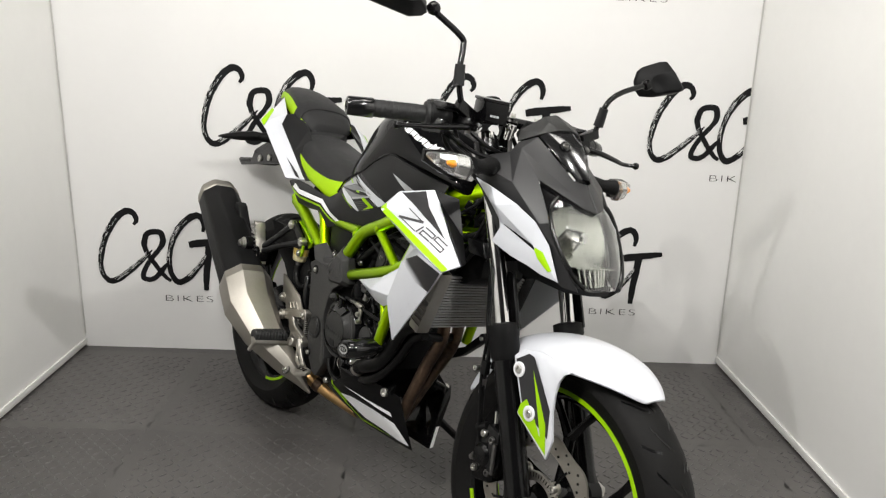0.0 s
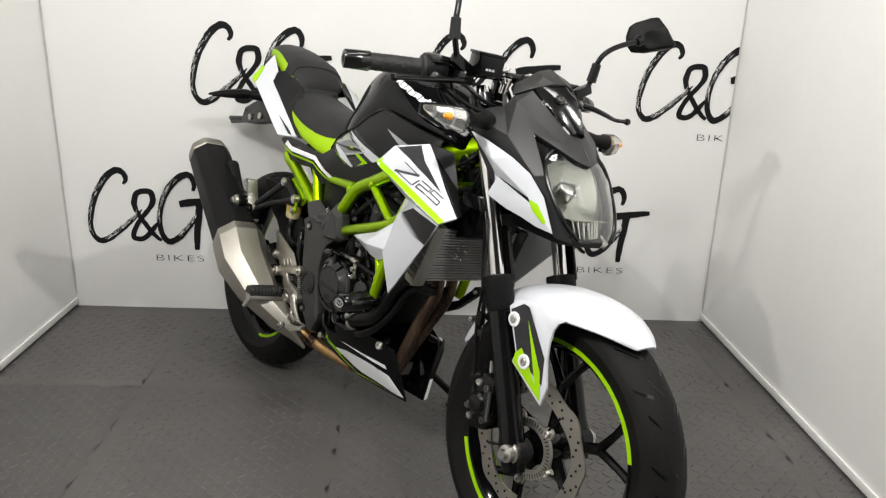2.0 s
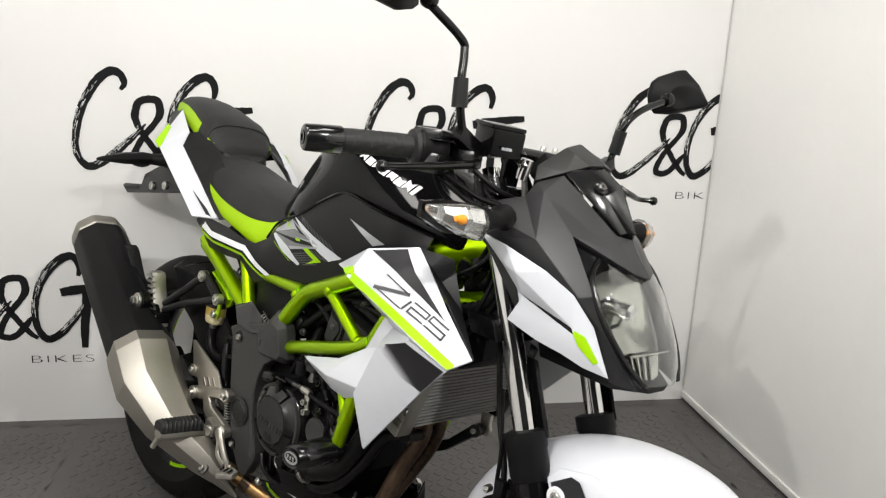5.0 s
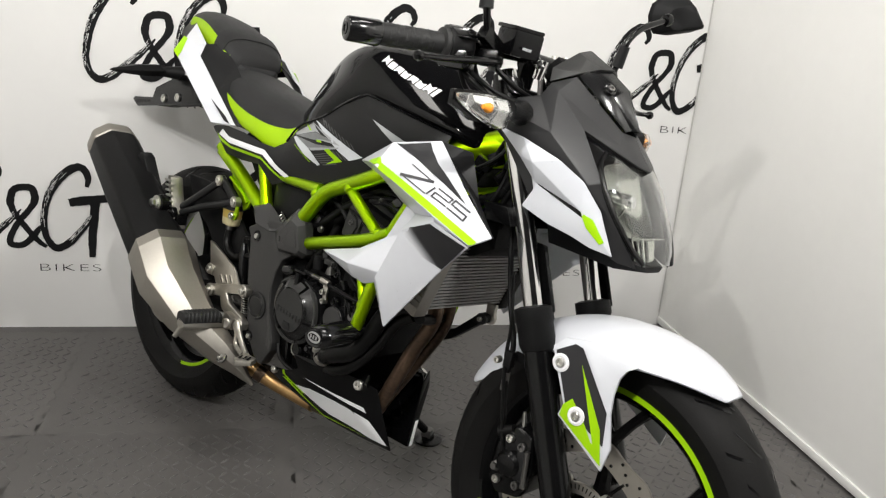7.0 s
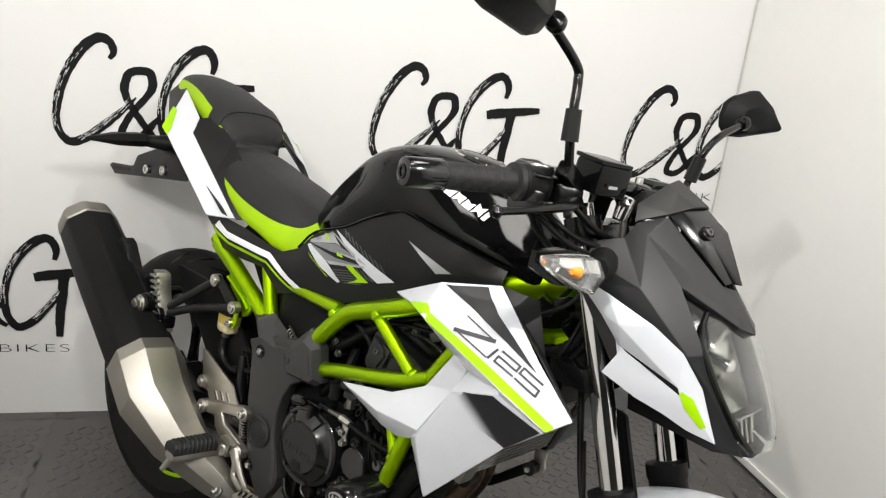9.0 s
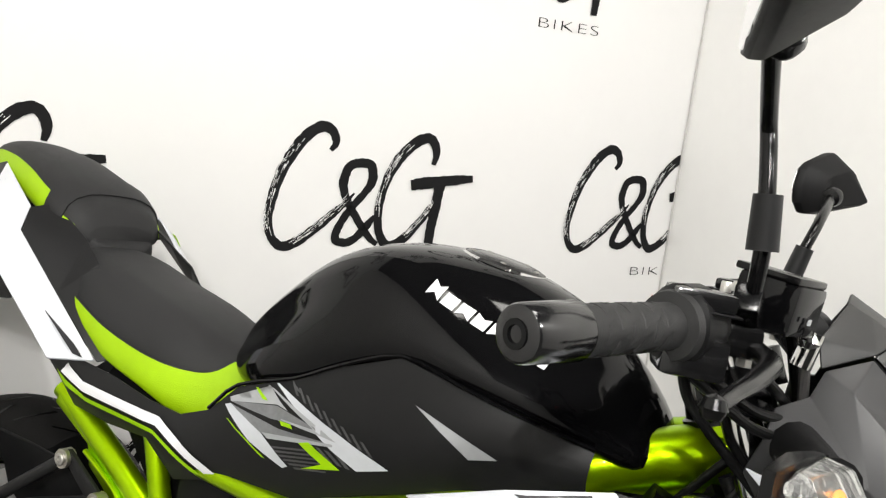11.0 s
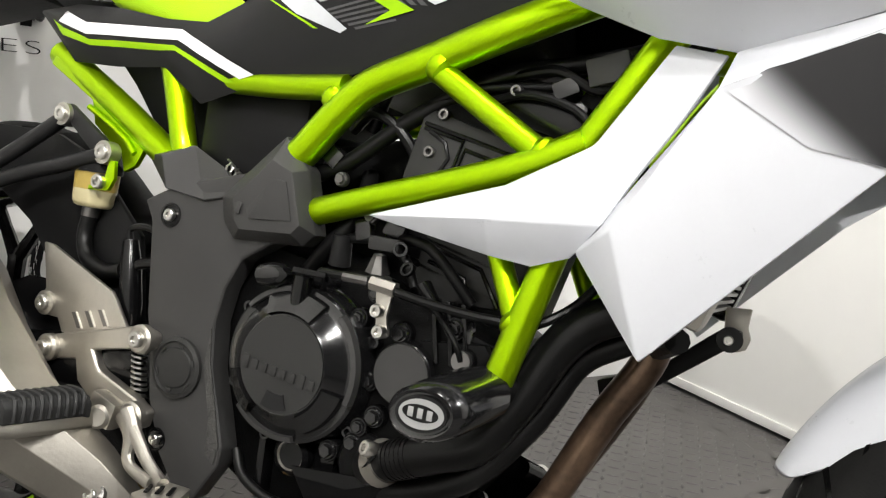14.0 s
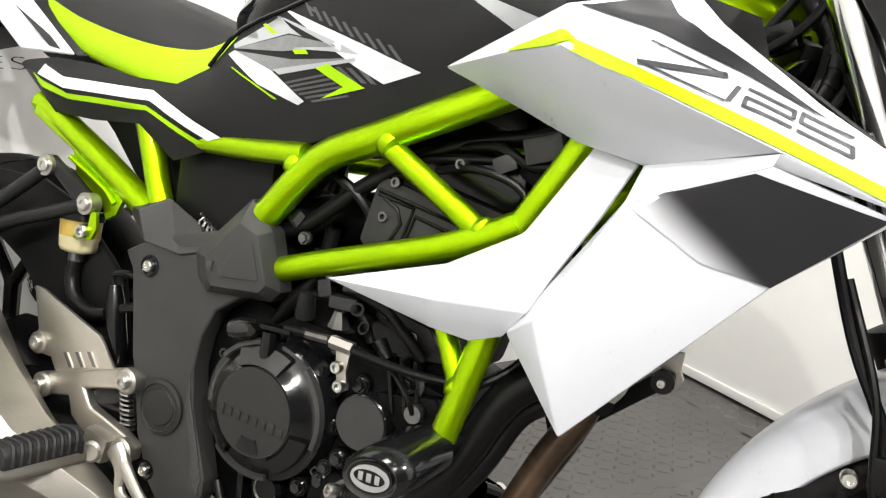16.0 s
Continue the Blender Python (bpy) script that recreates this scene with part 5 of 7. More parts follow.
# tank: (x, lower edge, belt, shoulder, top)
TANK = [
    (-0.168, (0.060, 0.800), (0.062, 0.806), (0.050, 0.818), 0.824), (-0.14, (0.080, 0.788), (0.082, 0.81), (0.060, 0.858), 0.872), (-0.10, (0.100, 0.786), (0.103, 0.83), (0.072, 0.890), 0.914), (-0.04, (0.116, 0.810), (0.122, 0.86), (0.094, 0.943), 0.959),
    (0.03, (0.128, 0.842), (0.133, 0.880), (0.105, 0.972), 0.984), (0.10, (0.132, 0.872), (0.137, 0.893), (0.102, 0.966), 0.985), (0.18, (0.130, 0.860), (0.132, 0.876), (0.088, 0.941), 0.972),
    (0.25, (0.115, 0.846), (0.115, 0.860), (0.068, 0.908), 0.942), (0.30, (0.095, 0.834), (0.095, 0.846), (0.054, 0.878), 0.907), (0.344, (0.066, 0.82), (0.066, 0.828), (0.042, 0.842), 0.850)]
rings = []
for x, b, c, s, top in TANK:
    half = [(b[0] * 0.8, b[1] - 0.02), b, c, ((c[0] + s[0]) / 2 + (0.006 if x > 0.0 else -0.011 if x > -0.15 else 0.0), (c[1] + s[1]) / 2), s, (s[0] * 0.55, top - 0.004)]
    rings.append([V(x, -y, z) for y, z in half] + [V(x, 0, top)] + [V(x, y, z) for y, z in half[::-1]])
tank = smoothed(part("fuel_tank", loft(rings), GLOSS, bike, "gloss black fuel tank with white lettering marks"))
skin_tank = surface(tank)
part("filler_cap", lathe([(0.045, 0), (0.045, 0.004), (0.040, 0.006), (0.036, 0.005), (0.030, 0.007), (0, 0.008)], (0.130, 0, 0.9725), (0.16, 0, 1), 36), DARK, tank, "round black filler cap")
part("cap_ring", lathe([(0.046, 0), (0.049, 0.002), (0.046, 0.0045)], (0.130, 0, 0.972), (0.16, 0, 1), 36, closed=True), CHROME, tank)
for k in range(5):
    a = radians(72 * k)
    bolt((0.131 + 0.037 * math.cos(a), 0.037 * math.sin(a), 0.9785 - 0.0059 * math.cos(a)), 0.003, tank, (0.16, 0, 1), 0.001)
# eight slanted marks along each flank of the tank
for s in (-1, 1):
    for i in range(8):
        f0, f1 = (i + 0.06) / 8, (i + 0.90) / 8
        tall = 0.0145 if i in (0, 6, 7) else 0.0105
        x0, z0 = 0.100 + 0.138 * f0, 0.9375 - 0.049 * f0
        x1, z1 = 0.100 + 0.138 * f1, 0.9375 - 0.049 * f1
        if i == 7:
            x1, z1 = x0 + 0.007, z0 - 0.0025
        d = 0.004
        mx, mz = (x0 + x1) / 2, (z0 + z1) / 2
        nick = [(mx + 0.0008, s * 0.2, mz + tall * 0.34)] if i in (0, 2, 4, 6) else []
        dip = [(mx + d, s * 0.2, mz + tall * 0.72)] if i in (0, 3, 5, 6) else []
        decal("tank_mark", [(x0, s * 0.2, z0), *nick, (x1, s * 0.2, z1), (x1 + d, s * 0.2, z1 + tall), *dip, (x0 + d, s * 0.2, z0 + tall)], skin_tank, DECALWHITE, tank, (0, -s, 0), 0.0008, 3)

# side covers
SIDE = [(-0.445, 0.737, 0.083, 0.724, 0.083), (-0.39, 0.742, 0.09, 0.679, 0.085), (-0.32, 0.738, 0.094, 0.676, 0.09), (-0.25, 0.728, 0.098, 0.679, 0.092), (-0.195, 0.726, 0.1, 0.645, 0.092), (-0.15, 0.745, 0.104, 0.660, 0.095), (-0.11, 0.784, 0.108, 0.670, 0.097),
        (-0.03, 0.814, 0.118, 0.679, 0.1), (0.03, 0.845, 0.127, 0.702, 0.103), (0.098, 0.872, 0.131, 0.730, 0.108), (0.16, 0.861, 0.131, 0.752, 0.112), (0.22, 0.849, 0.125, 0.77, 0.112), (0.29, 0.833, 0.1, 0.79, 0.1)]
for s in (-1, 1):
    rows_ = []
    for x, zt, yt, zb, yb in SIDE:
        rows_.append([V(x, s * (yt + (yb - yt) * k + 0.010 * math.sin(math.pi * k)), zt + (zb - zt) * k) for k in (0, 0.2, 0.4, 0.6, 0.8, 1)])
    bm = loft(rows_, cap=False, closed=False)
    bmesh.ops.recalc_face_normals(bm, faces=bm.faces)
    bmesh.ops.solidify(bm, geom=bm.faces[:], thickness=0.004)
    cov = part("side_cover", bm, MATT, bike, "satin black side cover with silver and lime graphics", 50)
    tree = surface(cov)
    def film(name, pts, mat, off=0.0008, cuts=3):
        decal(name, [(x, s * 0.25, z) for x, z in pts], tree, mat, cov, (0, -s, 0), off, cuts)
    film("white_stripe", [(-0.403, 0.732), (-0.364, 0.719), (-0.222, 0.715), (-0.126, 0.677), (-0.143, 0.672), (-0.224, 0.704), (-0.362, 0.707), (-0.41, 0.720)], DECALWHITE, 0.0022, 5)
    film("lime_stripe", [(-0.420, 0.722), (-0.400, 0.713), (-0.356, 0.702), (-0.227, 0.699), (-0.150, 0.669), (-0.160, 0.667), (-0.226, 0.694), (-0.355, 0.696), (-0.402, 0.706)], LIME, 0.0022, 5)
    film("zigzag_bar", [(-0.118, 0.770), (-0.050, 0.786), (-0.065, 0.799), (-0.061, 0.799), (-0.044, 0.788), (-0.029, 0.781), (-0.045, 0.783), (-0.115, 0.766)], DECALGREY, 0.0012)
    film("zigzag_fade", [(-0.115, 0.766), (-0.045, 0.782), (0.017, 0.774), (-0.051, 0.766)], DIMGREY, 0.0010)
    film("zigzag_line", [(-0.061, 0.798), (-0.056, 0.798), (0.018, 0.776), (0.038, 0.768), (0.019, 0.769), (-0.036, 0.769), (-0.037, 0.770), (0.009, 0.773)], DECALGREY, 0.0012)
    film("zigzag_bar", [(-0.053, 0.804), (-0.050, 0.805), (0.042, 0.777), (0.066, 0.769), (0.100, 0.758), (0.063, 0.745), (0.033, 0.758), (0.055, 0.764), (0.042, 0.768)], DECALSILVER, 0.0012)
    film("zigzag_bar", [(-0.123, 0.760), (-0.114, 0.764), (-0.061, 0.747), (-0.022, 0.722), (-0.029, 0.718), (-0.078, 0.733)], DECALSILVER, 0.0013)
    film("zigzag_fade", [(-0.114, 0.764), (-0.038, 0.759), (0.035, 0.765), (0.035, 0.763), (-0.064, 0.746)], DIMGREY, 0.0010)
    film("zigzag_line", [(-0.060, 0.7485), (0.034, 0.765), (0.034, 0.762), (-0.052, 0.744)], DECALGREY, 0.0014)
    film("lime_flash", [(-0.082, 0.791), (-0.078, 0.792), (-0.060, 0.783), (-0.068, 0.782)], LIME, 0.0016)
    film("lime_flash", [(-0.038, 0.768), (-0.022, 0.769), (-0.018, 0.765), (-0.034, 0.764)], LIME, 0.0018)
    film("lime_flash", [(-0.009, 0.753), (0.004, 0.758), (0.044, 0.740), (-0.004, 0.726), (0.021, 0.739)], LIME, 0.0018)
    film("lime_flash", [(-0.115, 0.747), (-0.112, 0.747), (-0.053, 0.721), (-0.058, 0.721)], LIME, 0.0014)
    for k in range(6):
        film("faint_hatch", [(-0.050 + 0.007 * k, 0.7365 - 0.0026 * k), (0.006 + 0.004 * k, 0.7500 - 0.0035 * k), (0.007 + 0.004 * k, 0.7482 - 0.0035 * k), (-0.048 + 0.007 * k, 0.7347 - 0.0026 * k)], FAINT, 0.0010, 2)
    for k in range(9):
        film("faint_hatch", [(-0.034 + 0.0125 * k, 0.813 - 0.0043 * k), (-0.030 + 0.0125 * k, 0.813 - 0.0043 * k), (-0.018 + 0.0125 * k, 0.800 - 0.0043 * k), (-0.022 + 0.0125 * k, 0.800 - 0.0043 * k)], FAINT, 0.0010, 1)
    for k in range(3):
        film("faint_hatch", [(0.012 + 0.012 * k, 0.756), (0.018 + 0.012 * k, 0.756), (0.036 + 0.010 * k, 0.744), (0.030 + 0.010 * k, 0.744)], FAINT, 0.0010, 1)
    film("silver_spike", [(0.122, 0.833), (0.16, 0.822), (0.212, 0.806), (0.184, 0.798)], DECALGREY)
    part("cover_edge", tube([(x, s * (yt + 0.001), zt + 0.002) for x, zt, yt, _, _ in SIDE[5:]], 0.0022, 6, 3), GLOSS, cov)

# seats; the tail sits a little to the left of the steered front
YT = 0.018


def stations(rows, n):
    """Rows of numbers drawn out smoothly to n rows."""
    out = []
    for i in range(n):
        q = i / (n - 1) * (len(rows) - 1)
        k = min(int(q), len(rows) - 2)
        t = q - k
        a, b, c, d = (rows[min(max(k + e, 0), len(rows) - 1)] for e in (-1, 0, 1, 2))
        out.append([0.5 * (2 * b[j] + (c[j] - a[j]) * t + (2 * a[j] - 5 * b[j] + 4 * c[j] - d[j]) * t * t + (3 * b[j] - a[j] - 3 * c[j] + d[j]) * t ** 3) for j in range(len(b))])
    return out


SECTION = [(0.86, -0.06), (0.97, 0.0), (1.0, 0.12), (0.975, 0.34), (0.90, 0.60), (0.76, 0.79), (0.52, 0.92), (0.27, 0.965), (0.0, 0.975)]


def cushion_point(row, q, s, yc, off=0.0):
    """A point on a cushion's side: q from 0 at its lower edge to 8 on the crown."""
    k = min(int(q), 7)
    (a0, b0), (a1, b1) = SECTION[k], SECTION[k + 1]
    a, b = a0 + (a1 - a0) * (q - k), b0 + (b1 - b0) * (q - k)
    x, top, hw, bot = row[:4]
    return V(x, yc + s * (hw * a + off * (0.4 + a * 0.6)), bot + (top - bot) * b + off * min(1, max(0, b)))


def cushion(rows, n, yc):
    rings = []
    for row in stations(rows, n):
        qs = [i * 0.5 for i in range(17)]
        rings.append([cushion_point(row, q, -1, yc) for q in qs] + [cushion_point(row, q, 1, yc) for q in qs[-2::-1]])
    return loft(rings)


def cushion_side(rows, n, yc, s, off=0.0012):
    """A strip of covering from the lower edge up to a seam; the rows' last two numbers say where it begins and ends."""
    rings = []
    for row in stations(rows, n):
        rings.append([cushion_point(row, row[4] + (row[5] - row[4]) * i / 8, s, yc, off) for i in range(9)])
    bm = loft(rings, cap=False, closed=False)
    bmesh.ops.recalc_face_normals(bm, faces=bm.faces)
    bmesh.ops.solidify(bm, geom=bm.faces[:], thickness=0.0016)
    return bm


SEAT = [(-0.500, 0.866, 0.040, 0.842, 0.6, 0.7), (-0.485, 0.876, 0.072, 0.830, 0.5, 2.1), (-0.44, 0.872, 0.094, 0.794, 0.4, 2.8), (-0.365, 0.854, 0.101, 0.756, 0.4, 3.0), (-0.29, 0.838, 0.100, 0.734, 0.4, 3.1), (-0.235, 0.822, 0.092, 0.716, 0.4, 3.5), (-0.195, 0.809, 0.080, 0.716, 0.4, 4.0), (-0.172, 0.803, 0.068, 0.742, 0.5, 5.0), (-0.158, 0.799, 0.056, 0.768, 0.6, 5.0)]
seat = part("rider_seat", cushion(SEAT, 56, YT), LEATHER, bike, "black vinyl rider seat with lime sides", 60)
for s in (-1, 1):
    part("seat_side", cushion_side(SEAT, 56, YT, s), LIMESEAT, seat, "lime vinyl seat side", 60)
    rim = stations(SEAT, 30)
    part("seat_piping", tube([cushion_point(r, r[5], s, YT, 0.0016) for r in rim], 0.0013, 6, 1), LEATHER, seat)
YP = 0.040
PILLION = [(-0.790, 0.976, 0.018, 0.966, 0.5, 0.6), (-0.762, 0.997, 0.042, 0.958, 0.4, 3.6), (-0.70, 1.006, 0.062, 0.944, 0.4, 3.9), (-0.63, 0.995, 0.080, 0.928, 0.4, 3.9), (-0.575, 0.976, 0.090, 0.910, 0.4, 3.8), (-0.535, 0.955, 0.090, 0.896, 0.4, 3.8), (-0.508, 0.930, 0.078, 0.886, 0.4, 3.4), (-0.496, 0.905, 0.060, 0.880, 0.4, 2.0)]
pillion = part("pillion_seat", cushion(PILLION, 44, YP), LEATHER, bike, "black vinyl pillion seat with lime corners", 60)
for s in (-1, 1):
    rows_ = stations(PILLION, 44)
    corner = [r for r in rows_ if -0.772 < r[0] < -0.545]
    part("lime_corner", cushion_side([tuple(r) for r in corner], 26, YP, s), LIMESEAT, pillion, "lime vinyl corner", 60)
    front = [[r[0], r[1], r[2], r[3], 0.5, 3.0] for r in rows_ if -0.528 < r[0] < -0.506]
    part("lime_corner", cushion_side(front, 8, YP, s), LIMESEAT, pillion, "lime vinyl corner", 60)
band = [r for r in rows_ if -0.560 < r[0] < -0.522]
strap = [[cushion_point(r, q, -1, YP, 0.0032) for q in (0.2, 1, 2, 3, 4, 5, 6, 7, 8)] + [cushion_point(r, q, 1, YP, 0.0032) for q in (7, 6, 5, 4, 3, 2, 1, 0.2)] for r in band]
bm = loft(strap, cap=False, closed=False)
bmesh.ops.recalc_face_normals(bm, faces=bm.faces)
bmesh.ops.solidify(bm, geom=bm.faces[:], thickness=0.003)
part("seat_strap", bm, LEATHER, pillion, "black vinyl grab strap", 60)
part("pillion_lip", bevelled(loft([[V(x, YP + y, z) for y, z in ((-w, zb), (-w * 0.92, zt), (w * 0.92, zt), (w, zb))] for x, w, zb, zt in ((-0.57, 0.084, 0.876, 0.905), (-0.51, 0.074, 0.862, 0.892), (-0.488, 0.052, 0.858, 0.880), (-0.480, 0.030, 0.860, 0.872))]), 0.006, 20, 3), LEATHER, pillion, "", 50)

# tail unit: white side panels, black infill behind the rider seat
YC = 0.036
TW = [(-0.700, -0.022, 0.966), (-0.572, -0.143, 0.884), (-0.396, -0.133, 0.745), (-0.357, -0.094, 0.748), (-0.452, -0.093, 0.817), (-0.531, -0.101, 0.886), (-0.548, -0.080, 0.918), (-0.560, -0.124, 0.893), (-0.402, -0.112, 0.757), (-0.476, -0.126, 0.820)]
TWF = [(0, 1, 7, 6), (6, 7, 5), (5, 7, 9, 4), (4, 9, 8, 3), (8, 2, 3), (1, 2, 8, 9, 7)]
TB = [(-0.548, -0.083, 0.915), (-0.531, -0.098, 0.883), (-0.452, -0.090, 0.815), (-0.357, -0.091, 0.746), (-0.330, -0.050, 0.755), (-0.43, -0.050, 0.860), (-0.470, -0.042, 0.885), (-0.55, -0.040, 0.925)]
TBF = [(0, 1, 2, 6, 7), (2, 3, 4, 5), (2, 5, 6)]
RD = [(-0.700, -0.022, 0.966), (-0.755, 0.004, 0.985), (-0.812, 0.006, 0.945), (-0.660, -0.075, 0.855), (-0.572, -0.143, 0.882)]
tail = part("tail_unit", bevelled(loft([[V(x, YC + y, z) for y, z in ((-w, zb), (-w * 0.9, zt), (w * 0.9, zt), (w, zb))] for x, w, zb, zt in ((-0.80, 0.028, 0.925, 0.955), (-0.70, 0.050, 0.865, 0.945), (-0.57, 0.080, 0.80, 0.90), (-0.46, 0.085, 0.745, 0.83), (-0.38, 0.075, 0.735, 0.775))]), 0.006), PLASTIC, bike, "black tail unit with pearl white side panels")
for m in (False, True):
    def side_of(L, out=0.0):
        return [(x, (2 * YC - y + out) if m else y - out, z) for x, y, z in L]
    part("tail_panel", shell(side_of(TW), TWF, 0.004, 0.0018, (-0.5, YC, 0.80)), WHITE, tail, "pearl white tail panel")
    part("tail_infill", shell(side_of(TB), TBF, 0.003, 0.0015, (-0.5, YC, 0.80)), MATT, tail)
    part("tail_end", shell(side_of(RD), [(0, 1, 2, 3), (0, 3, 4)], 0.003, 0.0012, (-0.65, YC, 0.88)), MATT, tail, "satin black tail end")
    part("tail_flash", shell(side_of([(-0.640, -0.083, 0.926), (-0.575, -0.1425, 0.886), (-0.556, -0.141, 0.872), (-0.560, -0.130, 0.889), (-0.620, -0.085, 0.921)], 0.0035), [(0, 1, 3, 4), (1, 2, 3)], 0.0012, 0, (-0.5, YC, 0.80)), LIME, tail, "lime flash")
    part("panel_slot", shell(side_of([(-0.440, -0.110, 0.795), (-0.382, -0.105, 0.752), (-0.368, -0.101, 0.7495), (-0.384, -0.104, 0.764)], 0.0035), [(0, 1, 2, 3)], 0.001, 0, (-0.45, YC, 0.76)), DECALBLACK, tail)
part("tail_lamp", box((-0.806, YC, 0.938), (0.014, 0.044, 0.022), 0.004), RED, tail, "red tail lamp")
holder = part("plate_holder", bevelled(loft([[V(x, YC + y, z) for y, z in ((-w, zb), (-w, zt), (w, zt), (w, zb))] for x, w, zb, zt in ((-0.62, 0.05, 0.785, 0.86), (-0.75, 0.045, 0.758, 0.812), (-0.83, 0.048, 0.745, 0.766), (-0.962, 0.050, 0.724, 0.732))]), 0.004), PLASTIC, bike, "black number plate holder")
part("holder_side", prism([(-0.62, 0.775), (-0.63, 0.84), (-0.73, 0.828), (-0.79, 0.808), (-0.855, 0.781), (-0.868, 0.752), (-0.965, 0.741), (-0.975, 0.733), (-0.945, 0.717), (-0.645, 0.763)], YC - 0.060, YC - 0.054, 0.002), DARK, holder)
part("holder_slot", prism([(-0.952, 0.735), (-0.960, 0.730), (-0.950, 0.726), (-0.878, 0.738), (-0.884, 0.744)], YC - 0.0612, YC - 0.0595, 0), MATT, holder)
for x, z in ((-0.736, 0.768), (-0.804, 0.757)):
    bolt((x, YC - 0.062, z), 0.011, holder, length=0.004)
for s in (-1, 1):
    ind = part("rear_indicator", tube([(-0.745, YC + s * 0.045, 0.832), (-0.775, YC + s * 0.09, 0.827)], [0.020, 0.013], 12, 2), PLASTIC, bike, "black rear indicator")
    part("indicator_body", bevelled(loft([[V(-0.775 - 0.013 * f + d * u, YC + s * y, 0.830 - 0.0034 * f + h * v) for u, v in ((-1, 0.0), (-0.55, 0.75), (0.4, 0.8), (1, 0.1), (0.5, -0.7), (-0.5, -0.7))] for f, y, d, h in ((0, 0.075, 0.018, 0.013), (1.0, 0.098, 0.030, 0.020), (3.5, 0.140, 0.030, 0.018), (6.5, 0.180, 0.010, 0.006), (7.2, 0.186, 0.002, 0.002))]), 0.002), PLASTIC, ind)
    part("indicator_lens", bevelled(loft([[V(-0.782 - 0.013 * f + d * u, YC + s * y, 0.828 - 0.0034 * f + h * v) for u, v in ((-1.06, 0.0), (-0.55, 0.62), (-0.2, 0.62), (-0.2, -0.72), (-0.5, -0.72))] for f, y, d, h in ((1.0, 0.102, 0.030, 0.019), (3.5, 0.138, 0.030, 0.017), (6.0, 0.172, 0.012, 0.008))]), 0.001), DARK, ind, "smoked lens")

# stylised figures on the shroud, as bars in the panel's plane
FN = V(0.39, -0.60, 0.70).normalized()


def bar_quad(a, b, w):
    a, b = Vector(a), Vector(b)
    d = (b - a).normalized()
    n = FN.cross(d).normalized() * (w / 2)
    a, b = a - d * w * 0.3, b + d * w * 0.3
    return [tuple(a - n), tuple(b - n), tuple(b + n), tuple(a + n)]


ZFIG = []
zz = [V(0.3084, -0.2023, 0.775), V(0.3542, -0.1964, 0.7545), V(0.3072, -0.223, 0.7579), V(0.3578, -0.2148, 0.7367)]
ZFIG += [bar_quad(zz[0], zz[1], 0.0022), bar_quad(zz[1], zz[2], 0.0060), bar_quad(zz[2], zz[3], 0.0022)]
ZFIG.append(bar_quad((0.3602, -0.2132, 0.7367), (0.3634, -0.1997, 0.7465), 0.0035))
for (bl, br, tl, tr), segs in ((((0.3689, -0.2104, 0.7343), (0.3957, -0.2049, 0.7241), (0.3693, -0.1963, 0.7461), (0.3964, -0.1909, 0.7357)), "ABGED"), (((0.3999, -0.2039, 0.7226), (0.4305, -0.1988, 0.7099), (0.4012, -0.1886, 0.735), (0.4293, -0.184, 0.7232)), "AFGCD")):
    bl, br, tl, tr = (Vector(v) for v in (bl, br, tl, tr))
    c = {"a": tl, "b": tr, "c": (tl + bl) / 2, "d": (tr + br) / 2, "e": bl, "f": br}
    lines = {"A": "ab", "B": "bd", "G": "cd", "E": "ce", "D": "ef", "F": "ac", "C": "df"}
    ZFIG += [bar_quad(c[lines[k][0]], c[lines[k][1]], 0.0030) for k in segs]
DECALDARK = material("charcoal_decal", (0.05, 0.05, 0.055), 0.4, vary=0.1)

# a printed fade from black into the panel's white, across the lower flash
FADE = material("fading_black_print", (0.012, 0.012, 0.014), 0.35, vary=0.1, coat=0.3)
nt = FADE.node_tree
co = nt.nodes.new("ShaderNodeTexCoord")
dot = nt.nodes.new("ShaderNodeVectorMath")
dot.operation = "DOT_PRODUCT"
dot.inputs[1].default_value = (0.62, 0.0, 0.785)
span = nt.nodes.new("ShaderNodeMapRange")
span.interpolation_type = "SMOOTHSTEP"
span.inputs["From Min"].default_value, span.inputs["From Max"].default_value = 0.722, 0.752
blend = nt.nodes.new("ShaderNodeMix")
blend.data_type = "RGBA"
blend.inputs[6].default_value, blend.inputs[7].default_value = (0.65, 0.66, 0.70, 1), (0.012, 0.012, 0.014, 1)
nt.links.new(co.outputs["Object"], dot.inputs[0])
nt.links.new(dot.outputs["Value"], span.inputs["Value"])
nt.links.new(span.outputs[0], blend.inputs[0])
nt.links.new(blend.outputs[2], nt.nodes["Principled BSDF"].inputs["Base Color"])

# shroud panels
def nudge(p):
    """The shroud's nose stands out further to the front than its rear half."""
    x, y, z = p
    f = min(1, max(0, (x - 0.27) / 0.21)) * min(1, max(0, (z - 0.625) / 0.06))
    return (x + 0.016 * f, y - 0.020 * f, z + 0.010 * f)


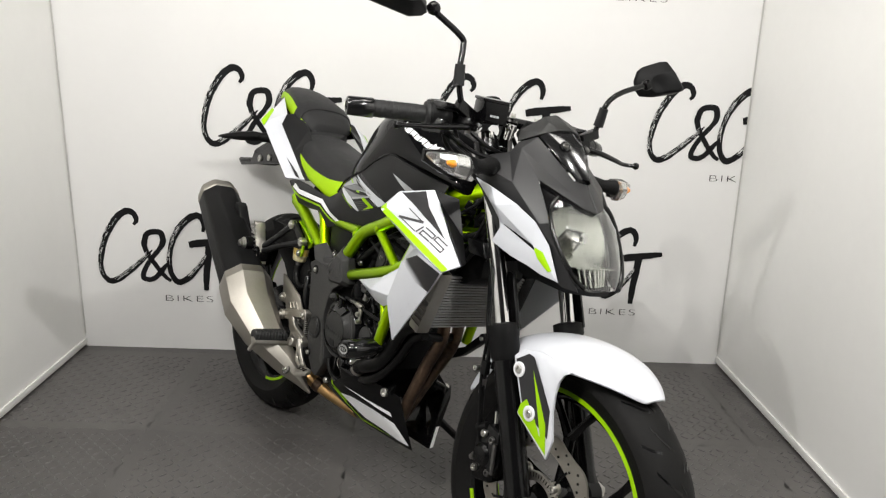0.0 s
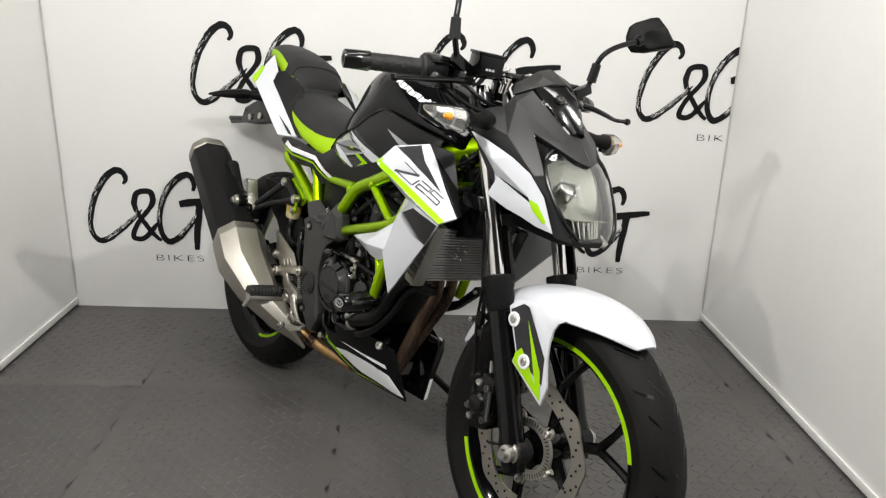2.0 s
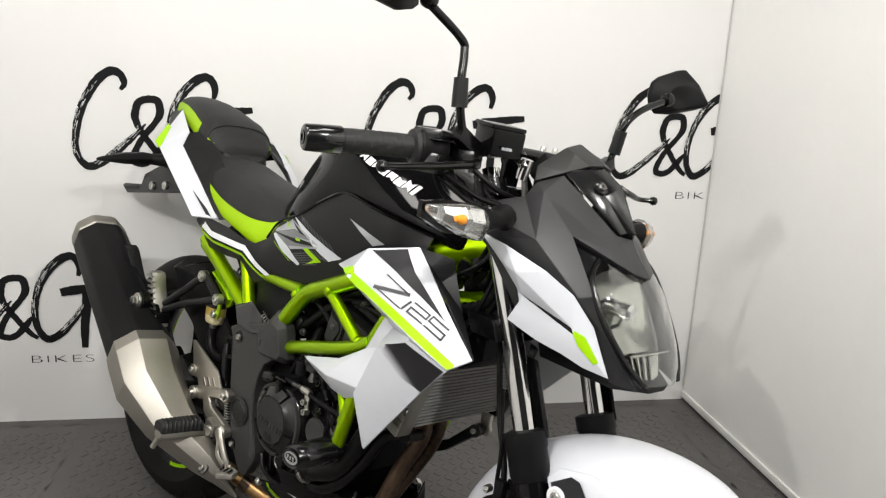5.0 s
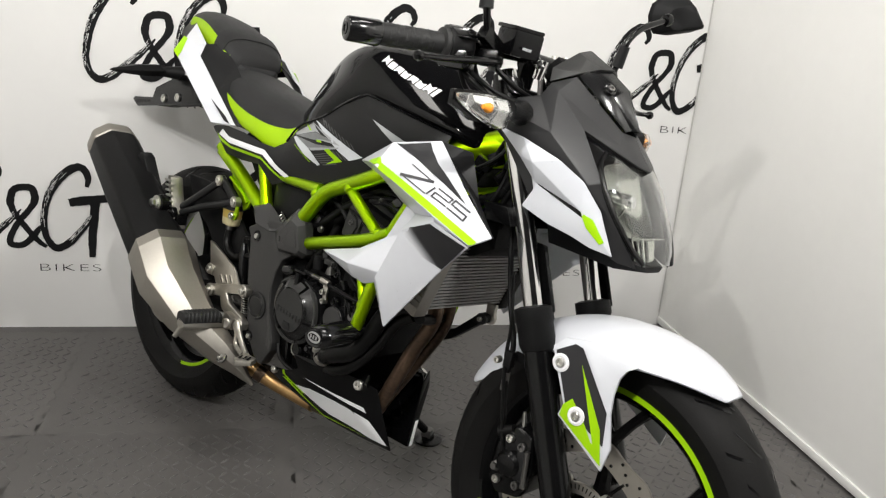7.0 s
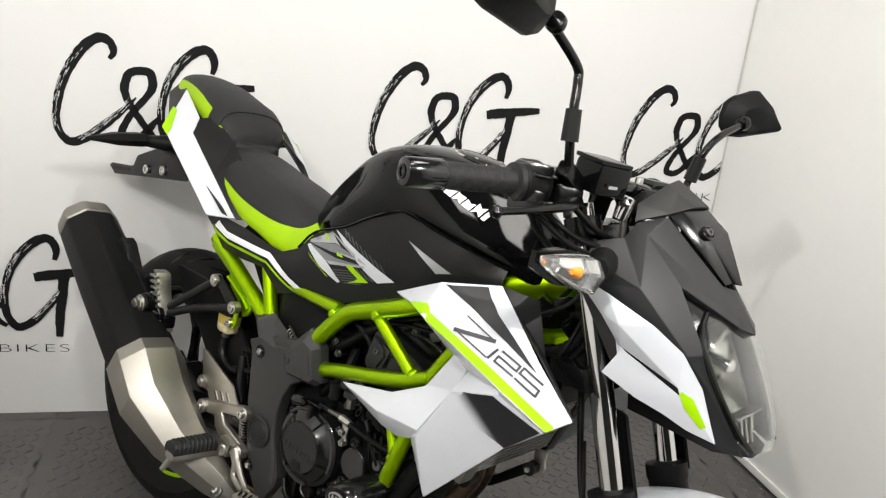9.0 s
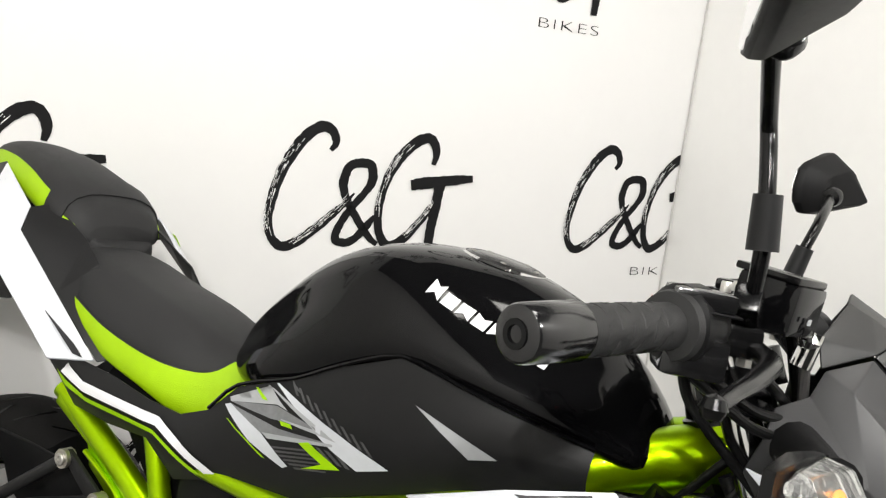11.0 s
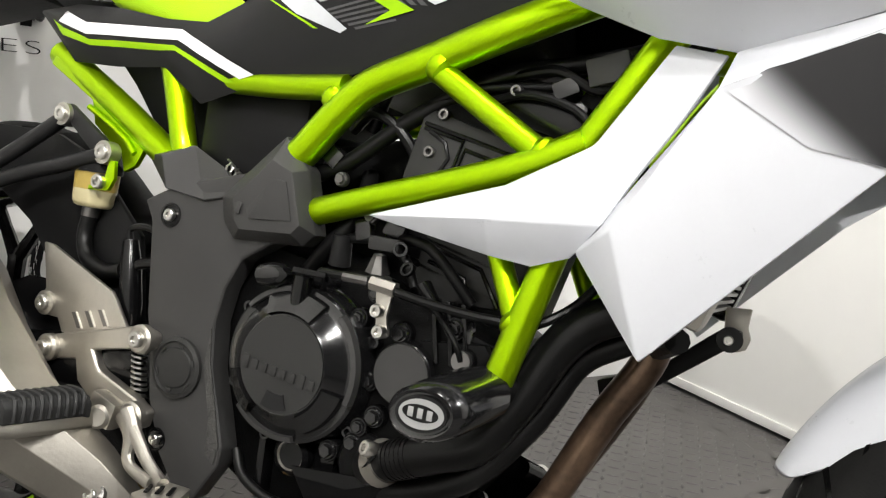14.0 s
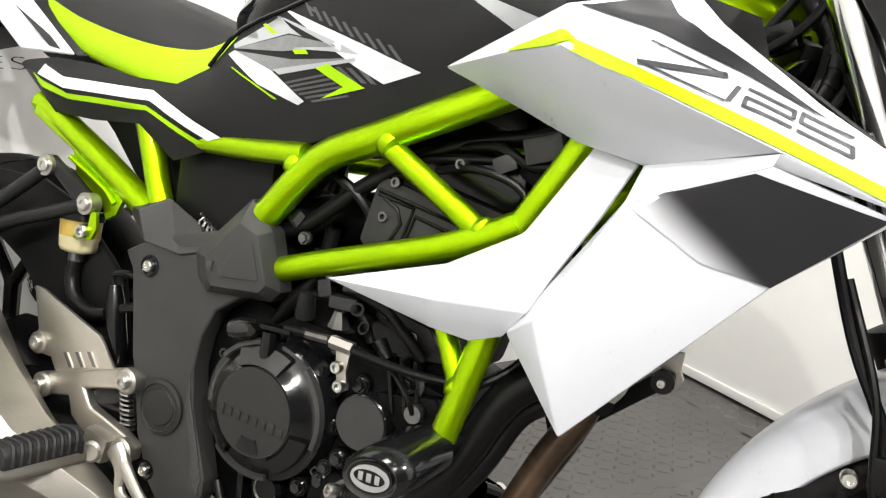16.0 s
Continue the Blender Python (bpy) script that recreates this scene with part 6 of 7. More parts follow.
SH = [(0.142, -0.161, 0.758), (0.245, -0.192, 0.806), (0.324, -0.161, 0.823), (0.345, -0.158, 0.80), (0.480, -0.184, 0.695), (0.463, -0.214, 0.679), (0.262, -0.243, 0.766), (0.313, -0.178, 0.696), (0.262, -0.165, 0.71), (0.20, -0.15, 0.735), (0.205, -0.203, 0.765), (0.41, -0.1705, 0.745), (0.395, -0.226, 0.7075)]
SHF = [(0, 1, 10), (1, 6, 10), (1, 2, 3, 6), (3, 11, 12, 6), (11, 4, 5, 12), (0, 10, 9), (10, 6, 8, 9), (6, 12, 7, 8)]
LOW = [(0.318, -0.184, 0.69), (0.309, -0.203, 0.669), (0.392, -0.220, 0.700), (0.460, -0.211, 0.675), (0.409, -0.200, 0.629), (0.286, -0.176, 0.491), (0.227, -0.159, 0.557), (0.268, -0.168, 0.617), (0.255, -0.186, 0.575)]
LOWF = [(0, 1, 8, 7), (1, 2, 4), (1, 4, 5, 8), (2, 3, 4), (7, 8, 6), (8, 5, 6)]
WING = [(0.273, -0.158, 0.709), (0.310, -0.172, 0.700), (0.288, -0.165, 0.658), (0.261, -0.163, 0.612), (0.246, -0.172, 0.578), (0.224, -0.155, 0.552), (0.194, -0.150, 0.541), (0.157, -0.147, 0.544), (0.029, -0.115, 0.561), (0.161, -0.143, 0.600), (0.225, -0.147, 0.636), (0.158, -0.166, 0.571), (0.192, -0.1545, 0.607)]
WINGF = [(0, 1, 2, 10), (10, 2, 3, 12), (10, 12, 9), (9, 12, 11, 8), (12, 3, 4, 11), (11, 4, 5, 6, 7), (8, 11, 7)]
BLK = [(0.324, -0.159, 0.822), (0.365, -0.125, 0.812), (0.39, -0.115, 0.735), (0.425, -0.125, 0.69), (0.48, -0.180, 0.694), (0.41, -0.167, 0.750), (0.345, -0.155, 0.799)]
BLKF = [(0, 1, 2, 6), (6, 2, 5), (2, 3, 4, 5)]
SH, LOW, BLK = ([nudge(p) for p in L] for L in (SH, LOW, BLK))
for mir in (False, True):
    s = 1 if mir else -1
    def p3(L):
        return [(x, -s * y if s > 0 else y, z) for x, y, z in (nudge(p) for p in L)]
    shroud = part("tank_shroud", shell(SH, SHF, 0.004, 0.0022, mirror=mir), WHITE, bike, "pearl white tank shroud with lime stripe and dark figures")
    low = part("lower_panel", shell(LOW, LOWF, 0.004, 0.002, mirror=mir), WHITE, shroud)
    part("joining_panel", shell([nudge(p) for p in ((0.313, -0.1785, 0.697), (0.395, -0.2255, 0.707), (0.392, -0.2195, 0.6995), (0.309, -0.2025, 0.6685), (0.319, -0.1845, 0.6895), (0.463, -0.2135, 0.6785))], [(0, 1, 2, 3), (0, 3, 4), (1, 5, 2)], 0.003, 0.0005, mirror=mir), WHITE, shroud)
    part("wing_panel", shell(WING, WINGF, 0.004, 0.002, mirror=mir), WHITE, shroud)
    part("inner_panel", shell(BLK, BLKF, 0.003, 0.0015, mirror=mir), MATT, shroud, "black inner shroud panel")
    tree, tree2 = surface(shroud), surface(low)
    way = (-0.39, -s * 0.60, -0.70)
    def film(name, pts, mat, off=0.0007, cuts=2, tr=None, wy=None):
        decal(name, p3(pts), tr or tree, mat, shroud, wy or way, off, cuts)
    film("lime_stripe", [(0.2526, -0.2448, 0.7697), (0.2672, -0.234, 0.7712), (0.335, -0.2235, 0.7425), (0.40, -0.2135, 0.7145), (0.4668, -0.2034, 0.6860), (0.467, -0.2075, 0.6825), (0.4625, -0.2135, 0.6800), (0.395, -0.2245, 0.7085), (0.325, -0.2335, 0.7385)], LIME, 0.0012, 3)
    film("lime_stripe", [(0.210, -0.206, 0.766), (0.254, -0.237, 0.767), (0.262, -0.2405, 0.767), (0.268, -0.233, 0.7715), (0.256, -0.226, 0.780)], LIME, 0.0014, 3)
    film("black_flash", [(0.2565, -0.1963, 0.809), (0.3060, -0.1650, 0.8120), (0.3371, -0.1743, 0.783), (0.4175, -0.1814, 0.732), (0.3412, -0.1898, 0.7673)], DECALBLACK, 0.0012, 5)
    film("lower_flash", [(0.3100, -0.2023, 0.6698), (0.3835, -0.2104, 0.6950), (0.4560, -0.2131, 0.6750), (0.41, -0.2036, 0.6313), (0.3653, -0.2016, 0.6384)], FADE, 0.0012, 5, tree2, (0, -s, 0))
    for fig in ZFIG:
        film("figure_stroke", fig, DECALDARK, 0.0012, 2)

# headlight cowl
def lower_forward(p):
    """The lower half of the cowl reaches further forward."""
    return (p[0] + 0.012 * min(1, max(0, (0.87 - p[2]) / 0.12)), p[1], p[2])


CO = [(0.455, -0.080, 0.950), (0.488, -0.063, 0.966), (0.568, -0.024, 0.895), (0.478, -0.090, 0.938), (0.580, -0.042, 0.874), (0.540, -0.091, 0.887), (0.616, -0.001, 0.843), (0.605, -0.030, 0.850), (0.448, -0.092, 0.928), (0.426, -0.120, 0.917), (0.424, -0.143, 0.896), (0.412, -0.130, 0.862), (0.500, -0.119, 0.873), (0.569, -0.103, 0.808), (0.594, -0.083, 0.772), (0.625, -0.074, 0.703), (0.648, -0.056, 0.700), (0.616, -0.084, 0.755), (0.586, -0.093, 0.815), (0.580, -0.001, 0.892), (0.478, -0.108, 0.757)]
COF = [(0, 1, 3), (0, 3, 8), (1, 2, 4, 3), (2, 19, 6, 7), (2, 7, 4), (3, 4, 5), (4, 7, 5), (8, 3, 12), (3, 5, 12), (8, 12, 10, 9), (10, 12, 11), (12, 5, 18, 13), (13, 18, 17, 14), (14, 17, 16, 15), (11, 12, 13, 20), (20, 13, 14, 15)]
COWL = material("satin_black_cowl", (0.020, 0.020, 0.0208), 0.42, spec=0.36, vary=0.08, bump=0.05, bump_scale=900)
cowl = None
for mir in (False, True):
    k = -1 if mir else 1
    c = part("headlight_cowl" if not mir else "cowl_half", shell([lower_forward(p) for p in CO], COF, 0.003, 0.0022, (0.45, 0, 0.85), mirror=mir), COWL, cowl or bike, "satin black headlight cowl", 24)
    cowl = cowl or c
    part("lamp_infill", shell([(0.536, -0.084, 0.880), (0.572, -0.052, 0.862), (0.576, -0.078, 0.845), (0.588, -0.088, 0.812)], [(0, 1, 2), (0, 2, 3)], 0.003, 0, (0.45, 0, 0.85), mirror=mir), DARK, cowl)
    NW = [(0.414, -0.137, 0.867), (0.468, -0.143, 0.858), (0.531, -0.131, 0.836), (0.567, -0.112, 0.811), (0.591, -0.092, 0.773), (0.619, -0.083, 0.711), (0.583, -0.093, 0.716), (0.552, -0.103, 0.727), (0.514, -0.113, 0.736), (0.467, -0.124, 0.754), (0.484, -0.122, 0.783), (0.479, -0.123, 0.801), (0.457, -0.131, 0.828), (0.488, -0.125, 0.795), (0.566, -0.108, 0.767), (0.568, -0.106, 0.758), (0.492, -0.122, 0.791), (0.490, -0.144, 0.825)]
    NWF = [(0, 1, 17, 12), (1, 2, 17), (12, 17, 13, 11), (17, 2, 3, 14), (17, 14, 13), (3, 4, 14), (14, 4, 5), (14, 5, 15), (15, 5, 6, 7), (16, 15, 7, 8), (10, 16, 8, 9), (11, 13, 16, 10)]
    w = part("cowl_wing", shell([lower_forward(p) for p in NW], NWF, 0.003, 0.0015, (0.45, 0, 0.85), mirror=mir), WHITE, cowl, "pearl white cowl wing")
    part("wing_slot", shell([lower_forward(p) for p in [(0.486, -0.119, 0.796), (0.568, -0.102, 0.770), (0.570, -0.100, 0.748), (0.490, -0.117, 0.786)]], [(0, 1, 2, 3)], 0.002, 0, (0.45, 0, 0.85), mirror=mir), DARK, cowl)
    t2 = surface(w)
    decal("lime_flash", [(lower_forward((x, 0, z))[0], k * -0.2, z) for x, z in ((0.566, 0.766), (0.583, 0.759), (0.604, 0.729), (0.598, 0.725), (0.575, 0.745))], t2, LIME, cowl, (0, k, 0), 0.0008, 2)
    part("fly_screen", shell([(0.498, -0.047, 0.976), (0.510, -0.001, 0.987), (0.548, -0.001, 0.962), (0.585, -0.001, 0.900), (0.574, -0.010, 0.900), (0.540, -0.028, 0.946)], [(0, 1, 2, 5), (5, 2, 3, 4)], 0.003, 0.001, (0.45, 0, 0.92), mirror=mir), GLOSSY, cowl, "gloss black fly screen")
    part("screen_edge", shell([(0.489, -0.060, 0.968), (0.498, -0.046, 0.9775), (0.540, -0.027, 0.9475), (0.575, -0.008, 0.901), (0.570, -0.020, 0.896), (0.530, -0.043, 0.934)], [(0, 1, 2, 5), (5, 2, 3, 4)], 0.003, 0.001, (0.45, 0, 0.92), mirror=mir), GLOSSY, cowl)
    part("dash_cap", shell([(0.452, -0.082, 0.951), (0.446, -0.074, 0.974), (0.462, -0.032, 1.007), (0.463, -0.001, 1.016), (0.490, -0.062, 0.971), (0.506, -0.028, 0.985), (0.514, -0.001, 0.989), (0.482, -0.036, 0.999)], [(0, 1, 4), (1, 2, 7, 4), (4, 7, 5), (2, 3, 6, 5, 7)], 0.004, 0.002, (0.45, 0, 0.92), mirror=mir), COVERD, cowl, "black instrument hood")
    part("screen_boss", lathe([(0.010, -0.004), (0.010, 0.0012), (0.0085, 0.002), (0.0080, 0.0005), (0, 0.0005)], (0.5325, k * -0.030, 0.957), (0.8, -0.35 * k, 0.6), 20), GLOSSY, cowl)
    bolt((0.534, k * -0.0305, 0.958), 0.0058, cowl, (0.8, -0.35 * k, 0.6), 0.003, mat=DARKBOLT)
    part("lamp_brow", shell([(0.540, -0.091, 0.886), (0.605, -0.031, 0.849), (0.616, -0.001, 0.842), (0.606, -0.001, 0.834), (0.595, -0.031, 0.841), (0.543, -0.085, 0.876)], [(0, 1, 4, 5), (1, 2, 3, 4)], 0.003, 0.001, (0.5, 0, 0.8), mirror=mir), GLOSSY, cowl)
    part("side_vent", prism([(0.432, 0.884), (0.452, 0.898), (0.470, 0.894), (0.468, 0.882), (0.446, 0.874)], k * -0.146, k * -0.134, 0.002), COVERD, cowl)
    ind = part("front_indicator", tube([(0.445, k * -0.13, 0.893), (0.468, k * -0.175, 0.891), (0.474, k * -0.205, 0.891)], [0.020, 0.013, 0.017], 12, 3), PLASTIC, cowl, "clear front indicator with an amber bulb")
    HEX = ((-0.5, 1.0), (0.45, 0.85), (1.0, 0.1), (0.55, -0.9), (-0.4, -1.0), (-0.8, 0.0))
    LENSI = [[V(xc + a * u, k * y, zc + b * v) for u, v in HEX] for xc, y, zc, a, b in ((0.474, -0.205, 0.886, 0.012, 0.016), (0.474, -0.214, 0.885, 0.020, 0.0235), (0.468, -0.240, 0.888, 0.019, 0.0205), (0.456, -0.268, 0.893, 0.011, 0.0125), (0.447, -0.290, 0.898, 0.003, 0.0045))]
    il = part("indicator_lens", bevelled(loft(LENSI), 0.0015, 20, 1), CUT, ind, "clear faceted indicator lens", 12)
    il.visible_shadow = False
    part("indicator_bowl", loft([[V((q_.x - 0.468) * 0.8 + 0.463, q_.y, (q_.z - 0.889) * 0.86 + 0.889) for q_ in r] for r in LENSI[1:4]]), CHROME, ind, "", 10)
    part("indicator_back", loft([[V(xc + a * u - 0.004, k * y, zc + b * v * 1.04) for u, v in ((-0.8, 1.0), (-0.2, 1.0), (-0.2, -1.0), (-0.8, -1.0))] for xc, y, zc, a, b in ((0.474, -0.204, 0.888, 0.016, 0.019), (0.462, -0.250, 0.889, 0.020, 0.021), (0.446, -0.289, 0.895, 0.012, 0.010))]), DARK, ind)
    part("indicator_bulb", tube([(0.470, k * -0.236, 0.889), (0.474, k * -0.249, 0.889), (0.473, k * -0.259, 0.890)], [0.0045, 0.0070, 0.0035], 12, 1), AMBER, ind, "amber bulb")
LAMP = [(z, lower_forward((xc, 0, z))[0], hw, lower_forward((xs, 0, z))[0]) for z, xc, hw, xs in [(0.860, 0.590, 0.060, 0.566), (0.842, 0.605, 0.082, 0.571), (0.815, 0.624, 0.090, 0.584), (0.785, 0.637, 0.088, 0.600), (0.755, 0.650, 0.080, 0.618), (0.728, 0.660, 0.066, 0.636), (0.708, 0.664, 0.046, 0.650)]]


def lamp_grid(scale, push, depth=1.0):
    rows_ = []
    for z, xc, hw, xs in LAMP:
        row = []
        for i in range(13):
            q = i / 6 - 1
            row.append(V(xs + (xc - xs) * depth * (1 - q * q) ** 0.6 + push, q * hw * scale, 0.785 + (z - 0.785) * scale))
        rows_.append(row)
    return loft(rows_, cap=False, closed=False)


bm = lamp_grid(1.0, 0)
bmesh.ops.recalc_face_normals(bm, faces=bm.faces)
bmesh.ops.solidify(bm, geom=bm.faces[:], thickness=0.0025)
lens = part("headlight_lens", bm, CLEAR, cowl, "clear headlight lens", 60)
lens.visible_shadow = False
part("lamp_liner", lamp_grid(0.985, -0.024, -0.85), COVERD, cowl, "dark lamp housing", 60)
BOWL = []
for f in (0.10, 0.25, 0.45, 0.65, 0.85, 1.0):
    ring = []
    for j in range(18):
        a = 2 * math.pi * j / 18
        y, z = 0.079 * f * math.copysign(abs(math.cos(a)) ** 0.75, math.cos(a)), 0.790 + 0.057 * f * math.copysign(abs(math.sin(a)) ** 0.75, math.sin(a))
        ring.append(V(0.566 + 0.038 * f ** 1.8 - 0.56 * (z - 0.79) - 0.022 * (y / 0.079) ** 2, y, z))
    BOWL.append(ring)
part("reflector", loft(BOWL, cap=False), REFLECT, cowl, "faceted headlamp reflector", 15)
part("bulb_shield", tube([(0.556, -0.002, 0.794), (0.600, -0.002, 0.790), (0.604, -0.002, 0.790)], [0.011, 0.0125, 0.008], 18, 1), CHROME, cowl, "chrome bulb cap")
part("bulb_stalk", tube([(0.590, -0.002, 0.778), (0.575, -0.002, 0.745)], 0.003, 8, 1), CHROME, cowl)
part("reflector_step", box((0.622, 0, 0.738), (0.040, 0.110, 0.003), 0.001, pose(0, 0, 0, 0, -12, 0)), REFLECT, cowl)
for y in (-0.036, -0.024, -0.012, 0.0, 0.012, 0.024, 0.036):
    part("lens_flute", tube([(0.640 - abs(y) * 0.25, y, 0.738), (0.650 - abs(y) * 0.25, y * 0.85, 0.708)], 0.0035, 8, 1), REFLECT, cowl)
edge = []
for z, xc, hw, xs in LAMP:
    edge.append((xs + 0.002, -hw, z))
for z, xc, hw, xs in LAMP[::-1]:
    edge.append((xs + 0.002, hw, z))
part("lamp_bezel", tube(edge[:7], 0.0045, 8, 3), DARK, cowl)
part("lamp_bezel", tube([(x - 0.002, y + 0.004, z) for x, y, z in edge[7:]], 0.0068, 10, 3), DARK, cowl)
part("chin", loft([[V(x, y, z) for y, z in ((-w, z0), (-w * 0.7, z1), (w * 0.7, z1), (w, z0))] for x, w, z0, z1 in ((0.50, 0.08, 0.745, 0.70), (0.62, 0.07, 0.712, 0.69), (0.662, 0.03, 0.702, 0.694))]), PLASTIC, cowl)
part("lamp_box", loft([[V(x, y, z) for y, z in ((-0.08 * f, 0.74), (-0.085 * f, 0.86), (0.085 * f, 0.86), (0.08 * f, 0.74))] for x, f in ((0.47, 0.7), (0.555, 1.0))]), PLASTIC, cowl)

# triple clamps, dash and handlebar
part("lower_yoke", bevelled(loft([[V(x + d, y, z) for x, y in ((0.36, -0.03), (0.40, -0.115), (0.455, -0.12), (0.465, -0.07), (0.455, 0.07), (0.465, 0.12), (0.40, 0.115), (0.36, 0.03))] for z, d in ((0.715, 0.01), (0.745, -0.004))]), 0.004), DARK, bike, "black lower fork yoke")
top_yoke = part("top_yoke", bevelled(loft([[V(x + d, y, z) for x, y in ((0.340, -0.024), (0.352, -0.07), (0.358, -0.092), (0.380, -0.098), (0.408, -0.104), (0.412, -0.07), (0.398, 0.0), (0.412, 0.07), (0.408, 0.104), (0.380, 0.098), (0.358, 0.092), (0.352, 0.07), (0.340, 0.024))] for z, d in ((0.910, 0.005), (0.934, -0.006))]), 0.004), DARK, bike, "black top fork yoke")
for s in (-1, 1):
    part("fork_cap", lathe([(0.021, 0), (0.021, 0.012), (0.012, 0.016), (0, 0.016)], (fork_x(0.94), s * 0.093, 0.938), (-0.4, 0, 1), 20), DARK, top_yoke)
    part("bar_riser", lathe([(0.015, 0), (0.016, 0.03), (0.0195, 0.036), (0.0195, 0.052), (0.016, 0.056), (0, 0.056)], (0.374, s * 0.045, 0.936), (0.08, 0, 1), 20), DARK, top_yoke)
    part("fork_clamp", tube([(fork_x(0.902) + 0.010, s * 0.101, 0.902), (fork_x(0.938) + 0.010, s * 0.102, 0.938)], [0.0255, 0.0265, 0.0255], 28, 1), DARK, top_yoke)
    part("clamp_ear", box((0.372, s * 0.092, 0.915), (0.024, 0.018, 0.021), 0.005, pose(0, 0, 0, 0, -20, 0)), DARK, top_yoke)
    part("pinch_bolt", lathe([(0.0080, 0), (0.0080, 0.004), (0.0045, 0.004), (0.0040, 0.001), (0, 0.001)], (0.371, s * 0.102, 0.913), (-0.2, s, 0), 14), DARK, top_yoke)
    for dx in (-0.012, 0.012):
        bolt((0.375 + dx, s * 0.045, 1.0), 0.005, top_yoke, (0, 0, 1), 0.005)
part("stem_seat", tube([(0.3800, 0, 0.874), (0.3772, 0, 0.880), (0.3768, 0, 0.8805), (0.370, 0, 0.896)], [0.037, 0.037, 0.033, 0.031], 32, 1), DARK, top_yoke)
part("stem_nut", tube([(0.374, 0, 0.888), (0.366, 0, 0.910)], 0.027, 8, 1), DARKBOLT, top_yoke)
dash = part("instrument_panel", box((0.436, 0, 0.972), (0.024, 0.115, 0.042), 0.008, pose(0, 0, 0, 0, 45, 0)), PLASTIC, bike, "black instrument panel with a dark display")
part("dash_glass", box((0.4255, 0, 0.9815), (0.003, 0.098, 0.034), 0.001, pose(0, 0, 0, 0, 45, 0)), GLOSS, dash)
BARP = [(0.301, -0.380, 0.959), (0.360, -0.237, 0.971), (0.372, -0.13, 0.982), (0.378, -0.06, 0.986), (0.378, 0.06, 0.986), (0.370, 0.12, 0.983), (0.348, 0.195, 0.976), (0.297, 0.312, 0.968)]
bar = part("handlebar", tube(BARP, 0.011, 16, 6), DARK, bike, "black tubular handlebar with rubber grips")
for s in (-1, 1):
    g0, g1 = V(0.318, s * 0.335, 0.963), V(0.357, s * 0.234, 0.971)
    if s > 0:
        g0, g1 = V(0.310, 0.283, 0.970), V(0.346, 0.190, 0.976)
    gd = g1 - g0
    part("grip", tube([g0, g0 + gd * 0.08, g0 + gd * 0.9, g1], [0.0165, 0.0165, 0.0165, 0.019], 24, 1), GRIP, bar, "ribbed black rubber grip")
    ga, gb = gd.normalized().cross(V(0, 0, 1)).normalized(), V(0, 0, 1)
    for k in range(6):
        for j in range(5):
            f0, a0 = 0.10 + 0.115 * k, radians(72 * j + 36 * (k % 2))
            pad = [[g0 + gd * (f0 + 0.085 * u) + (ga * math.cos(a0 + w) + gb * math.sin(a0 + w)) * r for w in (-0.42 + 0.3 * u, -0.14 + 0.3 * u, 0.14 + 0.3 * u, 0.42 + 0.3 * u)] for u, r in ((0.0, 0.0162), (0.12, 0.0171), (0.88, 0.0171), (1.0, 0.0162))]
            part("grip_pad", loft(pad, cap=False, closed=False), GRIP, bar)
    part("grip_flange", lathe([(0.0165, -0.004), (0.024, -0.002), (0.0255, 0.004), (0.022, 0.008), (0.0165, 0.009)], g1 - gd * 0.06, gd, 28, closed=True), GRIP, bar)
    part("bar_end", tube([g0 - gd * 0.48, g0 - gd * 0.47, g0 - gd * 0.45, g0 - gd * 0.03, g0 - gd * 0.01], [0.0150, 0.0168, 0.0178, 0.0190, 0.0180], 28, 1), GLOSSY, bar, "black bar end weight")
    part("bar_end_screw", lathe([(0.009, -0.004), (0.009, 0.0012), (0.0055, 0.0012), (0.005, -0.004), (0, -0.004)], g0 - gd * 0.481, -gd, 14), GLOSS, bar)
    sw = part("switch_housing", tube([g1 - gd * 0.03, g1 + gd * 0.02, g1 + gd * 0.22, g1 + gd * 0.36, g1 + gd * 0.40], [0.022, 0.026, 0.026, 0.021, 0.016], 20, 1, flat=1.15), PLASTIC, bar, "black switch housing")
    part("switch_block", box(g1 + gd * 0.2 + V(0.002, 0, -0.020), (0.046, 0.050, 0.030), 0.006, pose(0, 0, 0, 0, 0, s * -20)), GLOSSY, bar)
    part("thumb_switch", box(g1 + gd * 0.12 + V(-0.020, 0, 0.012), (0.012, 0.014, 0.009), 0.002), RED if s < 0 else DECALGREY, bar, "red stop switch" if s < 0 else "grey switch")
    part("housing_lid", box(g1 + gd * 0.20 + V(0.002, 0, 0.020), (0.044, 0.050, 0.014), 0.005, pose(0, 0, 0, 0, 0, s * -20)), GLOSSY, bar)
    part("housing_seam", box(g1 + gd * 0.20 + V(0.002, 0, 0.0125), (0.050, 0.054, 0.002), 0.0008, pose(0, 0, 0, 0, 0, s * -20)), HOSE, bar)
    part("horn_button", box(g1 + gd * 0.16 + V(-0.026, 0, -0.018), (0.014, 0.016, 0.012), 0.003), DARKBOLT if s > 0 else DARK, bar)
    part("lever_perch", box((0.387, s * 0.165, 0.966), (0.042, 0.034, 0.026), 0.006, pose(0, 0, 0, 0, 0, s * -18)), DARK, bar)
    ball = V(0.403, s * -0.334, 0.940) if s < 0 else V(0.425, 0.324, 0.945)
    ball.y = s * abs(ball.y)
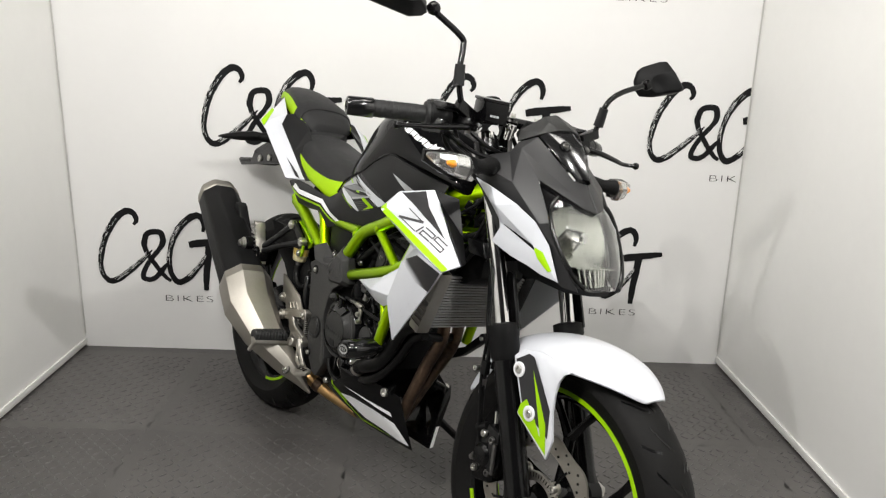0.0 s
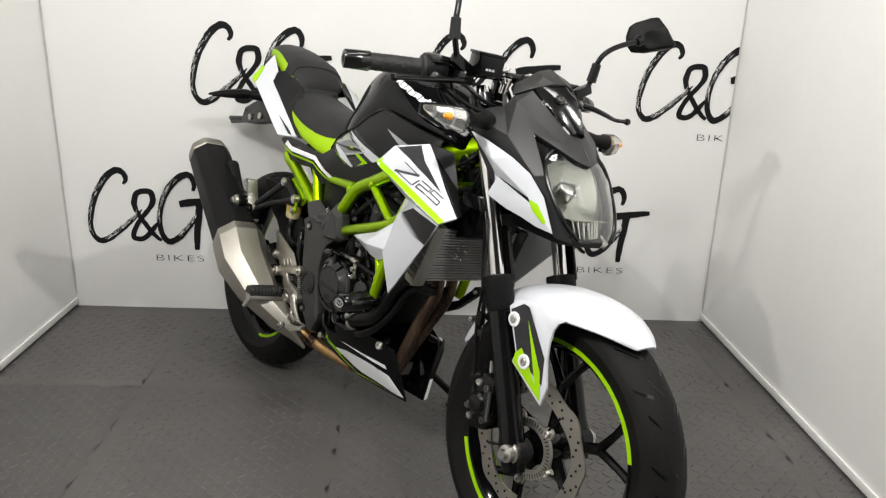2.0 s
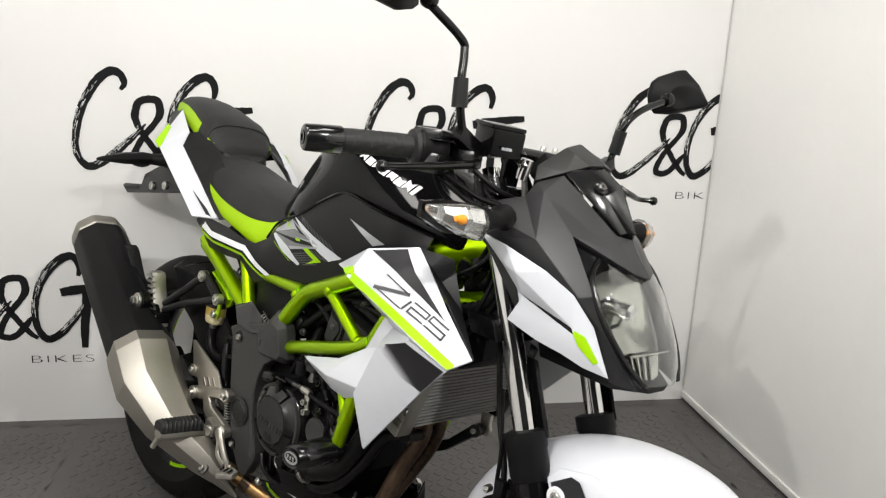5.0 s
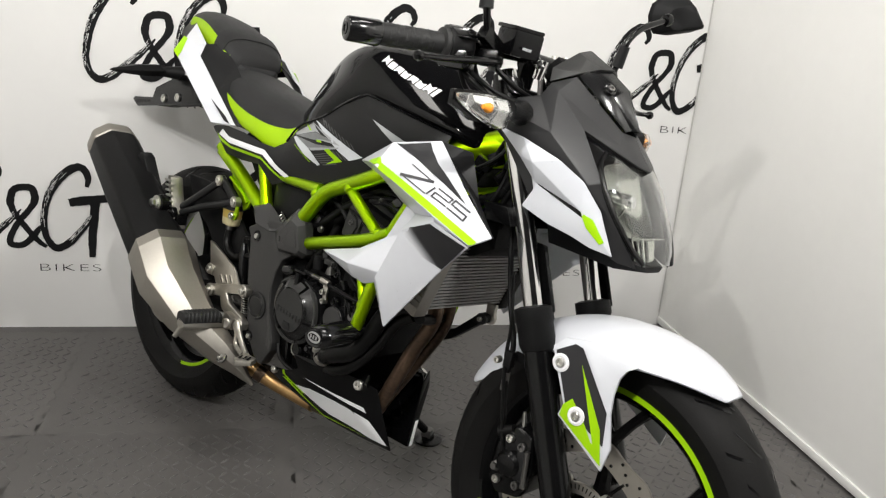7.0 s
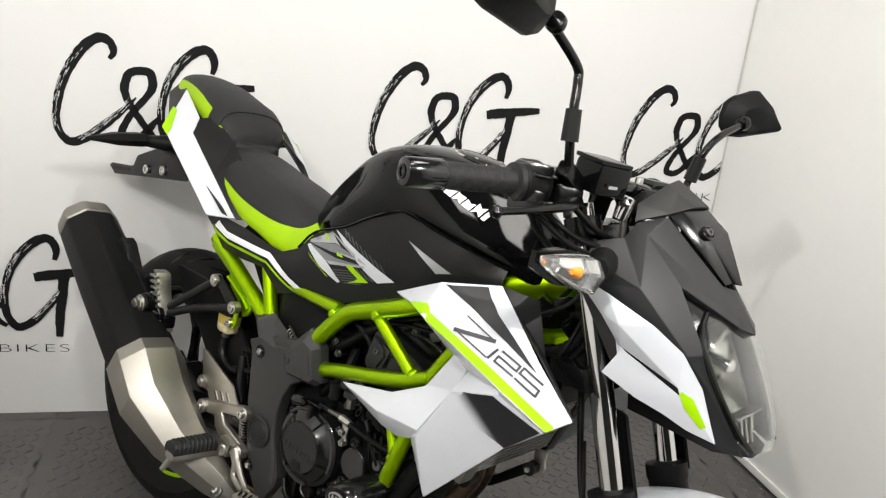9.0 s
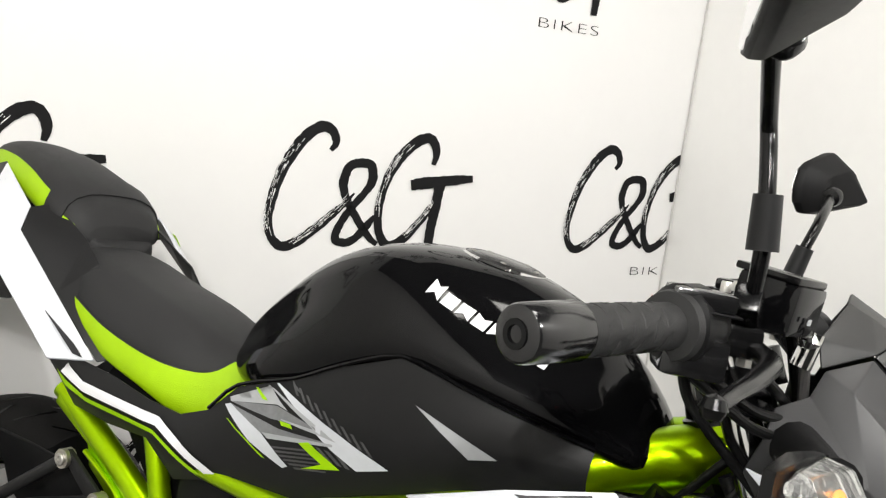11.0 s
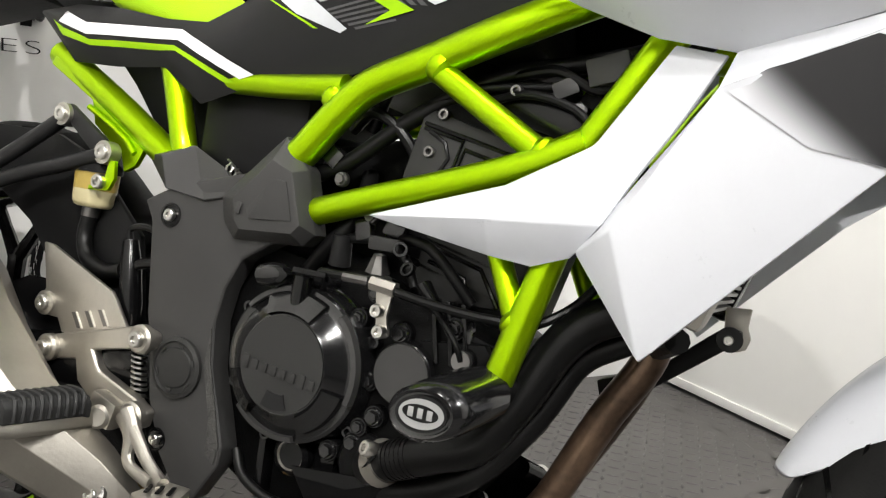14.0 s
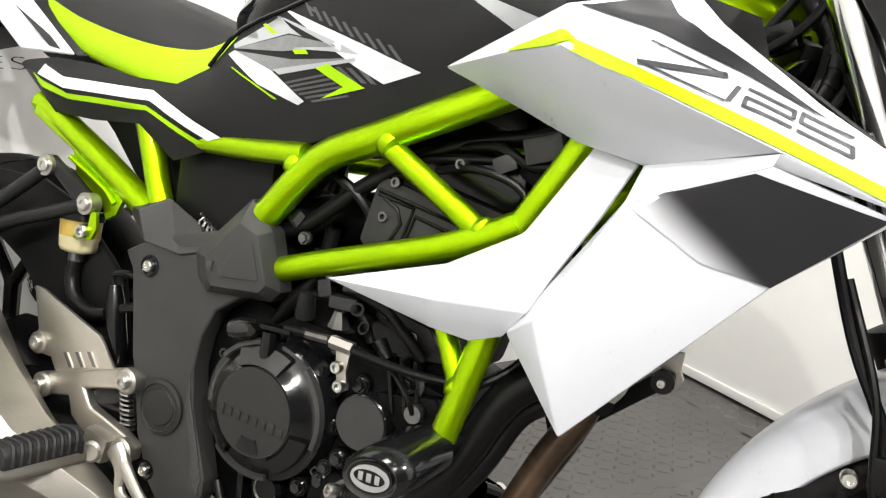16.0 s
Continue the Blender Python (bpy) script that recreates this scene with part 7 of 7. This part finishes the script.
    lev = part("brake_lever" if s < 0 else "clutch_lever", tube([(0.402, s * 0.160, 0.962), (0.420, s * 0.20, 0.958), (0.416, s * 0.255, 0.950), (0.408, s * 0.30, 0.944), ball], [0.010, 0.0085, 0.0075, 0.0062, 0.006], 12, 5, flat=0.75), DARK, bike, "black hand lever with a ball end")
    part("lever_ball", lathe([(0.0, -0.0085), (0.006, -0.006), (0.0085, 0), (0.006, 0.006), (0, 0.0085)], ball, (0, 0, 1), 18), DARK, lev)
    part("pivot_bolt", lathe([(0.006, -0.016), (0.006, 0.016), (0, 0.016)], (0.400, s * 0.166, 0.963), (0, 0, 1), 6), BOLT, lev)
    mirror = part("mirror", tube([(0.398, s * 0.185, 0.985), (0.400, s * 0.206, 1.03), (0.396, s * 0.210, 1.07), (0.390, s * 0.206, 1.105), (0.387, s * 0.214, 1.124), (0.388, s * 0.29, 1.156)] if s < 0 else [(0.398, 0.185, 0.985), (0.401, 0.197, 1.02), (0.410, 0.195, 1.055), (0.416, 0.204, 1.078), (0.420, 0.235, 1.100), (0.423, 0.301, 1.127)], 0.0060, 12, 5), DARK, bike, "black rear-view mirror on a bent stem")
    part("stem_boot", tube([(0.400, s * 0.209, 1.033), (0.3965, s * 0.2105, 1.072)] if s < 0 else [(0.4015, 0.197, 1.016), (0.410, 0.195, 1.056)], [0.0112, 0.0100], 16, 1), MATT, mirror)
    part("stem_clamp", box((0.396, s * 0.178, 0.99), (0.02, 0.05, 0.022), 0.004, pose(0, 0, 0, s * 25, 0, 0)), DARK, mirror)
    HEAD = [(0.276, 1.118), (0.288, 1.150), (0.318, 1.178), (0.350, 1.187), (0.378, 1.182), (0.448, 1.136), (0.450, 1.128), (0.428, 1.116), (0.348, 1.096), (0.312, 1.096), (0.286, 1.104)]
    lean = 0.5 if s > 0 else 0.2
    if s > 0:
        HEAD = [(0.311, 1.136), (0.314, 1.160), (0.324, 1.171), (0.358, 1.190), (0.368, 1.193), (0.376, 1.187), (0.408, 1.138), (0.407, 1.130), (0.398, 1.124), (0.352, 1.107), (0.330, 1.104), (0.317, 1.116)]
    if s < 0:
        HEAD = [(0.297, 1.148), (0.302, 1.166), (0.325, 1.200), (0.36, 1.226), (0.41, 1.234), (0.582, 1.222), (0.598, 1.204), (0.588, 1.184), (0.520, 1.150), (0.44, 1.137), (0.336, 1.132), (0.308, 1.140)]
    cy, cz2 = (0.362, 1.138) if s > 0 else (0.410, 1.182)
    hd = [[V(x + lean * (y - 0.31), s * (cy + (y - cy) * f), cz2 + (z - cz2) * f) for y, z in HEAD] for x, f in ((0.375, 0.97), (0.378, 1.0), (0.386, 1.0), (0.412 if s > 0 else 0.424, 0.62), (0.416 if s > 0 else 0.429, 0.40))]
    part("mirror_head", bevelled(loft(hd), 0.0015), PLASTIC, mirror, "black mirror shell")
    part("mirror_glass", loft([[V(x + lean * (y - 0.31), s * (cy + (y - cy) * 0.93), cz2 + (z - cz2) * 0.93) for y, z in HEAD] for x in (0.3742, 0.3752)]), MIRROR, mirror, "mirror glass")
    part("stem_ball", lathe([(0.0, -0.012), (0.011, -0.007), (0.013, 0), (0.011, 0.007), (0, 0.012)], (0.395, -0.292, 1.157) if s < 0 else (0.424, 0.304, 1.1285), (0.3, s, 0.4), 16), DARK, mirror)
res = part("brake_reservoir", box((0.412, -0.128, 0.997), (0.050, 0.056, 0.040), 0.005, pose(0, 0, 0, 0, 6, -18)), GLOSS, bike, "black square brake fluid reservoir")
part("reservoir_lid", box((0.411, -0.128, 1.0195), (0.051, 0.057, 0.006), 0.002, pose(0, 0, 0, 0, 6, -18)), DARK, res)
for k in range(5):
    part("lid_mark", box((0.4372, -0.146 + 0.008 * k, 0.988), (0.0008, 0.005, 0.004), 0, pose(0, 0, 0, 0, 6, -18)), DECALGREY, res)
part("mirror_post", lathe([(0.009, 0), (0.009, 0.03), (0, 0.03)], (0.436, -0.093, 0.95), (0.2, 0, 1), 14), CHROME, bike, "chrome cowl stay")
part("stay_ball", lathe([(0.0, -0.009), (0.007, -0.006), (0.0105, 0), (0.007, 0.006), (0, 0.009)], (0.438, -0.096, 0.972), (0.2, 0, 1), 18), CHROME, bike, "chrome bolt head")
part("stay_bracket", tube([(0.436, -0.095, 0.98), (0.44, -0.09, 0.95), (0.445, -0.085, 0.91)], 0.0045, 10, 2), DARKBOLT, bike)
CABLES = [
    [(0.40, -0.165, 0.955), (0.425, -0.13, 0.93), (0.43, -0.07, 0.915), (0.450, -0.04, 0.895), (0.465, -0.03, 0.84)],
    [(0.365, -0.19, 0.945), (0.41, -0.15, 0.915), (0.440, -0.10, 0.905), (0.458, -0.06, 0.885), (0.465, -0.05, 0.82)],
    [(0.360, -0.195, 0.94), (0.41, -0.16, 0.905), (0.442, -0.11, 0.890), (0.460, -0.07, 0.865), (0.465, -0.06, 0.80)],
    [(0.368, -0.175, 0.955), (0.380, -0.165, 0.925), (0.392, -0.140, 0.903), (0.402, -0.128, 0.880), (0.428, -0.110, 0.850)],
    [(0.360, -0.200, 0.950), (0.368, -0.185, 0.918), (0.384, -0.160, 0.893), (0.400, -0.135, 0.872), (0.432, -0.112, 0.838)],
    [(0.40, 0.165, 0.955), (0.44, 0.12, 0.92), (0.44, 0.05, 0.90), (0.40, 0.02, 0.86), (0.38, -0.03, 0.74)],
    [(0.42, -0.10, 0.985), (0.43, -0.07, 0.95), (0.44, -0.05, 0.90), (0.445, -0.06, 0.80), (0.41, -0.07, 0.70)],
    [(0.445, -0.07, 0.86), (0.442, -0.085, 0.80), (0.42, -0.09, 0.75), (0.38, -0.085, 0.70), (0.34, -0.08, 0.66)],
]
for pts in CABLES:
    part("control_cable", tube(pts, 0.0042, 10, 7), HOSE, bike)
part("wire_connector", box((0.405, -0.055, 0.80), (0.04, 0.05, 0.035), 0.008, pose(0, 0, 0, 20, 10, 30)), HOSE, bike, "taped wiring connectors")
part("wire_connector", box((0.42, -0.07, 0.755), (0.03, 0.03, 0.03), 0.006, pose(0, 0, 0, 0, 40, 20)), HOSE, bike, "taped wiring connectors")
part("fuse_box", box((0.338, 0.015, 0.778), (0.075, 0.085, 0.060), 0.008, pose(0, 0, 0, 0, -18, 0)), PLASTIC, bike, "black fuse box behind the steering head")
part("head_gusset", tube([(0.285, -0.045, 0.735), (0.34, -0.035, 0.735), (0.398, -0.02, 0.752)], [0.016, 0.022, 0.026], 16, 4), GREEN, bike)
part("head_gusset", tube([(0.285, 0.045, 0.735), (0.34, 0.035, 0.735), (0.398, 0.02, 0.752)], [0.016, 0.022, 0.026], 16, 4), GREEN, bike)
part("air_duct", bevelled(loft([[V(x, y, z) for y, z in ((-w, z0), (-w, z1), (w, z1), (w, z0))] for x, w, z0, z1 in ((0.30, 0.085, 0.62, 0.715), (0.37, 0.075, 0.64, 0.712), (0.40, 0.060, 0.66, 0.705))]), 0.008), PLASTIC, bike, "black ducting behind the radiator")
loom = [(0.40, -0.085, 0.845), (0.425, -0.085, 0.80), (0.405, -0.088, 0.755), (0.355, -0.092, 0.735), (0.31, -0.09, 0.725)]
part("wiring_loom", tube(loom, 0.0085, 12, 6), HOSE, bike)
lp = curve_points(loom, 8)
for c0, c1 in zip(lp[3:-2:2], lp[4:-1:2]):
    part("loom_ring", tube([c0, c0 + (c1 - c0) * 0.45], 0.0098, 12, 1), HOSE, bike)
for c, s3, a in (((0.352, -0.075, 0.80), (0.030, 0.022, 0.020), 25), ((0.385, -0.088, 0.812), (0.026, 0.018, 0.022), -20), ((0.335, -0.088, 0.775), (0.034, 0.020, 0.018), 10), ((0.400, -0.078, 0.785), (0.022, 0.02, 0.026), 40)):
    part("wire_connector", box(c, s3, 0.003, pose(0, 0, 0, 10, a, a)), DARK, bike, "black wiring connector")
for pts in ([(0.325, -0.092, 0.775), (0.36, -0.105, 0.79), (0.40, -0.10, 0.82), (0.425, -0.09, 0.87)], [(0.36, -0.09, 0.70), (0.395, -0.10, 0.73), (0.415, -0.095, 0.78), (0.42, -0.08, 0.84)]):
    part("control_cable", tube(pts, 0.0036, 8, 6), HOSE, bike)
# belly pan flashes
for ob in [o for o in bike.children if o.name.startswith("belly_pan")]:
    s = -1 if ob.data.vertices[0].co.y < 0 else 1
    tree = surface(ob)
    def film(name, pts, mat, off=0.0008):
        decal(name, [(x, s * 0.25, z) for x, z in pts], tree, mat, ob, (0, -s, 0), off, 3)
    film("white_flash", [(-0.02, 0.252), (0.03, 0.262), (0.14, 0.250), (0.17, 0.243), (0.21, 0.200), (0.165, 0.198), (0.06, 0.212)], DECALWHITE)
    film("white_rule", [(0.02, 0.285), (0.16, 0.268), (0.165, 0.258), (0.10, 0.268)], DECALWHITE)
    film("lime_flash", [(-0.074, 0.273), (-0.064, 0.273), (0.004, 0.240), (-0.004, 0.236)], LIME)
    film("lime_flash", [(-0.062, 0.256), (-0.045, 0.256), (0.04, 0.203), (0.15, 0.194), (0.04, 0.199)], LIME)

# ---- booth details ----
objs = bpy.data.objects
back = objs["wall_back"]


def room_part(name, bm, mat, parent, label=""):
    ob = part(name, bm, mat, parent, label)
    return ob


def stroke(bm, pts, widths, du, dz, depth=0.0012, streaks=None):
    """A brush stroke on the back wall: a ribbon with a ragged edge, cut off at the wall's end."""
    p = curve_points([(u, 0, z) for u, z in pts], 6)
    n = len(p)
    rings = []
    for i in range(n):
        d = (p[min(i + 1, n - 1)] - p[max(i - 1, 0)]).normalized()
        q = i / (n - 1) * (len(widths) - 1)
        k = min(int(q), len(widths) - 2)
        w = (widths[k] + (widths[k + 1] - widths[k]) * (q - k)) / 2
        side = V(-d.z, 0, d.x)
        w1 = w * (1 + random.uniform(-0.10, 0.06))
        w2 = w * (1 + random.uniform(-0.10, 0.06))
        ring = []
        for k in (-w1, w2):
            c = p[i] + side * k
            ring.append(V(min(max(c.x + du, 0.003), WIDTH - 0.003), depth, c.z + dz))
        rings.append(ring)
    skin(bm, rings, cap=False, closed=False)


LET_C = [(0.201, 0.468), (0.212, 0.485), (0.202, 0.510), (0.178, 0.517), (0.146, 0.495), (0.118, 0.456), (0.094, 0.408), (0.080, 0.354), (0.075, 0.311), (0.085, 0.274), (0.108, 0.255), (0.138, 0.265), (0.180, 0.297), (0.217, 0.329), (0.243, 0.354), (0.263, 0.377)]
LET_L = [(0.315, 0.327), (0.297, 0.304), (0.272, 0.275), (0.247, 0.265), (0.226, 0.275), (0.237, 0.311), (0.260, 0.346), (0.286, 0.378), (0.302, 0.406), (0.298, 0.438), (0.276, 0.445), (0.248, 0.436), (0.236, 0.403), (0.242, 0.371), (0.259, 0.342), (0.282, 0.308), (0.306, 0.278), (0.326, 0.262)]
LET_G = [(0.447, 0.450), (0.452, 0.476), (0.442, 0.503), (0.422, 0.509), (0.393, 0.493), (0.360, 0.457), (0.338, 0.414), (0.325, 0.364), (0.323, 0.321), (0.331, 0.284), (0.351, 0.260), (0.379, 0.268), (0.409, 0.296), (0.438, 0.332), (0.460, 0.367)]
LET_B = [(0.396, 0.401), (0.428, 0.407), (0.470, 0.413), (0.518, 0.419), (0.553, 0.423)]
LET_V = [(0.468, 0.404), (0.464, 0.359), (0.458, 0.315), (0.454, 0.271), (0.453, 0.231)]
font = bpy.data.curves.new("caption", "FONT")
font.body, font.size, font.space_character, font.offset = "BIKES", 0.034, 1.12, -0.0008
carrier = new("caption", font)
cap_mesh = bpy.data.meshes.new_from_object(carrier.evaluated_get(bpy.context.evaluated_depsgraph_get()))
xs = [v.co.x for v in cap_mesh.vertices]
x0, wide = min(xs), max(xs) - min(xs)
bpy.data.objects.remove(carrier)
for row in range(4):
    for col in range(0, 4):
        du, dz = 0.78 * col + ((0.389, 0.404, 0.389, 0.389)[min(col, 3)] if row % 2 else 0.0), (0.0, 0.513, 1.115, 1.63)[row]
        if du + 0.07 > WIDTH - 0.01 or du + 0.55 < 0.02:
            continue
        bm = bmesh.new()
        random.seed(11)
        stroke(bm, LET_C, [0.010, 0.017, 0.022, 0.024, 0.025, 0.025, 0.024, 0.021, 0.020, 0.018, 0.022, 0.024, 0.022, 0.019, 0.012, 0.004], du, dz, 0.0012)
        stroke(bm, LET_L, [0.010, 0.019, 0.019, 0.019, 0.020, 0.018, 0.018, 0.017, 0.022, 0.022, 0.020, 0.021, 0.022, 0.018, 0.018, 0.018, 0.016, 0.012], du, dz, 0.0018)
        stroke(bm, LET_G, [0.012, 0.019, 0.022, 0.024, 0.026, 0.025, 0.022, 0.020, 0.019, 0.020, 0.023, 0.023, 0.021, 0.018, 0.016], du, dz, 0.0024)
        stroke(bm, LET_B, [0.024, 0.028, 0.026, 0.022, 0.016], du, dz, 0.0030)
        stroke(bm, LET_V, [0.028, 0.026, 0.025, 0.023, 0.018], du, dz, 0.0036)
        room_part("brush_mark", bm, INK, back, "black brush-stroke mark printed on the backdrop")
        # dry streaks where the brush ran out
        bm = bmesh.new()
        for path, spans in ((LET_C, ((4.2, 8.5, 1), (10.8, 14.2, -1))), (LET_G, ((4.0, 7.5, 1), (11.5, 14.0, -1)))):
            p = curve_points([(u, 0, z) for u, z in path], 6)
            for q0, q1, sd in spans:
                for _ in range(70):
                    q = random.uniform(q0, q1)
                    i = min(int(q * 6), len(p) - 3)
                    a, b = p[i], p[min(i + random.choice((1, 2, 3, 4)), len(p) - 1)]
                    d = (b - a).normalized()
                    off = V(-d.z, 0, d.x) * sd * -1 * random.uniform(-0.002, 0.0125)
                    h = random.uniform(0.0003, 0.0010)
                    sl = V(-d.z, 0, d.x) * h
                    m = a + (b - a) * random.uniform(0.3, 1.0)
                    quad = [a + off - sl, m + off - sl * 0.4, m + off + sl * 0.4, a + off + sl]
                    if max(c.x for c in quad) + du < WIDTH - 0.004 and min(c.x for c in quad) + du > 0.004:
                        bm.faces.new([bm.verts.new((c.x + du, 0.0042, c.z + dz)) for c in quad])
        tagged(room_part("dry_streaks", bm, BACKDROP, back), kind="stuff")
        if du + 0.303 > 0.02:
            bm = bmesh.new()
            bm.from_mesh(cap_mesh)
            k = 0.172 / wide
            for v in bm.verts:
                v.co = (min(0.303 + du + (v.co.x - x0) * k, WIDTH - 0.003), 0.0014, 0.185 + dz + v.co.y)
            room_part("caption", bm, INK, back, "thin black caption reading BIKES")
for nm, u0, u1 in (("wall_side_a", 0.0, 0.007), ("wall_side_b", WIDTH - 0.007, WIDTH)):
    bm = bmesh.new()
    bmesh.ops.create_cube(bm, size=1, matrix=pose((u0 + u1) / 2, (DEPTH + 0.004) / 2, 0.022) @ Matrix.Diagonal((u1 - u0, DEPTH - 0.004, 0.024, 1)))
    part("hem", bevelled(bm, 0.003), SIDEVINYL_LIFTED, objs[nm], "white hem with a rod in it")
    u = 0.004 if u0 == 0 else WIDTH - 0.004
    part("corner_seam", tube([(u - (LEAN_OUT * 0.05 if u0 == 0 else 0), 0.004, 0.05), (u - (LEAN_OUT * TALL if u0 == 0 else 0), 0.004, TALL)], 0.0022, 8, 1), SEAM, objs[nm])

# ceiling lights
for lu, lw, su, sw, power in LAMPS:
    lamp = tagged(thing("ceiling_light", ROOM @ pose(lu, lw, 2.45)), "square white ceiling light panel, lit", "ceiling light", "ceiling lights")
    bm = join(box((su / 2 + 0.012, 0, -0.01), (0.024, sw + 0.048, 0.02), 0.002), box((-su / 2 - 0.012, 0, -0.01), (0.024, sw + 0.048, 0.02), 0.002), box((0, sw / 2 + 0.012, -0.01), (su, 0.024, 0.02), 0.002), box((0, -sw / 2 - 0.012, -0.01), (su, 0.024, 0.02), 0.002))
    part("light_frame", bm, CEIL, lamp)
    part("diffuser", box((0, 0, -0.006), (su, sw, 0.004), 0), GLOW, lamp, "glowing diffuser")

rail = tagged(thing("lighting_rail", ROOM @ pose(WIDTH / 2, SPOT_W, SPOT_Z + 0.06)), "white lighting rail with four small square lamps", "lighting rail")
part("rail_bar", box((0, 0, 0.02), (WIDTH + 0.05, 0.03, 0.03), 0.003), CEIL, rail)
for lu, _, _ in SPOTS:
    part("lamp_body", box((lu - WIDTH / 2, 0, -0.025), (0.13, 0.13, 0.06), 0.006), CEIL, rail)

# rubber floor mats with interlocking edges
STEP, U_OFF, W_OFF = 0.604, 0.44 - 2 * 0.604, 0.04 - 0.604
floor = objs["floor"]


def seam(i, t, horizontal):
    """How far the jigsaw edge strays from its line, t metres along it."""
    k = (t / 0.058 + (0.5 if horizontal else 0.0)) % 1.0
    return 0.0055 * (1 if k < 0.5 else -1)


def edge_points(fixed, a, b, horizontal, shrink):
    pts = []
    n = 40
    for i in range(n + 1):
        t = a + (b - a) * i / n
        end = 0 if i in (0, n) else 1
        base = fixed + shrink + end * seam(0, i / n * STEP, horizontal)
        pts.append((t, base) if horizontal else (base, t))
    return pts


for iu in range(7):
    for iw in range(8):
        u0, w0 = U_OFF + STEP * iu, W_OFF + STEP * iw
        u1, w1 = u0 + STEP, w0 + STEP
        g = 0.0005
        ring = edge_points(w0, u0 + g, u1 - g, True, g)[:-1] + edge_points(u1, w0 + g, w1 - g, False, -g)[:-1] + edge_points(w1, u0 + g, u1 - g, True, -g)[::-1][:-1] + edge_points(u0, w0 + g, w1 - g, False, g)[::-1][:-1]
        bm = bmesh.new()
        top = [bm.verts.new((u, w, 0)) for u, w in ring]
        low = [bm.verts.new((u, w, -0.003)) for u, w in ring]
        f = bm.faces.new(top)
        for i in range(len(ring)):
            bm.faces.new((top[i], low[i], low[(i + 1) % len(ring)], top[(i + 1) % len(ring)]))
        bmesh.ops.triangulate(bm, faces=[f])
        part("floor_mat", bm, MAT, floor)

# raised checker-plate bars on the mats
verts, faces = [], []
rng = random.Random(5)
PITCH = 0.0265
for i in range(int(WIDTH / PITCH)):
    for j in range(int(2.75 / PITCH)):
        u, w = 0.014 + i * PITCH, 0.014 + j * PITCH
        fu, fw = ((u - U_OFF) / STEP) % 1, ((w - W_OFF) / STEP) % 1
        if min(fu, 1 - fu) < 0.045 or min(fw, 1 - fw) < 0.045:
            continue
        a = radians(45 if (i + j) % 2 else -45) + rng.uniform(-0.06, 0.06)
        L, B, H = 0.0140, 0.0042, 0.0022 * rng.uniform(0.5, 1.1)
        c, s = math.cos(a), math.sin(a)
        b = len(verts)
        for x, y, z in ((-L, 0, 0.0), (0, -B, 0.0), (L, 0, 0.0), (0, B, 0.0), (-L * 0.55, 0, H), (L * 0.55, 0, H)):
            verts.append((u + x * c - y * s, w + x * s + y * c, z))
        faces += [(b, b + 1, b + 4), (b + 1, b + 5, b + 4), (b + 1, b + 2, b + 5), (b + 2, b + 3, b + 5), (b + 3, b + 4, b + 5), (b + 3, b, b + 4)]
me = bpy.data.meshes.new("checker_bars")
me.from_pydata(verts, [], faces)
me.materials.append(BARS)
bars = new("checker_bars", me)
bars.parent = floor
tagged(bars, "raised checker-plate bars moulded on the rubber mats", kind="stuff")
